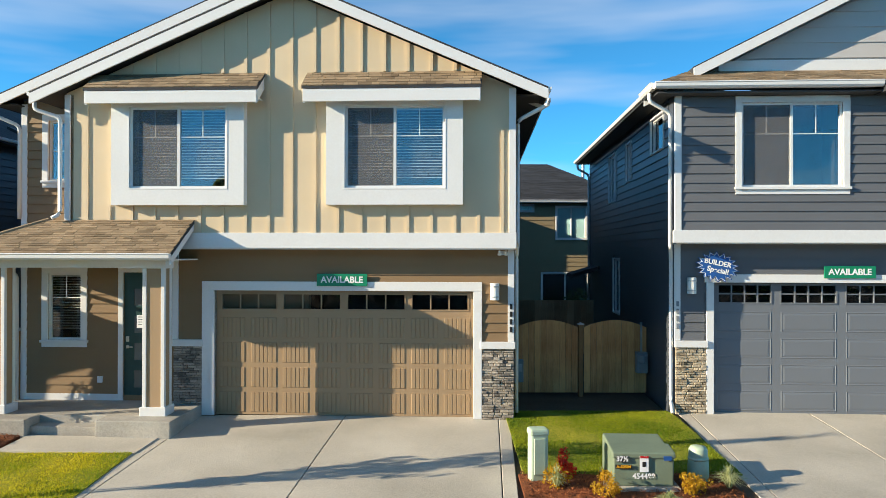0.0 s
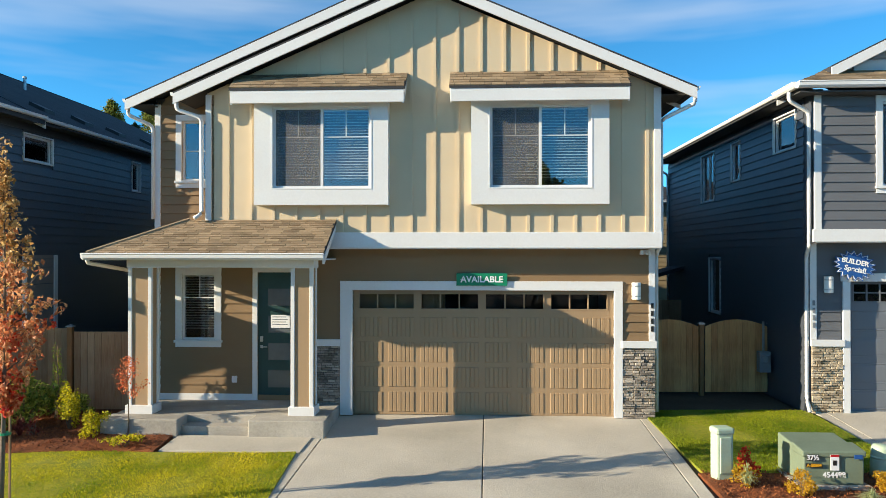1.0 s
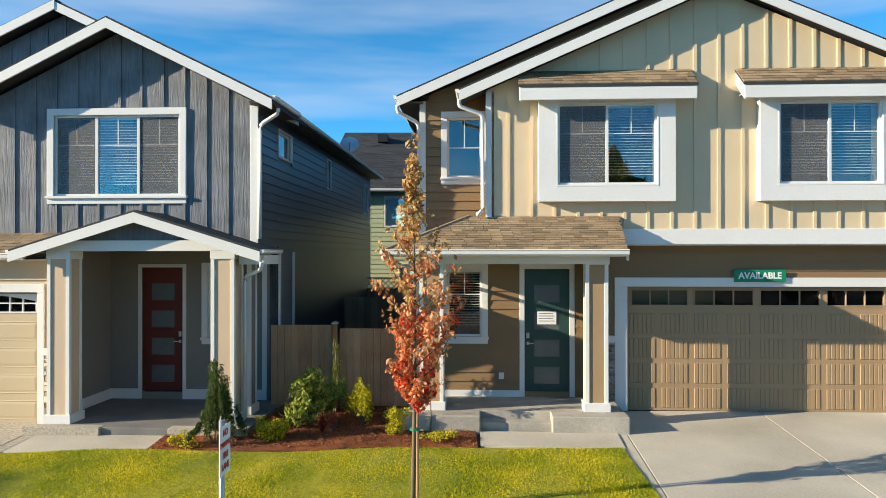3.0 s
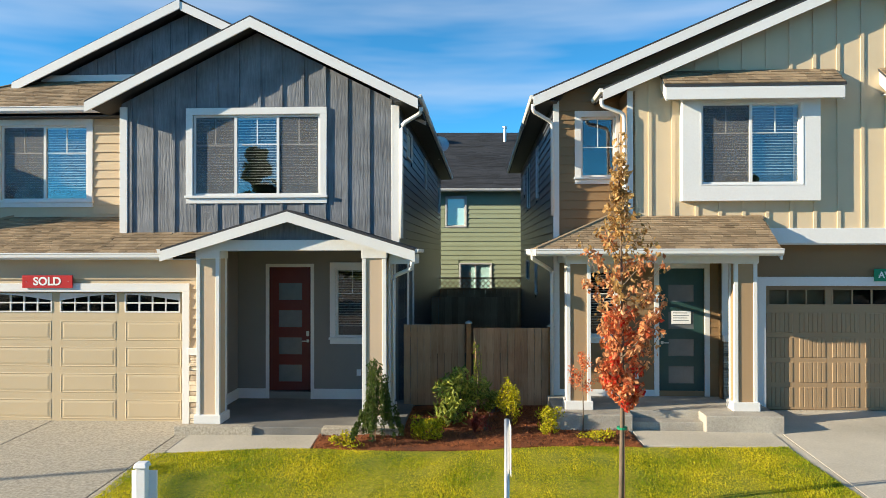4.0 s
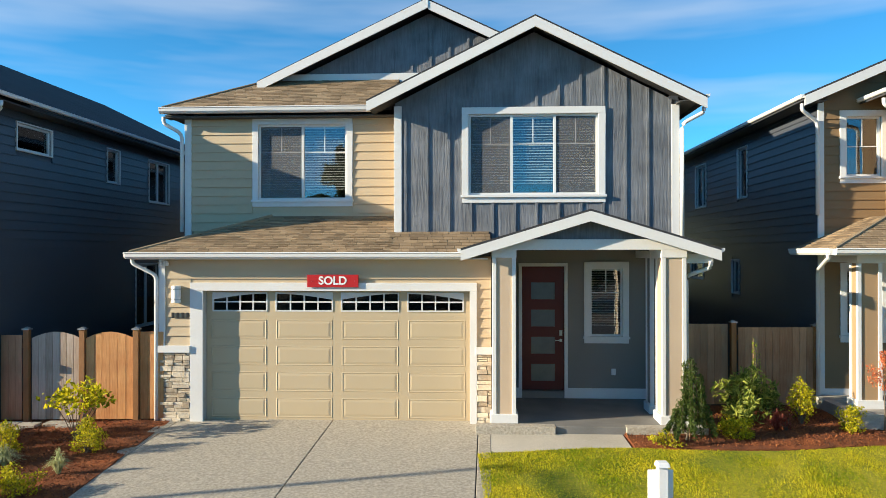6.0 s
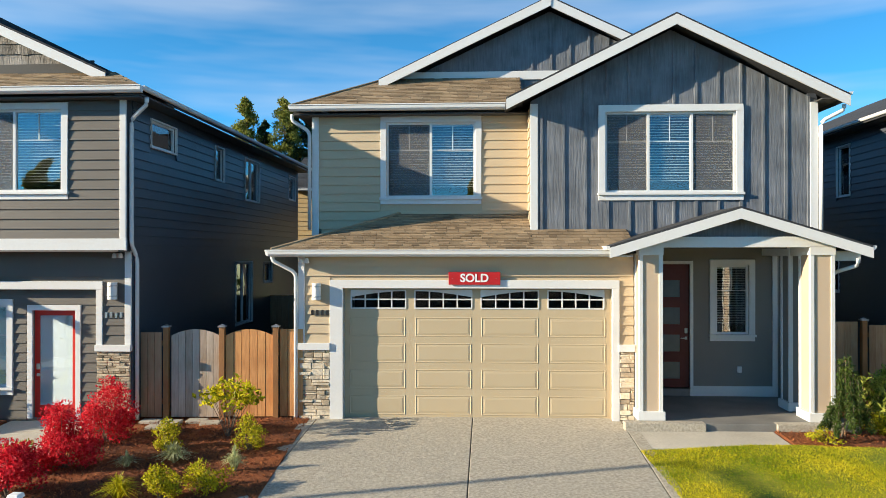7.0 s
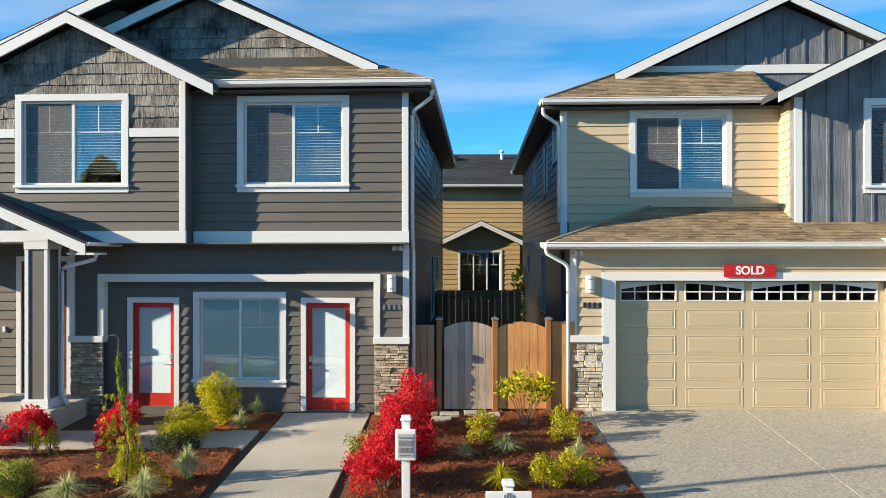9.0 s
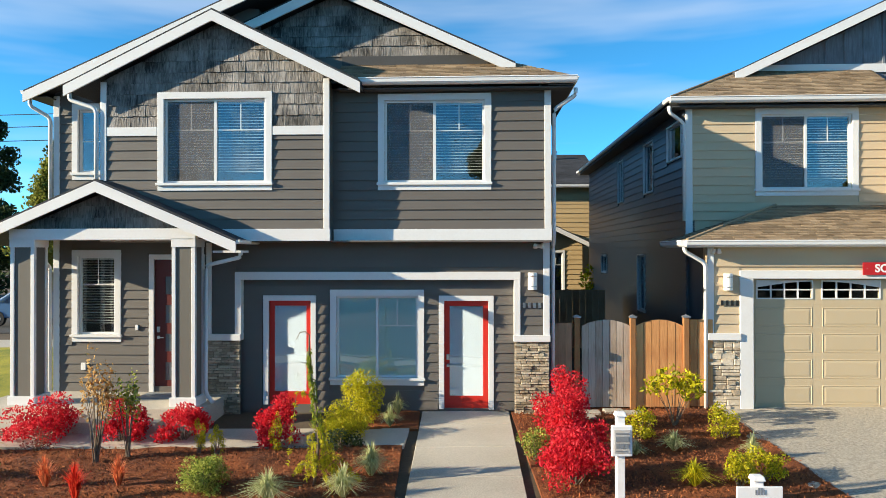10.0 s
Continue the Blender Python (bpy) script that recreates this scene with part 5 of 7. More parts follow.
eave_light(D, 0.35, -0.06, 3.1)


# ---- slate house at the start of the walk ----
R = house_at(4.5, 14.5, 0.03, "two-storey slate grey house with slate garage door")
w = wall("front_wall", T0, [(0.06, 3.4), (6.6, 3.4)], 0.06, 6.6, -0.5, 0.3, [(0.80, 5.8, -0.1, 2.59)], SLATE, R, "slate lap-sided garage wall")
lap_siding(T0, [(0.06, 3.4), (6.6, 3.4)], 0.16, 6.6, 1.45, 3.36, [(0.62, 5.98, 0, 2.75)], SLATE, w)
for a0, a1, z0, z1 in ((0.66, 0.80, 0, 2.59), (5.8, 5.98, 0, 2.59), (0.62, 5.98, 2.59, 2.75)):
    board(T0, a0, a1, z0, z1, 0.05, WHITE, R, back=0.16)
board(T0, 0.04, 0.16, 1.45, 3.36, 0.04, WHITE, R)
stone_veneer(T0, 0.06, 0.66, -0.1, 1.32, STONE_TAN, R, seed=15)
board(T0, 0.04, 0.68, 1.32, 1.45, 0.085, WHITE, R, "stone_cap")
garage_door(front(0.12), 0.80, 5.8, 2.59, GARAGE_SLATE, R, "raised", "slate grey raised-panel garage door with small lites")
w = wall("upper_wall", TU, [(-0.05, 6.25), (8.5, 6.25)], -0.05, 8.5, 3.36, 0.16, [(1.19, 3.06, 4.42, 6.02)], SLATE, R, "slate lap-sided upper wall")
lap_siding(TU, [(-0.05, 6.2), (8.5, 6.2)], 0.06, 5.0, 3.6, 6.18, [(1.06, 3.19, 4.28, 6.14)], SLATE, w)
window(TU, 1.19, 3.06, 4.42, 6.02, R, 2, trim=0.12, blind="", screens=(0,))
board(TU, -0.07, 0.06, 3.6, 6.2, 0.04, WHITE, R, "corner_board")
board(TU, -0.1, 8.5, 3.36, 3.6, 0.05, WHITE, R, "band_board")
part("overhang_soffit", Geo().box(0.0, 6.6, -0.43, 0.05, 3.34, 3.37), WHITE, R)
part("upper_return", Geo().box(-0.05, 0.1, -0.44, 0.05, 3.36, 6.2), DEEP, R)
front_slope = roof_plane(R, (-0.5, -0.8, 6.34), (8.5, -0.8, 6.34), (8.5, 0.1, 6.77), (0.4, 0.1, 6.77), 0.08)
shingle_roof(front_slope, (-0.5, -0.8, 6.34), (5.0, -0.8, 6.34), (0.4, 0.1, 6.77), (5.0, 0.1, 6.77))
roof_plane(R, (-0.5, 0.2, 6.34), (-0.5, -0.8, 6.34), (0.4, 0.1, 6.77), (0.41, 0.2, 6.77), 0.06)
gutter(R, (-0.52, -0.8, 6.35), (3.6, -0.8, 6.35), (0, -1, 0))
gutter(R, (-0.5, -0.8, 6.35), (-0.5, 0.2, 6.35), (-1, 0, 0))
part("upper_soffit", Geo().box(-0.46, 5.0, -0.78, -0.43, 6.15, 6.175), EAVE_SHADE, R)
TQ = front(0.05)
topQ = [(0.5, 6.6), (5.0, 8.85), (9.5, 6.6)]
w = wall("rear_gable_wall", TQ, topQ, 0.5, 9.5, 6.4, 0.15, [], PALE, R, "pale grey panelled rear gable")
lap_siding(TQ, topQ, 0.6, 6.0, 6.98, 8.9, [], PALE, w, 0.3)
board(TQ, 0.9, 8.0, 6.7, 6.94, 0.05, WHITE, R, "band_board")
roof_plane(R, (0.35, -0.25, 6.77), (5.0, -0.25, 9.09), (5.0, 0.2, 9.09), (0.35, 0.2, 6.77), 0.12)
rake_board(R, (0.35, 6.77), (5.0, 9.09), -0.25, 0.2, lift=0.03)
gable_roof(R, -0.5, 5.0, 10.5, 6.27, 9.02, 0.2, 11.0)
gable_roof(R, 3.62, 6.4, 9.2, 6.2, 7.6, -1.1, 0.3, eaves=False)
shell(R, -0.05, 10.0, 0.0, 10.6, 6.4, DEEP, [(0.36, 1.47, 5.3, 6.02), (3.57, 4.2, 4.96, 5.89), (5.6, 6.76, 4.59, 5.9), (5.1, 6.03, 1.54, 3.0)], right=False, soffits=[(-0.48, 0.0, -0.7, 6.2)])
part("side_door_hood", Geo().slab((-0.9, 8.6, 2.5), (-0.05, 8.6, 2.75), (-0.05, 10.0, 2.75), (-0.9, 10.0, 2.5), 0.12), DARKROOF, R)
downspout(R, [(-0.55, -0.5, 6.2), (-0.55, -0.5, 6.05), (-0.12, -0.36, 5.85), (-0.12, -0.36, 3.3), (-0.02, 0.0, 3.1), (-0.02, 0.0, 0.3), (-0.02, -0.15, 0.05)])
downspout(R, [(-0.5, 10.4, 6.15), (-0.5, 10.4, 6.0), (-0.11, 10.5, 5.8), (-0.11, 10.5, 0.2)])
wall_light(R, 0.36, -0.03, 2.53)
wall_bars(R, 0.10, -0.045, 2.17, True, METERGREY)


# ---- houses behind the gaps ----
def rear_house(x0, x1, y, eave, ridge, material, holes, label, hip=0.0):
    h = group_at("house", pose(0, y, 0), label, "house", "houses of the next street")
    w = wall("rear_wall", T0, [(x0, eave), (x1, eave)], x0, x1, -0.6, 0.2, holes, material, h)
    lap_siding(T0, [(x0, eave), (x1, eave)], x0, x1, 0.6, eave, [(a - 0.1, b + 0.1, c - 0.1, d + 0.1) for a, b, c, d in holes], material, w, 0.2)
    for a, b, c, d in holes:
        window(T0, a, b, c, d, h, 2 if b - a > 0.9 else 1, trim=0.06, sill=False, screens=(), blind="shade" if b - a < 1.5 else "", muntin=False)
    run = (ridge - eave) / 0.45
    roof = roof_plane(h, (x0 - 0.4, -0.4, eave), (x1 + 0.4, -0.4, eave), (x1 + 0.4 - hip, run, ridge), (x0 - 0.4 + hip, run, ridge), 0.1)
    shingle_roof(roof, (x0 - 0.4, -0.4, eave), (x1 + 0.4, -0.4, eave), (x0 - 0.4 + hip, run, ridge), (x1 + 0.4 - hip, run, ridge), DARKROOF, 0.17, singly=False, lo=0.3, hi=0.6)
    roof_plane(h, (x0 - 0.4 + hip, run, ridge), (x1 + 0.4 - hip, run, ridge), (x1 + 0.4, 2 * run, eave), (x0 - 0.4, 2 * run, eave), 0.1)
    for x, s in ((x0, 1), (x1, -1)):
        part("end_wall", Geo().hexa([(x, 0, -0.6), (x, 2 * run - 0.5, -0.6), (x, 2 * run - 0.5, eave), (x, 0, eave), (x + s * 0.2, 0, -0.6), (x + s * 0.2, 2 * run - 0.5, -0.6), (x + s * 0.2, 2 * run - 0.5, eave), (x + s * 0.2, 0, eave)]), material, h)
        if hip:
            e = x - s * 0.4
            roof_plane(h, (e, -0.4, eave), (e, 2 * run, eave), (e + s * hip, run + 0.01, ridge), (e + s * hip, run, ridge), 0.08)
    gutter(h, (x0 - 0.4, -0.4, eave + 0.01), (x1 + 0.4, -0.4, eave + 0.01), (0, -1, 0))
    part("roof_vent", Geo().box(x0 + 1.6, x0 + 2.1, run * 0.72, run * 0.85 + 0.2, eave + (ridge - eave) * 0.78, eave + (ridge - eave) * 0.88), BLACK, h)
    part("flue_pipe", Geo().lathe(x1 - 1.2, run * 0.8, [(0.08, ridge - 0.8), (0.08, ridge - 0.05), (0.13, ridge - 0.04), (0.13, ridge + 0.06)], 10), GALV, h)
    return h


OH = rear_house(0.5, 8.0, 32.0, 5.45, 7.6, OLIVE, [(4.93, 6.2, 3.8, 5.17), (4.3, 6.3, 1.0, 2.3), (3.3, 3.9, 5.0, 5.25)], "olive-sided rear house with dark hipped roof", 3.2)
GH = rear_house(-13.0, -6.2, 32.0, 5.85, 9.7, GREENSIDE, [(-10.5, -9.7, 4.26, 5.49), (-9.9, -8.6, 1.1, 2.6)], "green-sided rear house with dark roof", 0.0)
# Unseen house, added to throw shade on the olive wall beside it
BH = rear_house(-5.6, -0.6, 30.6, 5.6, 7.0, OLIVE, [], "unseen olive rear house added to shade its neighbour", 2.4)
TH = rear_house(-25.0, -19.6, 32.0, 5.8, 7.7, TANSIDE, [(-24.0, -23.5, 1.0, 2.6)], "tan-sided rear house with gabled porch", 0.0)
T4 = front(-1.8)
w = wall("porch_wall", T4, [(-23.7, 3.2), (-22.1, 4.0), (-20.5, 3.2)], -23.7, -20.5, -0.6, 0.2, [(-22.95, -21.3, 0.9, 2.9)], TANSIDE, TH)
lap_siding(T4, [(-23.7, 3.2), (-22.1, 4.0), (-20.5, 3.2)], -23.7, -20.5, 0.6, 4.0, [(-23.05, -21.2, 0.8, 3.0)], TANSIDE, w, 0.2)
window(T4, -22.95, -21.3, 0.9, 2.9, TH, 3, trim=0.08, sill=False, blind="", screens=(), bar=0.25)
gable_roof(TH, -24.0, -22.1, -20.2, 3.25, 4.15, -2.2, 0.1, eaves=False)


# ---- ground, drives, walks and beds ----
def ground_z(x, y):
    along = min(0.05, 0.045 + 0.0055 * max(x, -45.0))
    return along - 0.05 * min(max(0.0, 13.9 - y), 8.0)


def sheet(name, xs, ys, material, lift, label, category, rough=0.0, kind="structure", edge=0.0, skirt=0.25):
    """A ground surface over the grid xs, ys (ys may be pairs of functions of x), with sides going down."""
    g, nx, ny = Geo(), len(xs), len(ys)
    for x in xs:
        for y in ys:
            yy = y(x) if callable(y) else y
            xx = x
            n = rough * (noise.noise((xx * 1.7, yy * 1.7, 0.3)) + 0.5 * noise.noise((xx * 5.0, yy * 5.0, 1.3))) if rough else 0.0
            g.v.append((xx, yy, ground_z(xx, yy) + lift + n))
    g.f = [(i * ny + j, (i + 1) * ny + j, (i + 1) * ny + j + 1, i * ny + j + 1) for i in range(nx - 1) for j in range(ny - 1)]
    if skirt:
        rim = [i * ny for i in range(nx)] + [(nx - 1) * ny + j for j in range(1, ny)] + [i * ny + ny - 1 for i in range(nx - 2, -1, -1)] + [j for j in range(ny - 2, 0, -1)]
        k = len(g.v)
        g.v += [(g.v[i][0], g.v[i][1], g.v[i][2] - skirt) for i in rim]
        g.f += [(rim[i], rim[(i + 1) % len(rim)], k + (i + 1) % len(rim), k + i) for i in range(len(rim))]
    ob = part(name, g, material)
    return tagged(ob, label, category, kind=kind)


def quad_slab(name, a, b, c, d, material, lift, label, category, th=0.12, parent=None):
    """A concrete slab with the plan a b c d, on the ground."""
    p = [(x, y, ground_z(x, y) + lift) for x, y in (a, b, c, d)]
    ob = part(name, Geo().slab(*p, th), material, parent, "", 0.008)
    if parent is None:
        tagged(ob, label, category, kind="structure")
    return ob


far = sorted({-900.0, -300.0, -120.0, -60.0, *np.linspace(-45, 20, 40).tolist(), 60.0, 150.0, 900.0})
sheet("ground", far, [-900.0, -200.0, -40.0, 0.0, 4.0, 5.9, 7.0, 8.0, 9.0, 10.0, 11.0, 12.0, 13.0, 13.9, 14.5, 16.0, 20.0, 30.0, 60.0, 200.0, 900.0], SOIL, -0.03, "bare dark soil between and behind the houses", "ground", skirt=0)
sheet("road", np.linspace(-75, 40, 30).tolist(), [-4.5, 0.0, 4.6], ASPHALT, 0.02, "dark asphalt street in front of houses", "road")
quad_slab("kerb", (-75, 4.6), (40, 4.6), (40, 4.78), (-75, 4.78), CONCRETE, 0.14, "grey concrete kerb along street", "kerb", 0.3)
quad_slab("pavement", (-36.0, 4.78), (40, 4.78), (40, 6.1), (-36.0, 6.1), CONCRETE, 0.13, "grey concrete pavement along street", "pavement", 0.15)

def drive(name, xl, xr, ytop, joints, label, material=None):
    """A concrete drive, laid in slabs with dark joints, running to the pavement."""
    n, lo = len(joints) + 1, 6.12
    k = 0.06
    edges = [xl] + joints + [xr]
    base = quad_slab(name, (xl - k * (ytop - lo), lo), (xr - k * (ytop - lo), lo), (xr, ytop), (xl, ytop), JOINT, -0.008, label, "driveway", 0.12)
    for p, q in zip(edges, edges[1:]):
        quad_slab("slab", (p + 0.008 - k * (ytop - lo), lo), (q - 0.008 - k * (ytop - lo), lo), (q - 0.008, ytop), (p + 0.008, ytop), material or CONCRETE, 0.012, "", "", 0.1, base)
    return base


drive("driveway", -4.98, 1.30, 14.35, [-4.68, -1.87, 1.08], "pale broom-finished concrete drive with dark joints")
drive("driveway", -21.22, -15.05, 13.95, [-20.95, -18.02, -15.28], "speckled exposed-aggregate concrete drive with dark joints", EXPOSED)
drive("driveway", 4.62, 10.5, 14.7, [4.85, 7.2], "pale broom-finished concrete drive with dark joints")
path = quad_slab("front_path", (-26.95, 6.12), (-25.38, 6.12), (-25.08, 13.85), (-26.70, 13.85), JOINT, -0.006, "pale concrete path to red doors", "path", 0.1)
cuts = [6.12, 7.6, 9.0, 10.35, 11.7, 13.0, 13.85]
for y0, y1 in zip(cuts, cuts[1:]):
    lx, rx = (lambda y: -26.95 + 0.25 * (y - 6.12) / 7.73), (lambda y: -25.38 + 0.30 * (y - 6.12) / 7.73)
    quad_slab("slab", (lx(y0), y0 + 0.008), (rx(y0), y0 + 0.008), (rx(y1), y1 - 0.008), (lx(y1), y1 - 0.008), CONCRETE, 0.012, "", "", 0.1, path)
quad_slab("entry_walk", (-7.35, 12.15), (-4.99, 12.02), (-4.93, 12.85), (-7.32, 13.0), CONCRETE, 0.012, "pale concrete walk below porch step", "path")
quad_slab("entry_walk", (-15.22, 12.0), (-12.85, 11.95), (-12.82, 13.05), (-15.12, 13.1), CONCRETE, 0.006, "pale concrete walk below porch step", "path")
quad_slab("entry_walk", (-33.8, 11.9), (-26.95, 11.75), (-26.9, 12.75), (-33.8, 12.9), CONCRETE, 0.012, "pale concrete walk along porch", "path")

rng_xs = lambda a, b, s: np.linspace(a, b, max(2, int((b - a) / s))).tolist()
MULCHTOP = lambda x: 12.02 + 0.12 * math.sin(x * 1.3)
beds = [
    sheet("mulch_bed", rng_xs(-12.8, -7.4, 0.12), [MULCHTOP] + rng_xs(12.3, 14.9, 0.12), MULCH, 0.02, "dark brown bark mulch bed between the porches", "flower bed", 0.035),
    sheet("mulch_bed", rng_xs(-25.05, -21.1, 0.12), rng_xs(6.2, 14.6, 0.14), MULCH, 0.02, "reddish bark mulch bed before cedar gate", "flower bed", 0.035),
    sheet("mulch_bed", rng_xs(-33.9, -26.98, 0.12), rng_xs(6.2, 11.75, 0.14), MULCH, 0.02, "reddish bark mulch bed beside concrete path", "flower bed", 0.04),
    sheet("mulch_bed", rng_xs(-28.3, -26.75, 0.12), rng_xs(12.7, 13.8, 0.12), MULCH, 0.02, "bark mulch bed under red-door window", "flower bed", 0.03),
    sheet("mulch_bed", rng_xs(1.12, 4.15, 0.12), rng_xs(6.2, 10.95, 0.14), MULCH, 0.02, "bark mulch bed round utility boxes", "flower bed", 0.035),
]


def chips(name, x0, x1, y0, y1, n, seed):
    r = np.random.RandomState(seed)
    g = Geo()
    for _ in range(n):
        x, y, a = r.uniform(x0, x1), r.uniform(y0, y1), r.uniform(0, 6.28)
        l, w, t = r.uniform(0.01, 0.032), r.uniform(0.004, 0.011), r.uniform(-0.02, 0.03)
        z = ground_z(x, y) + 0.03 + r.uniform(0, 0.025)
        c, s = math.cos(a), math.sin(a)
        k = len(g.v)
        g.v += [(x - l * c, y - l * s, z - t), (x + w * s, y - w * c, z + 0.012), (x + l * c, y + l * s, z + t), (x - w * s, y + w * c, z + 0.004)]
        g.f.append((k, k + 1, k + 2, k + 3))
    return tagged(part(name, g, CHIP), "loose bark chips lying on mulch", "bark chips", kind="stuff")


chips("bark_chips", -12.8, -7.4, 12.05, 14.6, 5000, 1)
chips("bark_chips", -25.0, -21.1, 9.0, 14.4, 8000, 2)
chips("bark_chips", -33.9, -27.0, 9.0, 11.7, 8000, 3)
chips("bark_chips", 1.15, 4.15, 9.3, 10.95, 2500, 4)


def lawn(xs, ylo, yhi, seed, blades, label, blade=None):
    base = sheet("lawn", xs, [ylo] + [(lambda x, k=k: ylo + (yhi(x) - ylo) * k) for k in (0.2, 0.4, 0.6, 0.8, 0.9, 1.0)], TURF, 0.015, label, "lawn", 0.02)
    r = np.random.RandomState(seed)
    x = r.uniform(xs[0], xs[-1], blades)
    y = np.array([r.uniform(ylo, yhi(v)) for v in x])
    patch = np.array([noise.noise((a * 0.9, b * 1.6, 4.0)) for a, b in zip(x, y)])
    h = r.uniform(0.014, 0.036, blades) * (1 + 0.35 * patch)
    a, lean = r.uniform(0, 6.28, blades), r.uniform(0, 0.035, blades)
    z = np.array([ground_z(p, q) for p, q in zip(x, y)]) + 0.01
    w = r.uniform(0.0035, 0.0075, blades)
    v = np.empty((blades * 3, 3))
    v[0::3] = np.stack([x - w * np.sin(a), y + w * np.cos(a), z], 1)
    v[1::3] = np.stack([x + w * np.sin(a), y - w * np.cos(a), z], 1)
    v[2::3] = np.stack([x + lean * np.cos(a), y + lean * np.sin(a), z + h], 1)
    g = Geo()
    g.v, g.f = v.tolist(), [(3 * i, 3 * i + 1, 3 * i + 2) for i in range(blades)]
    tagged(part("grass", g, blade or GRASS), "short mown yellow-green grass blades", "grass", kind="stuff")
    return base


lawn(rng_xs(-15.4, -5.05, 0.25), 6.2, lambda x: 11.98 + 0.12 * math.sin(x * 1.3) if x < -7.4 else 12.0, 5, 270000, "sunlit mown lawn with yellowish patches")
lawn(rng_xs(1.2, 4.45, 0.25), 10.95, lambda x: 14.6, 6, 60000, "small mown lawn between two drives", GRASS_GREEN)


# ---- plants ----
def leaf_cloud(centres, radii, n, size, seed, flat=0.6, shape=1.5, hang=0.0):
    """n small pointed leaves round the given centres; denser outwards."""
    r = np.random.RandomState(seed)
    c = np.array(centres)[r.randint(0, len(centres), n)]
    rad = np.array(radii)
    d = r.normal(size=(n, 3))
    d /= np.linalg.norm(d, axis=1)[:, None]
    p = c + d * rad * (r.uniform(0.25, 1.0, n) ** 0.6)[:, None]
    ax = d * 0.5 + r.normal(size=(n, 3)) * 0.7 + np.array([0, 0, flat * 0.3 - hang])
    ax /= np.linalg.norm(ax, axis=1)[:, None]
    side = np.cross(ax, r.normal(size=(n, 3)))
    side /= np.linalg.norm(side, axis=1)[:, None]
    nrm = np.cross(ax, side)
    s = size * r.uniform(0.6, 1.3, n)[:, None]
    v = np.empty((n * 4, 3))
    v[0::4], v[2::4] = p - ax * s * 0.5, p + ax * s * 0.5
    v[1::4], v[3::4] = p + side * s * 0.5 / shape + nrm * s * 0.12, p - side * s * 0.5 / shape + nrm * s * 0.12
    g = Geo()
    g.v, g.f = v.tolist(), [(4 * i, 4 * i + 1, 4 * i + 2, 4 * i + 3) for i in range(n)]
    return g


def plant_at(name, x, y, label, category, group=""):
    return group_at(name, pose(x, y, ground_z(x, y) + 0.02), label, category, group)


def stems(parent, tips, r=0.008, material=None, base=0.03):
    g, rr = Geo(), random.Random(len(tips))
    singly = parent.name.startswith("sapling")
    for t in tips:
        b = Vector((rr.uniform(-base, base), rr.uniform(-base, base), -0.05))
        m = b.lerp(Vector(t), 0.5) + Vector((0, 0, 0.05 * Vector(t).length))
        stem = Geo() if singly else g
        stem.tube([b, m, t], [r, r * 0.75, r * 0.35], 5)
        if singly:
            part("stem", stem, material or BARK, parent)
    return None if singly else part("branchwork", g, material or BARK, parent)


def shrub(x, y, wide, tall, leaf, label, n=900, size=0.05, seed=1, name="shrub", group="shrubs in mulch beds", clumps=18, legs=0.03, shape=1.8, dense=True):
    r = np.random.RandomState(seed)
    n, size = (int(n * 1.9), size * 0.76) if dense and n > 450 else (n, size)
    t = plant_at(name, x, y, label, "shrub", group)
    tips = []
    for i in range(clumps):
        a, k = r.uniform(0, 6.28), math.sqrt(r.uniform(0, 1))
        h = tall * (legs + (1 - legs) * r.uniform(0.12, 0.9) * (1 - 0.5 * k * k))
        tips.append((wide / 2 * 0.75 * k * math.cos(a), wide / 2 * 0.75 * k * math.sin(a), h))
    stems(t, tips)
    rad = (wide * 0.19, wide * 0.19, tall * 0.19)
    part("foliage", leaf_cloud(tips, rad, n, size, seed, shape=shape), leaf, t)
    return t


def tuft(x, y, wide, tall, leaf, label, n=220, seed=1, droop=0.5, name="ornamental_grass", group="ornamental grasses"):
    r, g = random.Random(seed), Geo()
    n, tall, wide = int(n * 1.5), tall * 1.15, wide * 1.1
    t = plant_at(name, x, y, label, "ornamental grass", group)
    for _ in range(n):
        a, k = r.uniform(0, 6.28), r.uniform(0.1, 1.0)
        h, out = tall * r.uniform(0.6, 1.05) * (1 - 0.35 * k), wide / 2 * k * r.uniform(0.6, 1.1)
        c, s, w = math.cos(a), math.sin(a), r.uniform(0.004, 0.010)
        b = len(g.v)
        for f, zz in ((0.06, 0.0), (0.45, 0.72), (1.0, 1.0 - droop * k)):
            ww = w * (1 - 0.75 * f)
            g.v += [(out * f * c - ww * s, out * f * s + ww * c, h * zz), (out * f * c + ww * s, out * f * s - ww * c, h * zz)]
        g.f += [(b, b + 1, b + 3, b + 2), (b + 2, b + 3, b + 5, b + 4)]
    part("foliage", g, leaf, t)
    return t


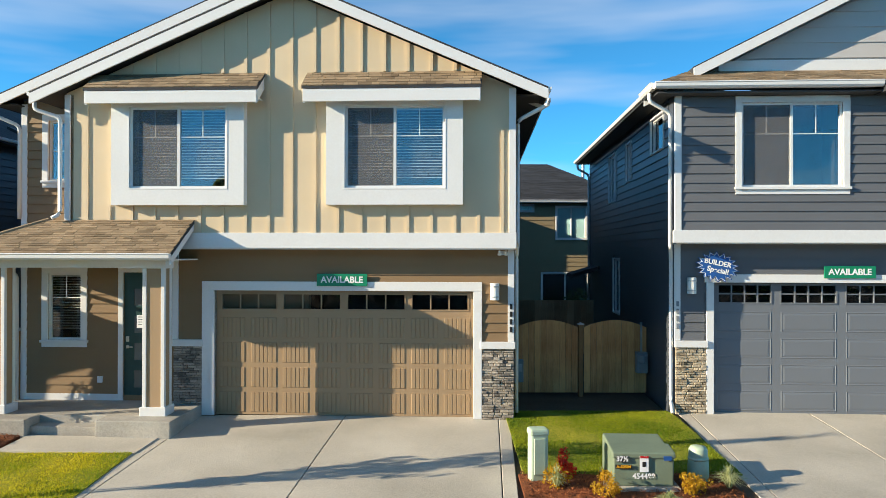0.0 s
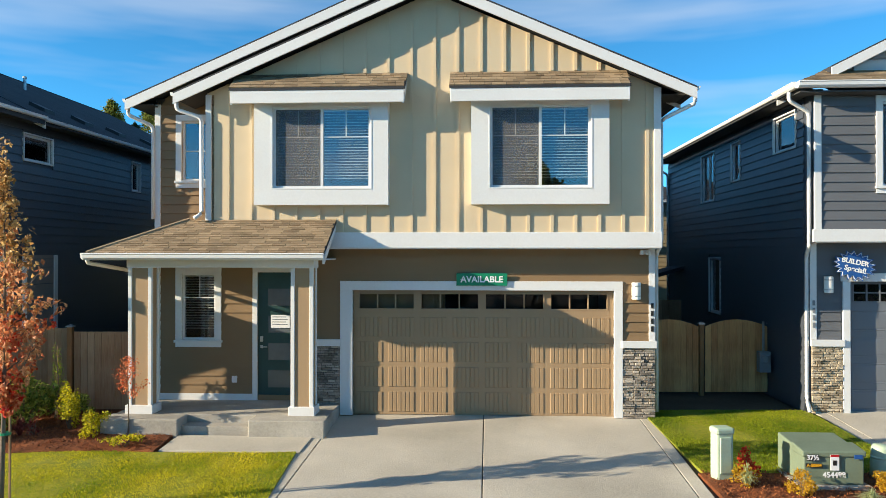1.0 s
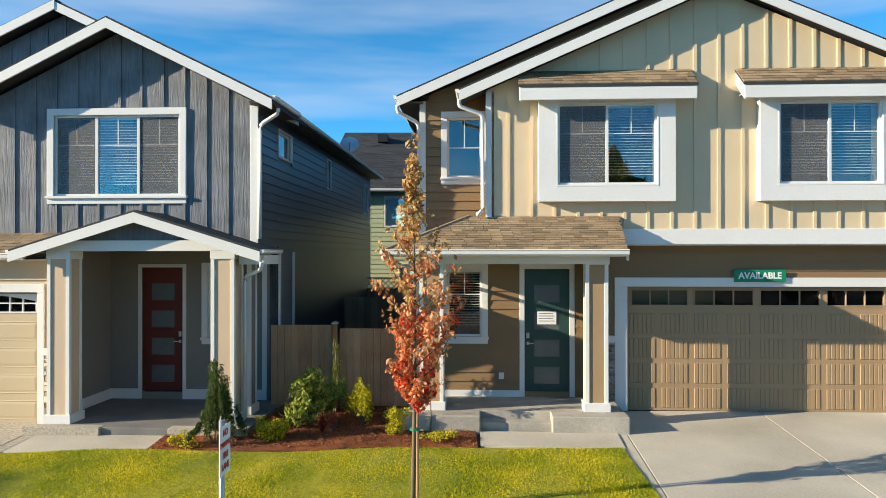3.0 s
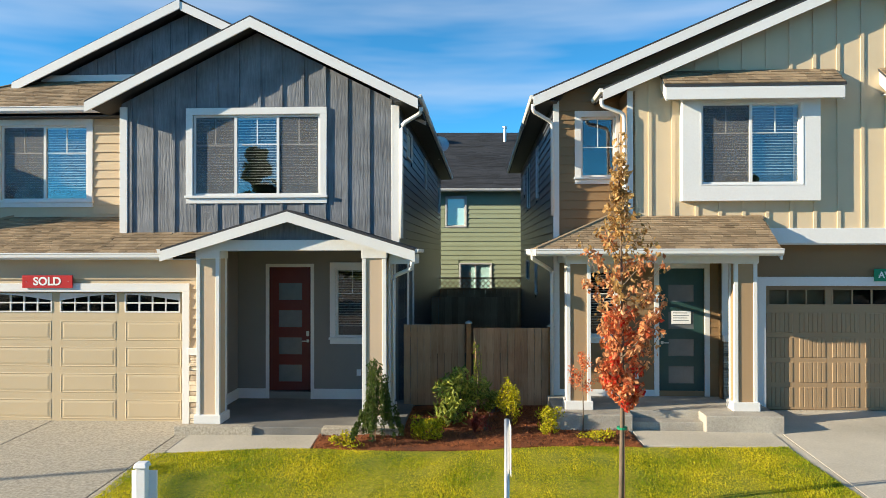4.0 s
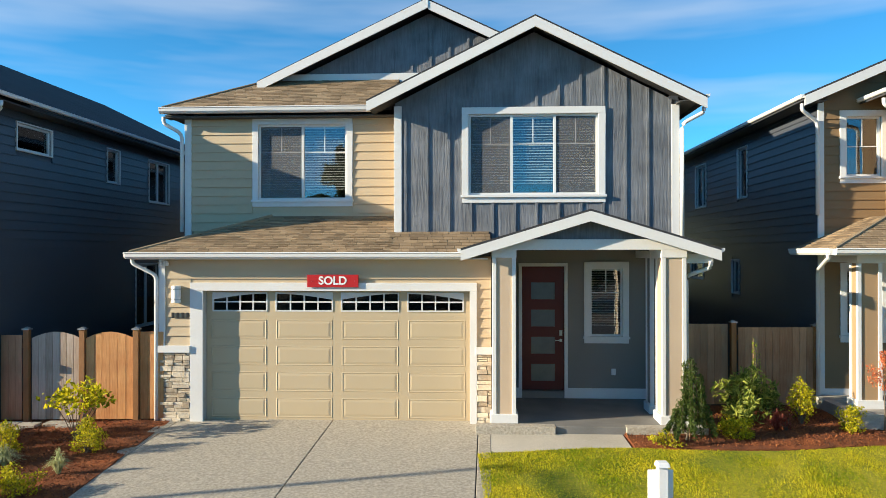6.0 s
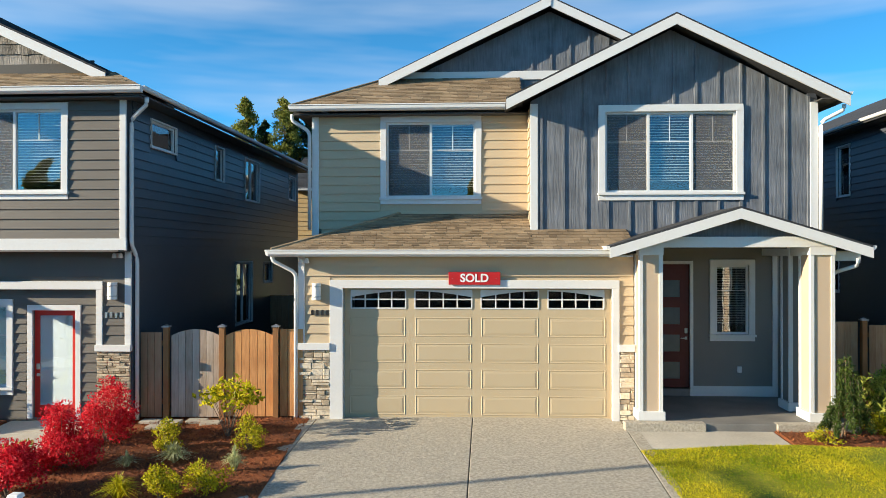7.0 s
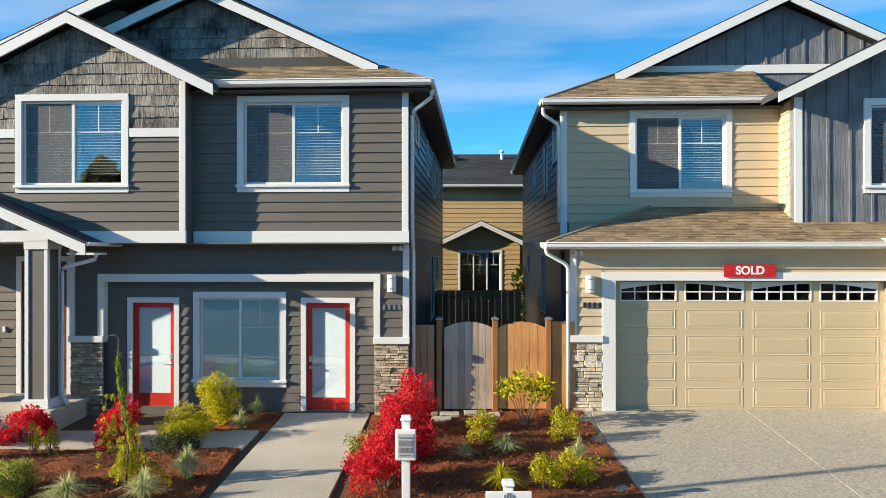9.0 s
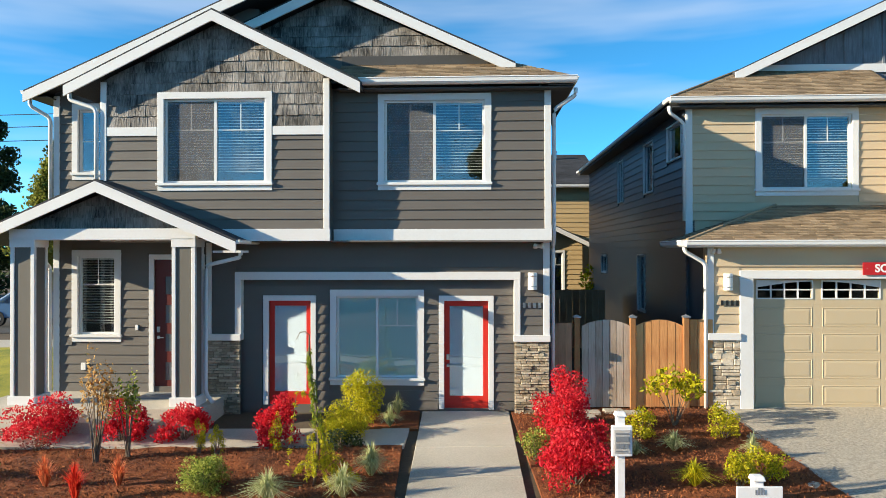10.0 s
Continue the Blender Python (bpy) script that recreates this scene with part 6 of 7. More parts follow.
def weeping(x, y, tall, leaf, label, seed=1, wide=0.6, n=2600, size=0.035, name="weeping_conifer", bend=0.1, puff=0.05):
    """A staked weeping conifer: a leaning leader with hanging branches."""
    r = random.Random(seed)
    t = plant_at(name, x, y, label, "weeping conifer", "weeping conifers")
    lead = [Vector((bend * math.sin(3 * k), 0.05 * math.cos(4 * k), tall * k)) for k in (0, 0.25, 0.5, 0.75, 1.0)]
    part("trunk", Geo().tube(lead, [0.02, 0.016, 0.012, 0.009, 0.004], 6), BARK, t)
    part("stake", Geo().tube([(0.05, 0.03, 0), (0.05, 0.03, tall * 0.93)], 0.009, 6), CEDAR_OLD, t)
    pts, g = [], Geo()
    for i in range(46 if wide > 0.5 else 20):
        k = r.uniform(0.14, 0.95)
        p, a = Vector((bend * math.sin(3 * k), 0, tall * k)), r.uniform(0, 6.28)
        reach = wide / 2 * (1.15 - k) * r.uniform(0.5, 1.2)
        q = p + Vector((reach * math.cos(a), reach * math.sin(a), 0.05))
        e = q + Vector((0.3 * reach * math.cos(a), 0.3 * reach * math.sin(a), -r.uniform(0.4, 0.9) * tall * k))
        e.z = max(e.z, 0.05)
        g.tube([p, q, e], [0.006, 0.005, 0.002], 4)
        pts += [q.lerp(e, s / 7) for s in range(8)]
    pts += [Vector((bend * math.sin(3 * k), 0, tall * k)) for k in np.linspace(0.35, 0.95, 6)]
    part("branchwork", g, BARK, t)
    part("foliage", leaf_cloud([tuple(p) for p in pts], (puff, puff, puff * 1.2), n, size, seed, shape=3.5, hang=0.9), leaf, t)
    return t


def cascade(x, y, tall, label):
    """A weeping conifer with a bare hooked tip, a slim green mantle and yellow skirts trailing on the ground."""
    r = random.Random(73)
    t = plant_at("weeping_conifer", x, y, label, "weeping conifer", "weeping conifers")
    spine = lambda k: Vector((0.06 * math.sin(5 * k), 0.03 * math.cos(4 * k), tall * k))
    hook = [spine(k) for k in np.linspace(0, 1, 9)] + [spine(1) + Vector(d) for d in ((-0.06, 0, 0.05), (-0.13, 0, 0.03), (-0.17, 0, -0.06))]
    part("trunk", Geo().tube(hook, [0.022 * (1 - 0.07 * i) for i in range(12)], 6), BARK, t, smooth=True)
    g, mantle, skirt = Geo(), [], []
    for k in np.linspace(0.42, 0.9, 26):
        w = 0.10 * (1.05 - k)
        mantle += [spine(k) + Vector((r.uniform(-w, w), r.uniform(-w, w), -0.05 * j)) for j in range(3)]
    for i in range(15):
        k, a = r.uniform(0.10, 0.40), r.uniform(0, 6.28)
        if i == 0:
            k, a = 0.60, 3.1
        p, reach = spine(k), (0.24 if i == 0 else 0.50 * (0.62 - k) * r.uniform(0.6, 1.3))
        q = p + Vector((reach * math.cos(a), reach * math.sin(a) * 0.8, 0.03))
        e = Vector((q.x * 1.5, q.y * 1.5, max(0.05, q.z - (0.75 if i == 0 else r.uniform(0.4, 0.9)) * q.z)))
        g.tube([p, q, e], [0.007, 0.005, 0.002], 4)
        skirt += [p.lerp(q, 0.6)] * 2 + [q.lerp(e, j / 6) for j in range(7)]
    for i in range(7):
        a = r.uniform(-1.2, 0.9)
        skirt += [Vector((0.62 * f * math.cos(a), 0.45 * f * math.sin(a), 0.34 * (1 - f) + 0.06)) for f in np.linspace(0.2, 1, 8)]
    part("branchwork", g, BARK, t)
    part("foliage", leaf_cloud([tuple(p) for p in mantle], (0.028, 0.028, 0.06), 800, 0.06, 7, shape=3.4, hang=1.2), LEAF_LIME, t, "blue-green hanging needles")
    part("foliage", leaf_cloud([tuple(p) for p in skirt], (0.035, 0.035, 0.05), 2600, 0.055, 8, shape=3.4, hang=1.0), LEAF_LEMON, t, "yellow-green trailing needles")
    return t


def tree(x, y, tall, crown_w, leaf, n, size, seed, label, name="tree", clear=0.25, trunk=0.05, group="", narrow=False, limbs=26):
    r = random.Random(seed)
    t = plant_at(name, x, y, label, "tree", group)
    lean = [Vector((0.012 * tall * math.sin(2.3 * k + seed), 0.012 * tall * math.sin(1.7 * k), tall * k)) for k in np.linspace(0, 1, 7)]
    lean[0] = Vector((0, 0, -0.1))
    part("trunk", Geo().tube(lean, [trunk * (1 - 0.88 * k) for k in np.linspace(0, 1, 7)], 8), BARK, t, smooth=True)
    g, pts = Geo(), []
    for i in range(limbs):
        k = clear + (0.97 - clear) * ((i + r.random()) / limbs) ** (1.35 if narrow else 1.0)
        p = lean[min(5, int(k * 6))].lerp(lean[min(6, int(k * 6) + 1)], k * 6 - int(k * 6))
        s = (k - clear) / (1 - clear)
        shape = min(1.0, 0.35 + s / 0.22) * (1 - s) ** 0.8 if narrow else (1.02 - s) ** 0.7
        reach, a = crown_w / 2 * max(0.12, shape) * (r.uniform(0.45, 1.1) if narrow else r.uniform(0.7, 1.15)), r.uniform(0, 6.28)
        up = r.uniform(0.35, 0.9) * reach if narrow else r.uniform(-0.15, 0.15) * reach
        e = p + Vector((reach * math.cos(a), reach * math.sin(a), up))
        m = p.lerp(e, 0.5) + Vector((0, 0, 0.06 * reach))
        limb = Geo() if limbs < 20 else g
        limb.tube([p, m, e], [trunk * 0.32 * (1.1 - k), trunk * 0.2 * (1.1 - k), trunk * 0.05], 5)
        if limbs < 20:
            part("branch", limb, BARK, t)
        pts += [p.lerp(e, s) for s in (0.3, 0.5, 0.7, 0.85, 1.0)]
    if g.v:
        part("branchwork", g, BARK, t)
    cl = crown_w * (0.1 if narrow else 0.075)
    part("crown", leaf_cloud([tuple(p) for p in pts], (cl, cl, cl * 1.3), n, size, seed, shape=1.5), leaf, t)
    return t


def young_maple(x, y, tall, seed, label):
    """A slim street maple: a straight leader, steep side branches and hanging leaves, thin towards the top."""
    r = random.Random(seed)
    t = plant_at("maple_tree", x, y, label, "tree")
    spine = lambda k: Vector((0.05 * math.sin(2.6 * k + 0.4) - 0.02, 0.04 * math.sin(2.1 * k), tall * k))
    ks = np.linspace(0, 1, 12)
    part("trunk", Geo().tube([spine(k) if k else Vector((0, 0, -0.1)) for k in ks], [0.036 * (1 - 0.93 * k) for k in ks], 8), BARK, t, smooth=True)
    clumps = {"low": [], "mid": [], "top": []}
    for i in range(46):
        k = 0.29 + 0.66 * ((i + r.random()) / 46) ** 1.1
        s = (k - 0.29) / 0.71
        girth = (0.42 + 0.58 * min(1.0, s / 0.16)) * (1.0 if s < 0.45 else max(0.16, 1 - (s - 0.45) / 0.38))
        reach, a = 0.60 * girth * r.uniform(0.45, 1.08), i * 2.4 + r.uniform(-0.5, 0.5)
        p, out = spine(k - 0.02), Vector((math.cos(a), math.sin(a), 0))
        m = p + out * reach * 0.55 + Vector((0, 0, reach * 0.45))
        e = p + out * reach + Vector((0, 0, reach * r.uniform(0.75, 1.35)))
        part("branch", Geo().tube([p, m, e], [0.011 * (1.1 - s), 0.007 * (1.1 - s) + 0.001, 0.002], 5), BARK, t)
        for c in (p.lerp(m, 0.35), p.lerp(m, 0.7), m, m.lerp(e, 0.3), m.lerp(e, 0.6), e):
            high = c.z / tall + r.uniform(-0.16, 0.16)
            clumps["low" if high < 0.42 else "mid" if high < 0.62 else "top"].append(c)
    for j in range(14):
        clumps["top"].append(spine(0.74 + 0.25 * j / 13) + Vector((r.uniform(-0.06, 0.06), r.uniform(-0.06, 0.06), 0)))
    for key, leaf, n, lab in (("low", LEAF_RUST, 1050, "rust-red leaves"), ("mid", LEAF_MAPLE, 1250, "pinkish tan leaves"), ("top", LEAF_BRONZE, 1000, "bronze leaves")):
        part("crown", leaf_cloud([tuple(c) for c in clumps[key]], (0.085, 0.085, 0.11), n, 0.078, seed + len(key) + n, shape=1.6, hang=0.8), leaf, t, lab)
    part("crown", leaf_cloud([tuple(c) for c in clumps["low"][::5]], (0.09, 0.09, 0.09), 120, 0.08, seed + 9, shape=1.4, hang=0.6), LEAF_FIRE, t, "scarlet leaves")
    return t


maple = young_maple(-8.36, 9.5, 4.85, 3, "young staked maple with red and bronze autumn leaves")
part("stake", Geo().tube([(0.06, 0.1, -0.1), (0.06, 0.1, 1.7)], 0.018, 6), CEDAR_OLD, maple)
part("tie", Geo().lathe(0.03, 0.05, [(0.07, 1.02), (0.07, 1.05)], 10), SIGN_GREEN, maple)

# bed between the porches
tree(-8.2, 12.95, 1.35, 0.75, LEAF_RUST, 620, 0.04, 8, "small bronze-leaved sapling in mulch", "sapling", 0.5, 0.014, "", True, 14)
shrub(-9.7, 14.2, 0.6, 0.5, LEAF_GREEN, "dark green leafy shrub by cedar fence", 700, 0.06, 13)
shrub(-8.05, 12.4, 0.8, 0.2, LEAF_YEL, "low yellow-green groundcover in mulch", 350, 0.05, 14, clumps=12)
shrub(-9.9, 13.0, 0.4, 0.35, LEAF_WINE, "low dark red barberry in mulch", 350, 0.035, 15)
weeping(-11.85, 12.4, 1.4, LEAF_PINE, "dark green weeping conifer beside porch", 16, 0.66, 5200, 0.07, puff=0.05)
shrub(-10.95, 12.7, 0.7, 0.5, LEAF_YEL, "yellow-green spreading shrub in mulch", 900, 0.06, 17)
shrub(-10.4, 13.6, 1.3, 1.1, LEAF_GREEN, "glossy green broad-leaved shrub by fence", 1150, 0.14, 18, shape=3.2, clumps=22, dense=False)
tuft(-10.1, 12.95, 0.5, 0.4, LEAF_WINE, "reddish grass tuft in mulch", 130, 19)
weeping(-10.08, 14.05, 1.5, LEAF_LIME, "slim lime-green weeping conifer tied to stake", 20, 0.34, 900, 0.06, puff=0.035)
shrub(-9.45, 13.4, 0.5, 0.92, LEAF_YEL, "upright yellow-green shrub beside fence", 800, 0.06, 21)
shrub(-8.8, 12.95, 0.55, 0.6, LEAF_YEL, "rounded yellow-green shrub near porch", 800, 0.055, 22)
shrub(-12.25, 12.2, 0.6, 0.25, LEAF_YEL, "low yellow-green groundcover by walk", 350, 0.05, 23)

# bed round the utility boxes
shrub(1.8, 10.75, 0.42, 0.55, LEAF_FIRE, "small scarlet shrub beside utility box", 420, 0.06, 31, clumps=8)
shrub(1.62, 10.45, 0.45, 0.36, LEAF_GOLD, "tan and gold tufted plant in mulch", 300, 0.05, 32)
tuft(1.6, 10.35, 0.45, 0.34, LEAF_TUFT, "pale grass tuft in mulch", 120, 33)
shrub(2.22, 10.1, 0.45, 0.36, LEAF_GOLD, "gold-leaved low shrub before transformer", 500, 0.05, 34)
tuft(3.0, 9.75, 0.5, 0.2, LEAF_TUFT, "pale arching grass tuft", 200, 35)
shrub(3.45, 10.1, 0.5, 0.38, LEAF_GOLD, "gold-leaved low shrub before transformer", 500, 0.05, 36)
tuft(4.02, 10.35, 0.6, 0.36, LEAF_TUFT, "pale arching grass tuft beside drive", 200, 37)

# bed before the cedar gate
REDS = "crimson burning bush in full autumn colour"
shrub(-24.55, 10.0, 1.15, 0.95, LEAF_RED, REDS, 3000, 0.066, 41, clumps=26)
shrub(-24.35, 11.2, 1.05, 1.0, LEAF_RED, REDS, 2800, 0.066, 42, clumps=24)
shrub(-24.3, 12.5, 1.05, 1.15, LEAF_RED, REDS, 2800, 0.066, 43, clumps=24)
shrub(-24.95, 11.0, 0.6, 0.6, LEAF_GREEN, "green shrub with pale leaves beside path", 700, 0.05, 44)
shrub(-22.3, 12.75, 1.15, 1.05, LEAF_YEL, "open leggy shrub with yellow-green leaves", 420, 0.11, 45, clumps=16, legs=0.55)
shrub(-23.1, 12.0, 0.55, 0.55, LEAF_YEL, "bright yellow-green shrub in mulch", 800, 0.055, 46)
shrub(-21.75, 12.0, 0.6, 0.62, LEAF_YEL, "bright yellow-green shrub in mulch", 800, 0.055, 47)
tuft(-22.75, 11.4, 0.7, 0.34, LEAF_TUFT, "pale blue-green grass tuft", 220, 48)
tuft(-23.4, 11.2, 0.5, 0.25, LEAF_TUFT, "pale blue-green grass tuft", 150, 49)
tuft(-22.95, 9.9, 0.75, 0.38, LEAF_YEL, "green grass tuft in mulch", 220, 50)
shrub(-22.35, 9.9, 0.6, 0.55, LEAF_YEL, "yellow-green shrub in mulch", 800, 0.055, 51)
shrub(-21.85, 10.2, 0.7, 0.5, LEAF_YEL, "yellow-green shrub beside drive", 800, 0.055, 52)
tuft(-21.7, 11.0, 0.5, 0.4, LEAF_TUFT, "pale grass tuft beside drive", 160, 53)

# bed beside the path
shrub(-33.0, 12.3, 1.25, 0.8, LEAF_RED, REDS, 2200, 0.07, 61, clumps=22)
shrub(-31.65, 12.2, 0.95, 0.7, LEAF_RED, REDS, 1600, 0.07, 62, clumps=18)
shrub(-30.6, 12.2, 1.0, 0.75, LEAF_RED, REDS, 1700, 0.07, 63, clumps=18)
shrub(-29.0, 12.0, 1.05, 0.85, LEAF_RED, REDS, 1800, 0.07, 64, clumps=18)
shrub(-31.55, 11.1, 0.55, 1.75, LEAF_BRONZE, "thin many-stemmed bronze-leaved sapling in mulch", 420, 0.075, 65, name="sapling", clumps=22, legs=0.42)
shrub(-31.15, 11.3, 0.45, 1.35, LEAF_GREEN, "thin dark green sapling beside bronze one", 300, 0.07, 87, name="sapling", clumps=14, legs=0.5)
shrub(-32.75, 11.7, 0.6, 0.35, LEAF_WINE, "dark twiggy low shrub", 350, 0.035, 66)
for i, (x, y, h) in enumerate(((-31.75, 10.05, 0.42), (-31.1, 9.55, 0.5), (-30.75, 10.05, 0.42))):
    tuft(x, y, 0.42, h, LEAF_FIRE if i % 2 else LEAF_RUST, "upright red-tipped blood grass clump", 190, 67 + i, 0.15)
shrub(-29.55, 9.9, 0.75, 0.5, LEAF_GREEN, "rounded glossy green boxwood", 2600, 0.045, 71, clumps=34)
tuft(-28.6, 9.5, 0.9, 0.42, LEAF_TUFT, "pale arching grass tuft", 260, 72)
cascade(-28.1, 10.05, 2.05, "chartreuse weeping conifer with bare drooping top")
for i, (x, y, h) in enumerate(((-29.85, 11.5, 0.5), (-30.15, 11.55, 0.55), (-28.95, 11.6, 0.6))):
    shrub(x, y, 0.26, h, LEAF_YEL, "small upright golden conifer", 500, 0.035, 74 + i, clumps=9)
shrub(-27.75, 13.2, 0.85, 1.05, LEAF_LEMON, "golden shrub with orange tips under window", 2200, 0.06, 78, clumps=22)
shrub(-28.05, 12.2, 1.1, 0.62, LEAF_LEMON, "golden thread-leaf mop plant", 2600, 0.075, 79, clumps=26, shape=4.0)
shrub(-27.95, 11.6, 0.8, 0.4, LEAF_DARK, "dark green low spreading shrub", 900, 0.05, 80)
tuft(-27.35, 10.4, 0.75, 0.5, LEAF_TUFT, "blue-green fescue tuft beside path", 280, 81)
tuft(-27.15, 13.6, 0.5, 0.42, LEAF_TUFT, "pale grass tuft near red door", 160, 82)
tuft(-27.25, 12.85, 0.6, 0.38, LEAF_TUFT, "pale grass tuft beside path", 180, 83)
tuft(-27.65, 9.6, 0.8, 0.45, LEAF_TUFT, "pale grass tuft in mulch", 240, 84)
tuft(-33.6, 11.6, 0.8, 0.4, LEAF_YEL, "golden grass mound by porch", 240, 85, 0.8)
shrub(-32.9, 10.4, 0.6, 0.5, LEAF_GREEN, "green low shrub at bed edge", 700, 0.05, 86)


# ---- fences and gates ----
def fence_panel(x0, x1, y, z1, material, label, arch=0.0, wide=0.14, seed=1, name="fence", gap=0.006, angle=0.0, category="fence"):
    r = random.Random(seed)
    t = group_at(name, pose(x0, y, ground_z(x0, y), 0, 0, angle), label, category, "cedar fence")
    n = max(1, int(round((x1 - x0) / wide)))
    w, z1 = (x1 - x0) / n, z1 - ground_z(x0, y)
    for i in range(n):
        p, q = i * w + gap / 2, (i + 1) * w - gap / 2
        f = lambda x: z1 + arch * (1 - (2 * x / (x1 - x0) - 1) ** 2) if arch else z1
        d = r.uniform(0, 0.006)
        ring = [(p, 0.06), (q, 0.06), (q, f(q)), (p, f(p))]
        part("board", Geo().prism(ring, -d, 0.018 - d), material, t)
    for z in (0.3, z1 - 0.25):
        part("rail", Geo().box(0, x1 - x0, 0.02, 0.06, z, z + 0.09), CEDAR_OLD, t)
    return t


def fence_post(x, y, z1, label="stained cedar fence post with grey cap"):
    t = group_at("fence_post", pose(x, y, ground_z(x, y)), label, "fence post", "fence posts")
    h = z1 - ground_z(x, y)
    part("post", Geo().box(-0.05, 0.05, -0.05, 0.05, -0.1, h), POSTWOOD, t, "", 0.004)
    g = Geo().box(-0.07, 0.07, -0.07, 0.07, h, h + 0.025)
    k = len(g.v)
    g.v += [(-0.06, -0.06, h + 0.025), (0.06, -0.06, h + 0.025), (0.06, 0.06, h + 0.025), (-0.06, 0.06, h + 0.025), (0, 0, h + 0.06)]
    g.f += [(k, k + 1, k + 4), (k + 1, k + 2, k + 4), (k + 2, k + 3, k + 4), (k + 3, k, k + 4)]
    part("cap", g, GALV, t)


fence_panel(-24.28, -23.88, 13.87, 1.56, CEDAR_OLD, "weathered cedar fence panel beside house", seed=1)
fence_panel(-23.7, -22.78, 13.87, 1.50, CEDAR_GREY, "sun-greyed arched cedar gate leaf", 0.12, seed=2, name="gate", category="gate")
fence_panel(-22.68, -21.78, 13.87, 1.50, CEDAR, "arched cedar gate leaf", 0.12, seed=3, name="gate", category="gate")
fence_panel(-21.66, -21.22, 13.87, 1.62, CEDAR, "bright cedar fence panel beside house", seed=4)
for x in (-23.79, -22.74, -21.73):
    fence_post(x, 13.87, 1.66)
fence_panel(-11.45, -10.22, 14.85, 1.66, CEDAR_OLD, "weathered cedar fence panel in shade", seed=5)
fence_panel(-10.05, -8.55, 14.75, 1.60, CEDAR_OLD, "weathered cedar fence panel in shade", seed=6)
fence_post(-10.14, 14.78, 1.69)
fence_post(-8.5, 14.78, 1.62)
fence_panel(1.62, 2.98, 16.3, 1.55, CEDAR, "arched cedar gate leaf in shade", 0.16, seed=7, name="gate", category="gate")
fence_panel(3.12, 4.5, 16.3, 1.55, CEDAR, "arched cedar gate leaf in shade", 0.16, seed=8, name="gate", category="gate")
for x in (1.52, 3.05, 4.6):
    fence_post(x, 16.34, 1.6)
for x0, x1 in ((-23.9, -21.3), (-11.4, -8.6), (1.6, 4.6)):
    t = fence_panel(x0, x1, 22.5, 1.75, CEDAR_OLD, "dark cedar rear fence panel", seed=int(x1), wide=0.2)


lat = group_at("lattice", pose(-10.9, 27.0, 1.75), "pale wooden lattice panel topping rear fence", "lattice panel")
part("frame", Geo().box(0, 3.4, -0.02, 0.02, 0.0, 0.05), CEDAR_OLD, lat)
part("frame", Geo().box(0, 3.4, -0.02, 0.02, 0.40, 0.45), CEDAR_OLD, lat)
for i in range(17):
    for sgn in (-1, 1):
        x0 = 0.2 * i + (0.0 if sgn > 0 else 0.36)
        part("slat", Geo().prism([(x0, 0.05), (x0 + 0.04, 0.05), (x0 + 0.04 + sgn * 0.35, 0.40), (x0 + sgn * 0.35, 0.40)], 0.004 * sgn, 0.004 * sgn + 0.008), CEDAR_OLD, lat)
fence_panel(-10.9, -7.5, 27.05, 1.75, CEDAR_OLD, "dark cedar rear fence panel", seed=77, wide=0.2)


# ---- signs, boxes and other loose things ----
def flat_sign(h, u, v, z, wide, tall, words, material, label, size):
    t = group_at("sign", h.matrix_world @ pose(u, v, z), label, "sign", "sale signs over garages")
    part("board", Geo().box(-wide / 2, wide / 2, -0.02, 0.0, -tall / 2, tall / 2), material, t, "", 0.004)
    lettering("lettering", words, size, SIGN_WHITE, t, pose(0, -0.023, 0, 90, 0, 0), "bold white capital letters")
    for x in (-1, 1):
        part("screw", Geo().lathe(x * wide * 0.42, -0.021, [(0.008, -0.004), (0.008, 0.004)], 8), METAL, t)
    return t


flat_sign(A, -3.275, -0.07, 2.62, 0.97, 0.235, "AVAILABLE", SIGN_GREEN, "green sign with white letters over garage", 0.165)
flat_sign(B, -2.67, -0.07, 2.65, 0.96, 0.235, "SOLD", SIGN_RED, "red sign with white letters over garage", 0.21)
flat_sign(R, 3.37, -0.07, 2.80, 0.97, 0.235, "AVAILABLE", SIGN_GREEN, "green sign with white letters over garage", 0.165)
star = group_at("starburst_sign", R.matrix_world @ pose(0.84, -0.12, 2.9, 0, 12, 0), "blue starburst sign with white rim and letters", "sign")
for rr, m, v, nm in ((1.0, SIGN_BLUE, 0.0, "rim"), (0.93, SIGN_WHITE, -0.006, "edge"), (0.87, SIGN_BLUE, -0.012, "board")):
    ring = []
    for i in range(36):
        a = 2 * math.pi * i / 36
        k = rr if i % 2 == 0 else rr * (0.70 + 0.05 * (i % 3))
        ring.append((0.43 * k * math.cos(a), 0.30 * k * math.sin(a)))
    part(nm, Geo().prism(ring, v - 0.012, v), m, star)
lettering("lettering", "BUILDER", 0.135, SIGN_WHITE, star, pose(-0.01, -0.028, 0.07, 90, 0, 0), "white capitals")
lettering("lettering", "Special!", 0.14, SIGN_WHITE, star, pose(0.02, -0.028, -0.07, 90, 0, 0), "white lettering")

tr = group_at("transformer", pose(2.82, 10.35, ground_z(2.8, 10.4), 0, 0, -2), "green steel pad-mounted transformer with labels on mulch", "transformer")
part("pad", Geo().box(-0.5, 0.5, -0.08, 0.98, -0.1, 0.05), CONCRETE, tr, "", 0.01)
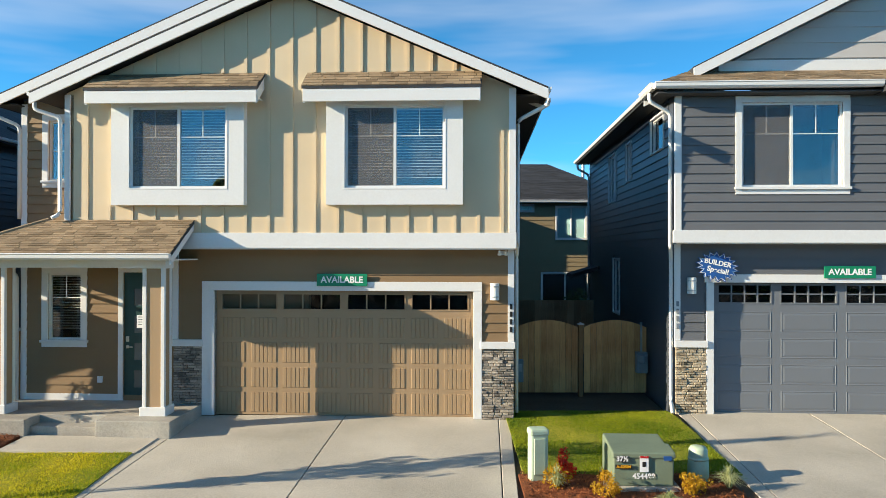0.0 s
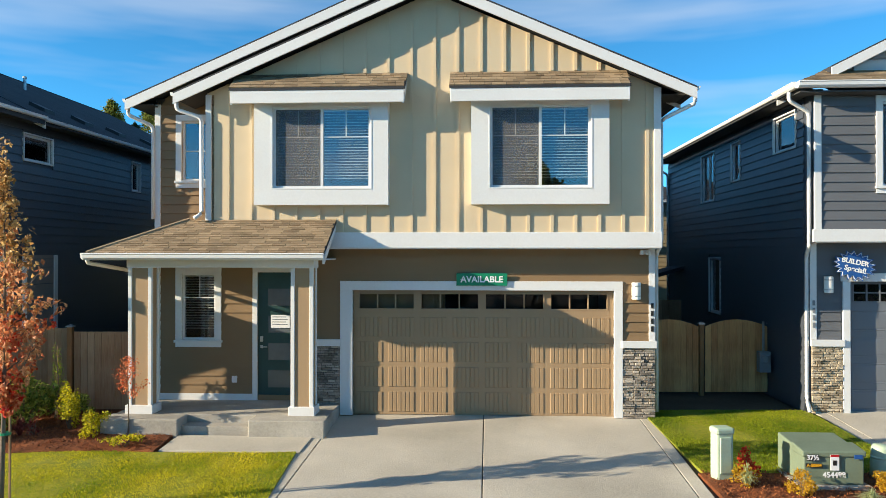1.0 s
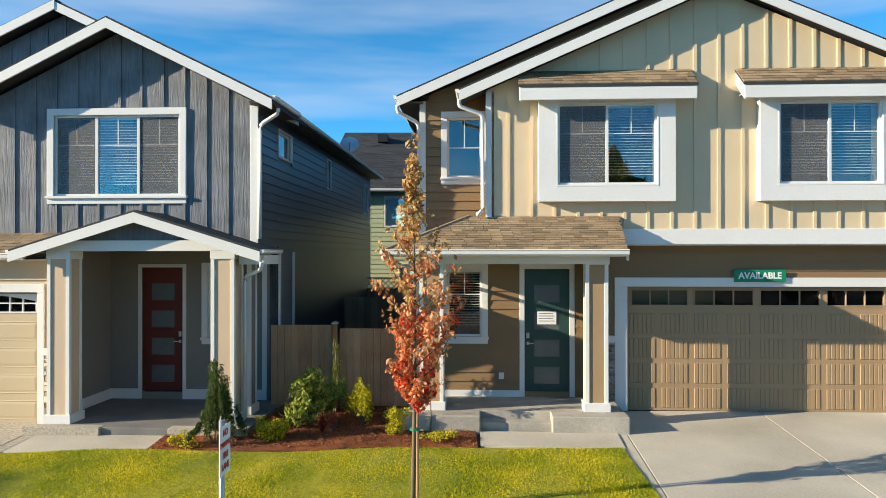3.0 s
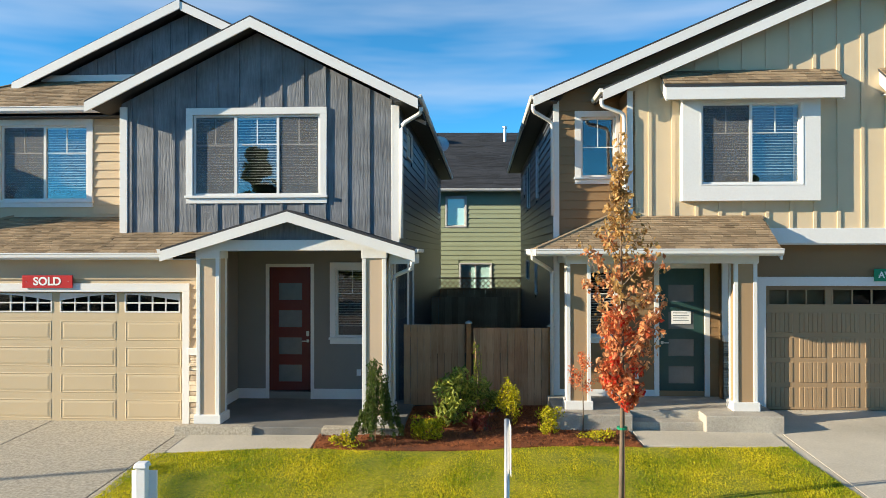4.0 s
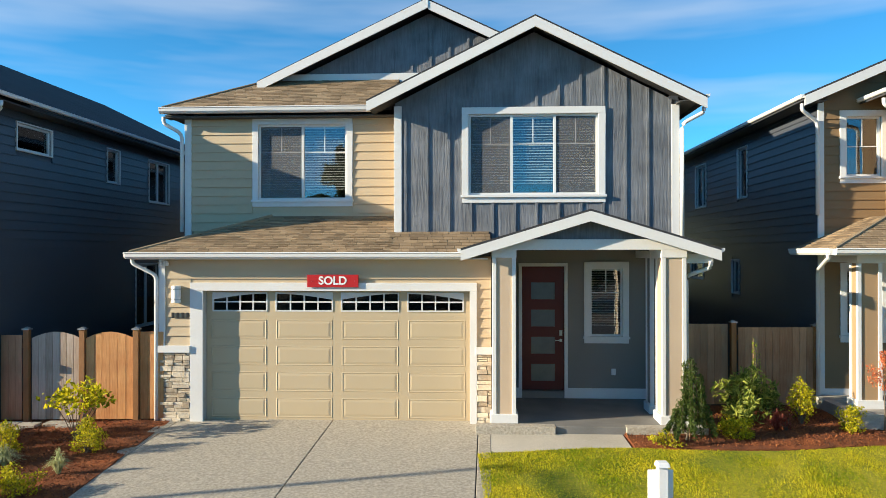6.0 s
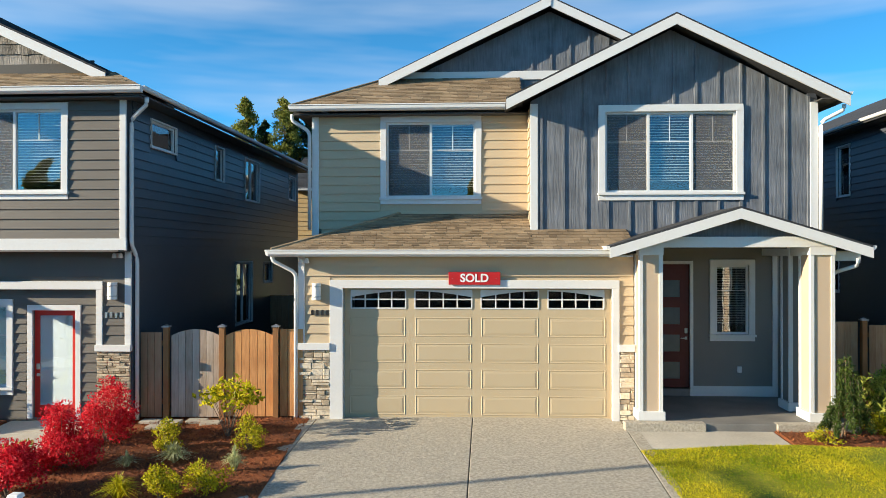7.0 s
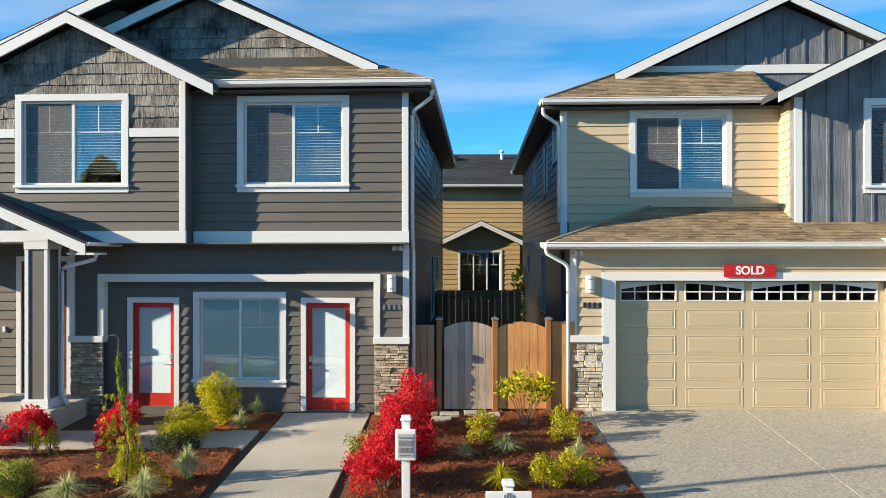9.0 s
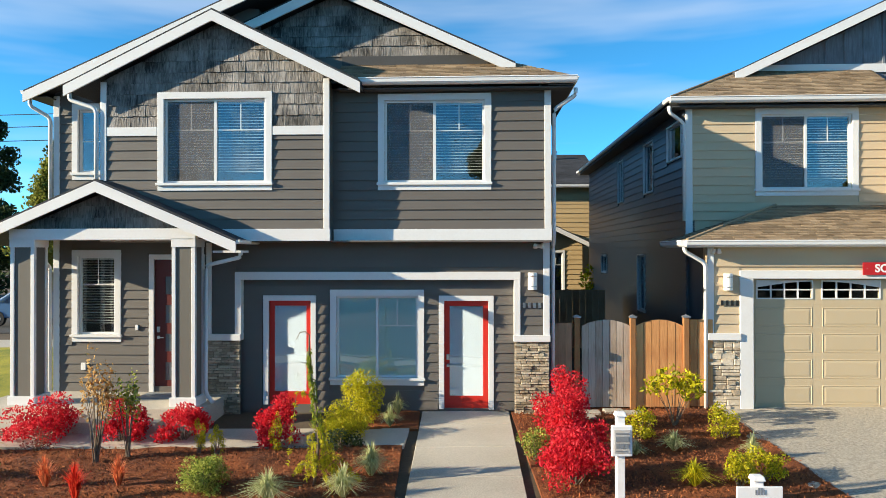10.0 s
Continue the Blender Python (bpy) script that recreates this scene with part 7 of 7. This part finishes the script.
part("cabinet", Geo().hexa([(-0.42, 0, 0.05), (0.42, 0, 0.05), (0.42, 0, 0.50), (-0.42, 0, 0.50), (-0.42, 0.88, 0.05), (0.42, 0.88, 0.05), (0.42, 0.88, 0.58), (-0.42, 0.88, 0.58)]), UTIL, tr, "", 0.02)
part("lid", Geo().hexa([(-0.44, -0.02, 0.44), (0.44, -0.02, 0.44), (0.44, -0.02, 0.525), (-0.44, -0.02, 0.525), (-0.44, 0.35, 0.44), (0.44, 0.35, 0.44), (0.44, 0.35, 0.57), (-0.44, 0.35, 0.57)]), UTIL, tr, "", 0.02)
part("plate", Geo().box(-0.38, -0.22, -0.026, -0.02, 0.39, 0.48), BLACK, tr)
lettering("lettering", "37½", 0.095, SIGN_WHITE, tr, pose(-0.30, -0.03, 0.435, 90, 0, 0), "white figures")
part("number_label", Geo().box(-0.40, -0.17, -0.026, -0.02, 0.30, 0.355), BLACK, tr)
lettering("lettering", "A-50504", 0.058, SIGN_YELLOW, tr, pose(-0.285, -0.03, 0.327, 90, 0, 0), "yellow figures")
part("warning_label", Geo().box(-0.06, 0.06, -0.026, -0.02, 0.26, 0.48), SIGN_WHITE, tr, "white warning label with red head")
part("warning_head", Geo().box(-0.06, 0.06, -0.029, -0.026, 0.45, 0.48), SIGN_RED, tr)
part("warning_mark", Geo().box(-0.025, 0.025, -0.029, -0.026, 0.33, 0.40), BLACK, tr)
part("blue_label", Geo().box(0.27, 0.38, -0.026, -0.02, 0.42, 0.48), SIGN_BLUE, tr)
lettering("lettering", "454488", 0.105, SIGN_WHITE, tr, pose(0.0, -0.008, 0.19, 90, 0, 0), "white figures")


def pedestal(x, y, tall, r, square, label):
    t = group_at("utility_pedestal", pose(x, y, ground_z(x, y), 0, 0, 8 if square else 0), label, "utility pedestal", "utility pedestals")
    if square:
        part("body", Geo().box(-0.13, 0.13, -0.11, 0.11, -0.05, tall), PEDESTAL, t, "", 0.035)
        part("hood", Geo().box(-0.14, 0.14, -0.12, 0.12, tall - 0.07, tall + 0.03), PEDESTAL, t, "", 0.03)
        part("cover", Geo().box(-0.085, 0.085, -0.125, -0.10, 0.12, tall - 0.1), PEDESTAL, t, "", 0.01)
    else:
        part("body", Geo().lathe(0, 0, [(r * 1.12, -0.05), (r * 1.1, 0.2), (r, tall - 0.1), (r * 0.98, tall - 0.05), (r * 0.8, tall - 0.01), (r * 0.3, tall)], 20), PEDESTAL, t, smooth=True)
        part("rim", Geo().lathe(0, 0, [(r * 1.06, tall - 0.2), (r * 1.08, tall - 0.18), (r * 1.06, tall - 0.16)], 20), PEDESTAL, t, smooth=True)


pedestal(1.38, 10.7, 0.74, 0, True, "pale green square utility pedestal in mulch")
pedestal(3.72, 10.75, 0.50, 0.135, False, "pale green round-topped utility pedestal in mulch")


def post_sign(x, y, top, label):
    t = group_at("post_sign", pose(x, y, ground_z(x, y)), label, "post sign", "sign posts in front beds")
    h = top - ground_z(x, y)
    part("post", Geo().box(-0.05, 0.05, -0.05, 0.05, -0.1, h), SIGN_WHITE, t, "", 0.006)
    part("cap", Geo().hexa([(-0.07, -0.07, h), (0.07, -0.07, h), (0.07, 0.07, h), (-0.07, 0.07, h), (-0.055, -0.055, h + 0.05), (0.055, -0.055, h + 0.05), (0.055, 0.055, h + 0.05), (-0.055, 0.055, h + 0.05)]), SIGN_WHITE, t, "", 0.008)
    return t, h


t, h = post_sign(-24.19, 8.95, 0.90, "white post with framed info box in front bed")
part("box", Geo().box(-0.125, 0.125, -0.11, -0.05, h - 0.47, h - 0.10), SIGN_WHITE, t, "pale framed leaflet box", 0.012)
part("leaflet", Geo().box(-0.095, 0.095, -0.116, -0.108, h - 0.43, h - 0.15), PALE, t)
for x0, x1, z0, z1 in ((-0.075, 0.075, 0.20, 0.185), (-0.08, 0.08, 0.29, 0.225), (-0.075, -0.03, 0.37, 0.31), (-0.02, 0.02, 0.37, 0.31), (0.03, 0.075, 0.37, 0.31), (-0.075, 0.06, 0.41, 0.395)):
    part("print_bar", Geo().box(x0, x1, -0.121, -0.116, h - z0, h - z1), METERGREY, t)
t, h = post_sign(-23.06, 7.7, 0.50, "white post with white lot sign in mulch bed")
part("board", Geo().box(-0.24, 0.24, -0.075, -0.05, h - 0.40, h - 0.05), SIGN_WHITE, t, "white board with small grey emblem", 0.006)
g = Geo()
for x in (-0.05, -0.02, 0.01, 0.04):
    g.box(x, x + 0.014, -0.08, -0.075, h - 0.13, h - 0.08 + (0.02 if abs(x + 0.005) < 0.03 else 0))
part("emblem", g, METERGREY, t)
part("print_bar", Geo().box(-0.17, 0.17, -0.08, -0.075, h - 0.20, h - 0.165), METERGREY, t)
t, h = post_sign(-13.72, 7.5, 0.93, "white post with white lot sign on lawn")
part("board", Geo().box(-0.13, 0.13, 0.05, 0.075, h - 0.45, h - 0.05), SIGN_WHITE, t, "", 0.006)

np_m = pose(-10.02, 6.93, ground_z(-10, 6.93), 0, 0, 88)
t = group_at("parking_sign", np_m, "white fire lane sign on galvanised post", "street sign")
part("post", Geo().tube([(0, 0.03, -0.2), (0, 0.03, 1.90)], 0.026, 10), GALV, t, smooth=True)
part("plate", Geo().box(-0.15, 0.15, -0.004, 0.0, 1.40, 1.86), SIGN_WHITE, t, "white plate with dark border", 0.002)
for i, word in enumerate(("NO", "PARKING", "FIRE", "LANE")):
    lettering("lettering", word, 0.085 if len(word) < 6 else 0.066, SIGN_RED, t, pose(0, -0.007, 1.79 - i * 0.105, 90, 0, 0))

for h, u, v, z in ((R, -0.25, 1.6, 0.75), (A, 0.12, 1.2, 0.7)):
    t = group_at("electric_meter", h.matrix_world @ pose(u, v, z), "grey electric meter box with conduit on side wall", "electric meter", "electric meters")
    part("box", Geo().box(-0.12, 0.12, -0.1, 0.1, -0.2, 0.25), METERGREY, t, "", 0.01)
    part("dial", Geo().lathe(0, -0.1, [(0.08, 0.02), (0.09, 0.05), (0.08, 0.18)], 14), METERGREY, t)
    part("conduit", Geo().tube([(0, 0.02, 0.2), (0, 0.02, 0.9)], 0.025, 8), GALV, t)

for i, (x, y) in enumerate(((-23.6, 13.6), (-23.15, 13.68), (-22.85, 13.55), (-24.0, 13.65), (-23.75, 13.3))):
    z = ground_z(x, y)
    tagged(part("paving_stone", Geo().box(x - 0.18, x + 0.18, y - 0.13, y + 0.13, z, z + 0.06), CONCRETE, None, "", 0.012), "loose grey paving stone on mulch", "paving stone", "loose paving stones")

# ---- left end: side street, lawn, car and trees ----
sheet("lawn", rng_xs(-60, -36.2, 2.0) + rng_xs(-36, -34.2, 0.6), [13.0, 16.0, 20.0, 24.0], TURF, 0.015, "mown lawn beside the end house", "lawn", 0.02)
sheet("pavement", rng_xs(-90, -34.5, 3.0), [24.0, 26.0], CONCRETE, 0.03, "pale pavement of side street", "pavement")
sheet("road", rng_xs(-110, -30.0, 4.0), [28.5, 36.0], ASPHALT, 0.02, "asphalt side street beyond end house", "road")
car = group_at("car", pose(-43.3, 31.5, ground_z(-40, 30) + 0.02), "blue saloon car parked on side street", "car")
body = [(-2.2, 0.35), (2.2, 0.35), (2.25, 0.75), (1.6, 0.92), (0.9, 1.42), (-0.8, 1.46), (-1.6, 0.98), (-2.22, 0.9)]
part("body", Geo().prism(body, -0.88, 0.88), CARPAINT, car, "", 0.06)
part("window", Geo().prism([(-1.35, 0.98), (1.2, 0.96), (0.8, 1.36), (-0.75, 1.39)], -0.895, -0.87), GLASS_DARK, car)
for x in (-1.4, 1.4):
    for y in (-0.82, 0.82):
        g = Geo().lathe(0, 0, [(0.2, -0.1), (0.33, -0.1), (0.33, 0.1), (0.2, 0.1)], 18)
        wv = [(x + a, y + c, 0.33 + b) for a, b, c in g.v]
        g.v = wv
        wheel = part("wheel", g, RUBBER, car)
        g = Geo().lathe(0, 0, [(0.05, -0.105), (0.2, -0.108), (0.2, 0.108), (0.05, 0.105)], 14)
        g.v = [(x + a, y + c, 0.33 + b) for a, b, c in g.v]
        part("rim", g, GALV, wheel)
tree(-54.6, 46.0, 12.6, 7.0, LEAF_DARK, 15000, 0.26, 91, "tall dark conifer beyond side street", "conifer", 0.05, 0.25, "far trees")
tree(-51.4, 50.0, 13.2, 5.5, LEAF_DARK, 11000, 0.26, 92, "tall dark conifer beyond side street", "conifer", 0.05, 0.25, "far trees")
tree(-47.6, 40.0, 8.2, 5.0, LEAF_WILLOW, 9000, 0.22, 93, "yellow-green willow beyond side street", "willow_tree", 0.1, 0.2, "far trees", True, 40)
for i, (x, y, tall, w) in enumerate(((-60, 52, 11, 8), (-66, 50, 13, 7), (-49.5, 52, 9, 6))):
    tree(x, y, tall, w, LEAF_DARK, 5000, 0.4, 94 + i, "dark tree in far row", "conifer", 0.05, 0.25, "far trees")
for i, (x, y, tall, w, lf) in enumerate(((-42.0, 87, 21.8, 6.0, LEAF_WILLOW), (-37.3, 87, 21.7, 6.0, LEAF_WILLOW), (-36.2, 88, 21.0, 5.4, LEAF_DARK), (-34.2, 88, 20.3, 5.6, LEAF_DARK), (-40.2, 89, 19.4, 4.4, LEAF_DARK))):
    tree(x, y, tall, w, lf, 9000, 0.27, 101 + i, "distant tree rising behind rooftops", "tree", 0.5, 0.25, "far trees", limbs=70)
lane = group_at("shrub", pose(-20.6, 27.5, -0.15), "tall leafy shrub at rear porch", "shrub")
part("foliage", leaf_cloud([(0, 0, 0.8), (0.1, 0, 1.5), (-0.1, 0.1, 2.0)], (0.4, 0.4, 0.6), 900, 0.13, 110), LEAF_YEL, lane)
yew = group_at("shrub", pose(5.2, 29.5, -0.15), "dark rounded evergreen behind side yard", "shrub")
part("foliage", leaf_cloud([(0, 0, 0.8), (0.2, 0, 1.3)], (0.6, 0.5, 0.7), 900, 0.12, 111), LEAF_DARK, yew)

# unseen tall lamp, added and placed so its thin shadow crosses drive and lawn
lamp = group_at("street_lamp", pose(-41.0, 5.2, ground_z(-41, 5.2)), "unseen grey steel lamp added for its thin shadow", "street lamp")
part("pole", Geo().tube([(0, 0, -0.2), (0, 0, 4.0), (0, 0, 8.4)], [0.09, 0.07, 0.05], 10), GALV, lamp, smooth=True)
part("arm", Geo().tube([(0, 0, 8.3), (0, -0.6, 8.5), (0, -1.6, 8.5)], 0.035, 8), GALV, lamp, smooth=True)
part("head", Geo().box(-0.12, 0.12, -2.1, -1.5, 8.42, 8.54), GALV, lamp, "", 0.03)
# row of trees over the road, seen in the panes, extended to cut sky fill
for i in range(19):
    tree(-86 + 6.6 * i, -20 - 3 * (i % 3), 5.8 + 1.5 * ((i * 7) % 4), 7.5, LEAF_WILLOW if i % 3 else LEAF_DARK, 7500, 0.4, 120 + i, "tree across the street", "tree", 0.12, 0.25, "trees across the street")

# dish at the eave of the beige house
dish = group_at("satellite_dish", pose(-10.78, 21.9, 5.93, 0, 0, -25), "pale grey satellite dish mounted at roof eave", "satellite dish")
part("mast", Geo().tube([(0, 0, -0.05), (0, 0, 0.22), (0.05, -0.04, 0.34)], 0.022, 8), GALV, dish, smooth=True)
g = Geo().lathe(0, 0, [(0.02, 0.0), (0.12, 0.012), (0.2, 0.04), (0.26, 0.075), (0.27, 0.075), (0.2, 0.03), (0.1, 0.0), (0.02, -0.012)], 24)
bowl = part("bowl", g, GALV, dish, "shallow grey bowl", smooth=True)
bowl.matrix_local = pose(0.06, -0.05, 0.36, 68, 0, 30)
arm = part("arm", Geo().tube([(0, -0.24, 0.03), (0, -0.2, 0.2), (0, -0.06, 0.32)], 0.012, 6), GALV, dish)
arm.matrix_local = pose(0.06, -0.05, 0.36, 68, 0, 30)

# overhead cables beyond the side street
for i, z in enumerate((11.6, 10.9, 10.1)):
    pts = [(-100 + 9.0 * k, 45.0 + i * 0.3, z + 1.2 - 0.9 * math.sin(math.pi * k / 6) - 0.22 * k) for k in range(7)]
    tagged(part("overhead_cable", Geo().tube(pts, 0.025, 5), BLACK), "thin black overhead cable above side street", "cable", "overhead cables")
for x in (-100.0, -46.0):
    t = group_at("utility_pole", pose(x, 45.3, -0.1), "weathered wooden pole carrying cables", "utility pole", "utility poles")
    part("pole", Geo().tube([(0, 0, -0.3), (0, 0, 13.2)], [0.16, 0.11], 10), BARK, t)
    part("crossarm", Geo().box(-0.06, 0.06, -0.9, 0.9, 12.2, 12.35), BARK, t)

# unseen trees added at the street's far end, blocking horizon glow below the sun
for i in range(9):
    tree(-98 - 4 * (i % 2), -52 + 7.2 * i, 10.5 + 1.5 * ((i * 5) % 3), 8.5, LEAF_DARK if i % 3 else LEAF_WILLOW, 3000, 0.75, 160 + i, "unseen tree added to block horizon glow", "tree", 0.1, 0.25, "trees at the end of the street")
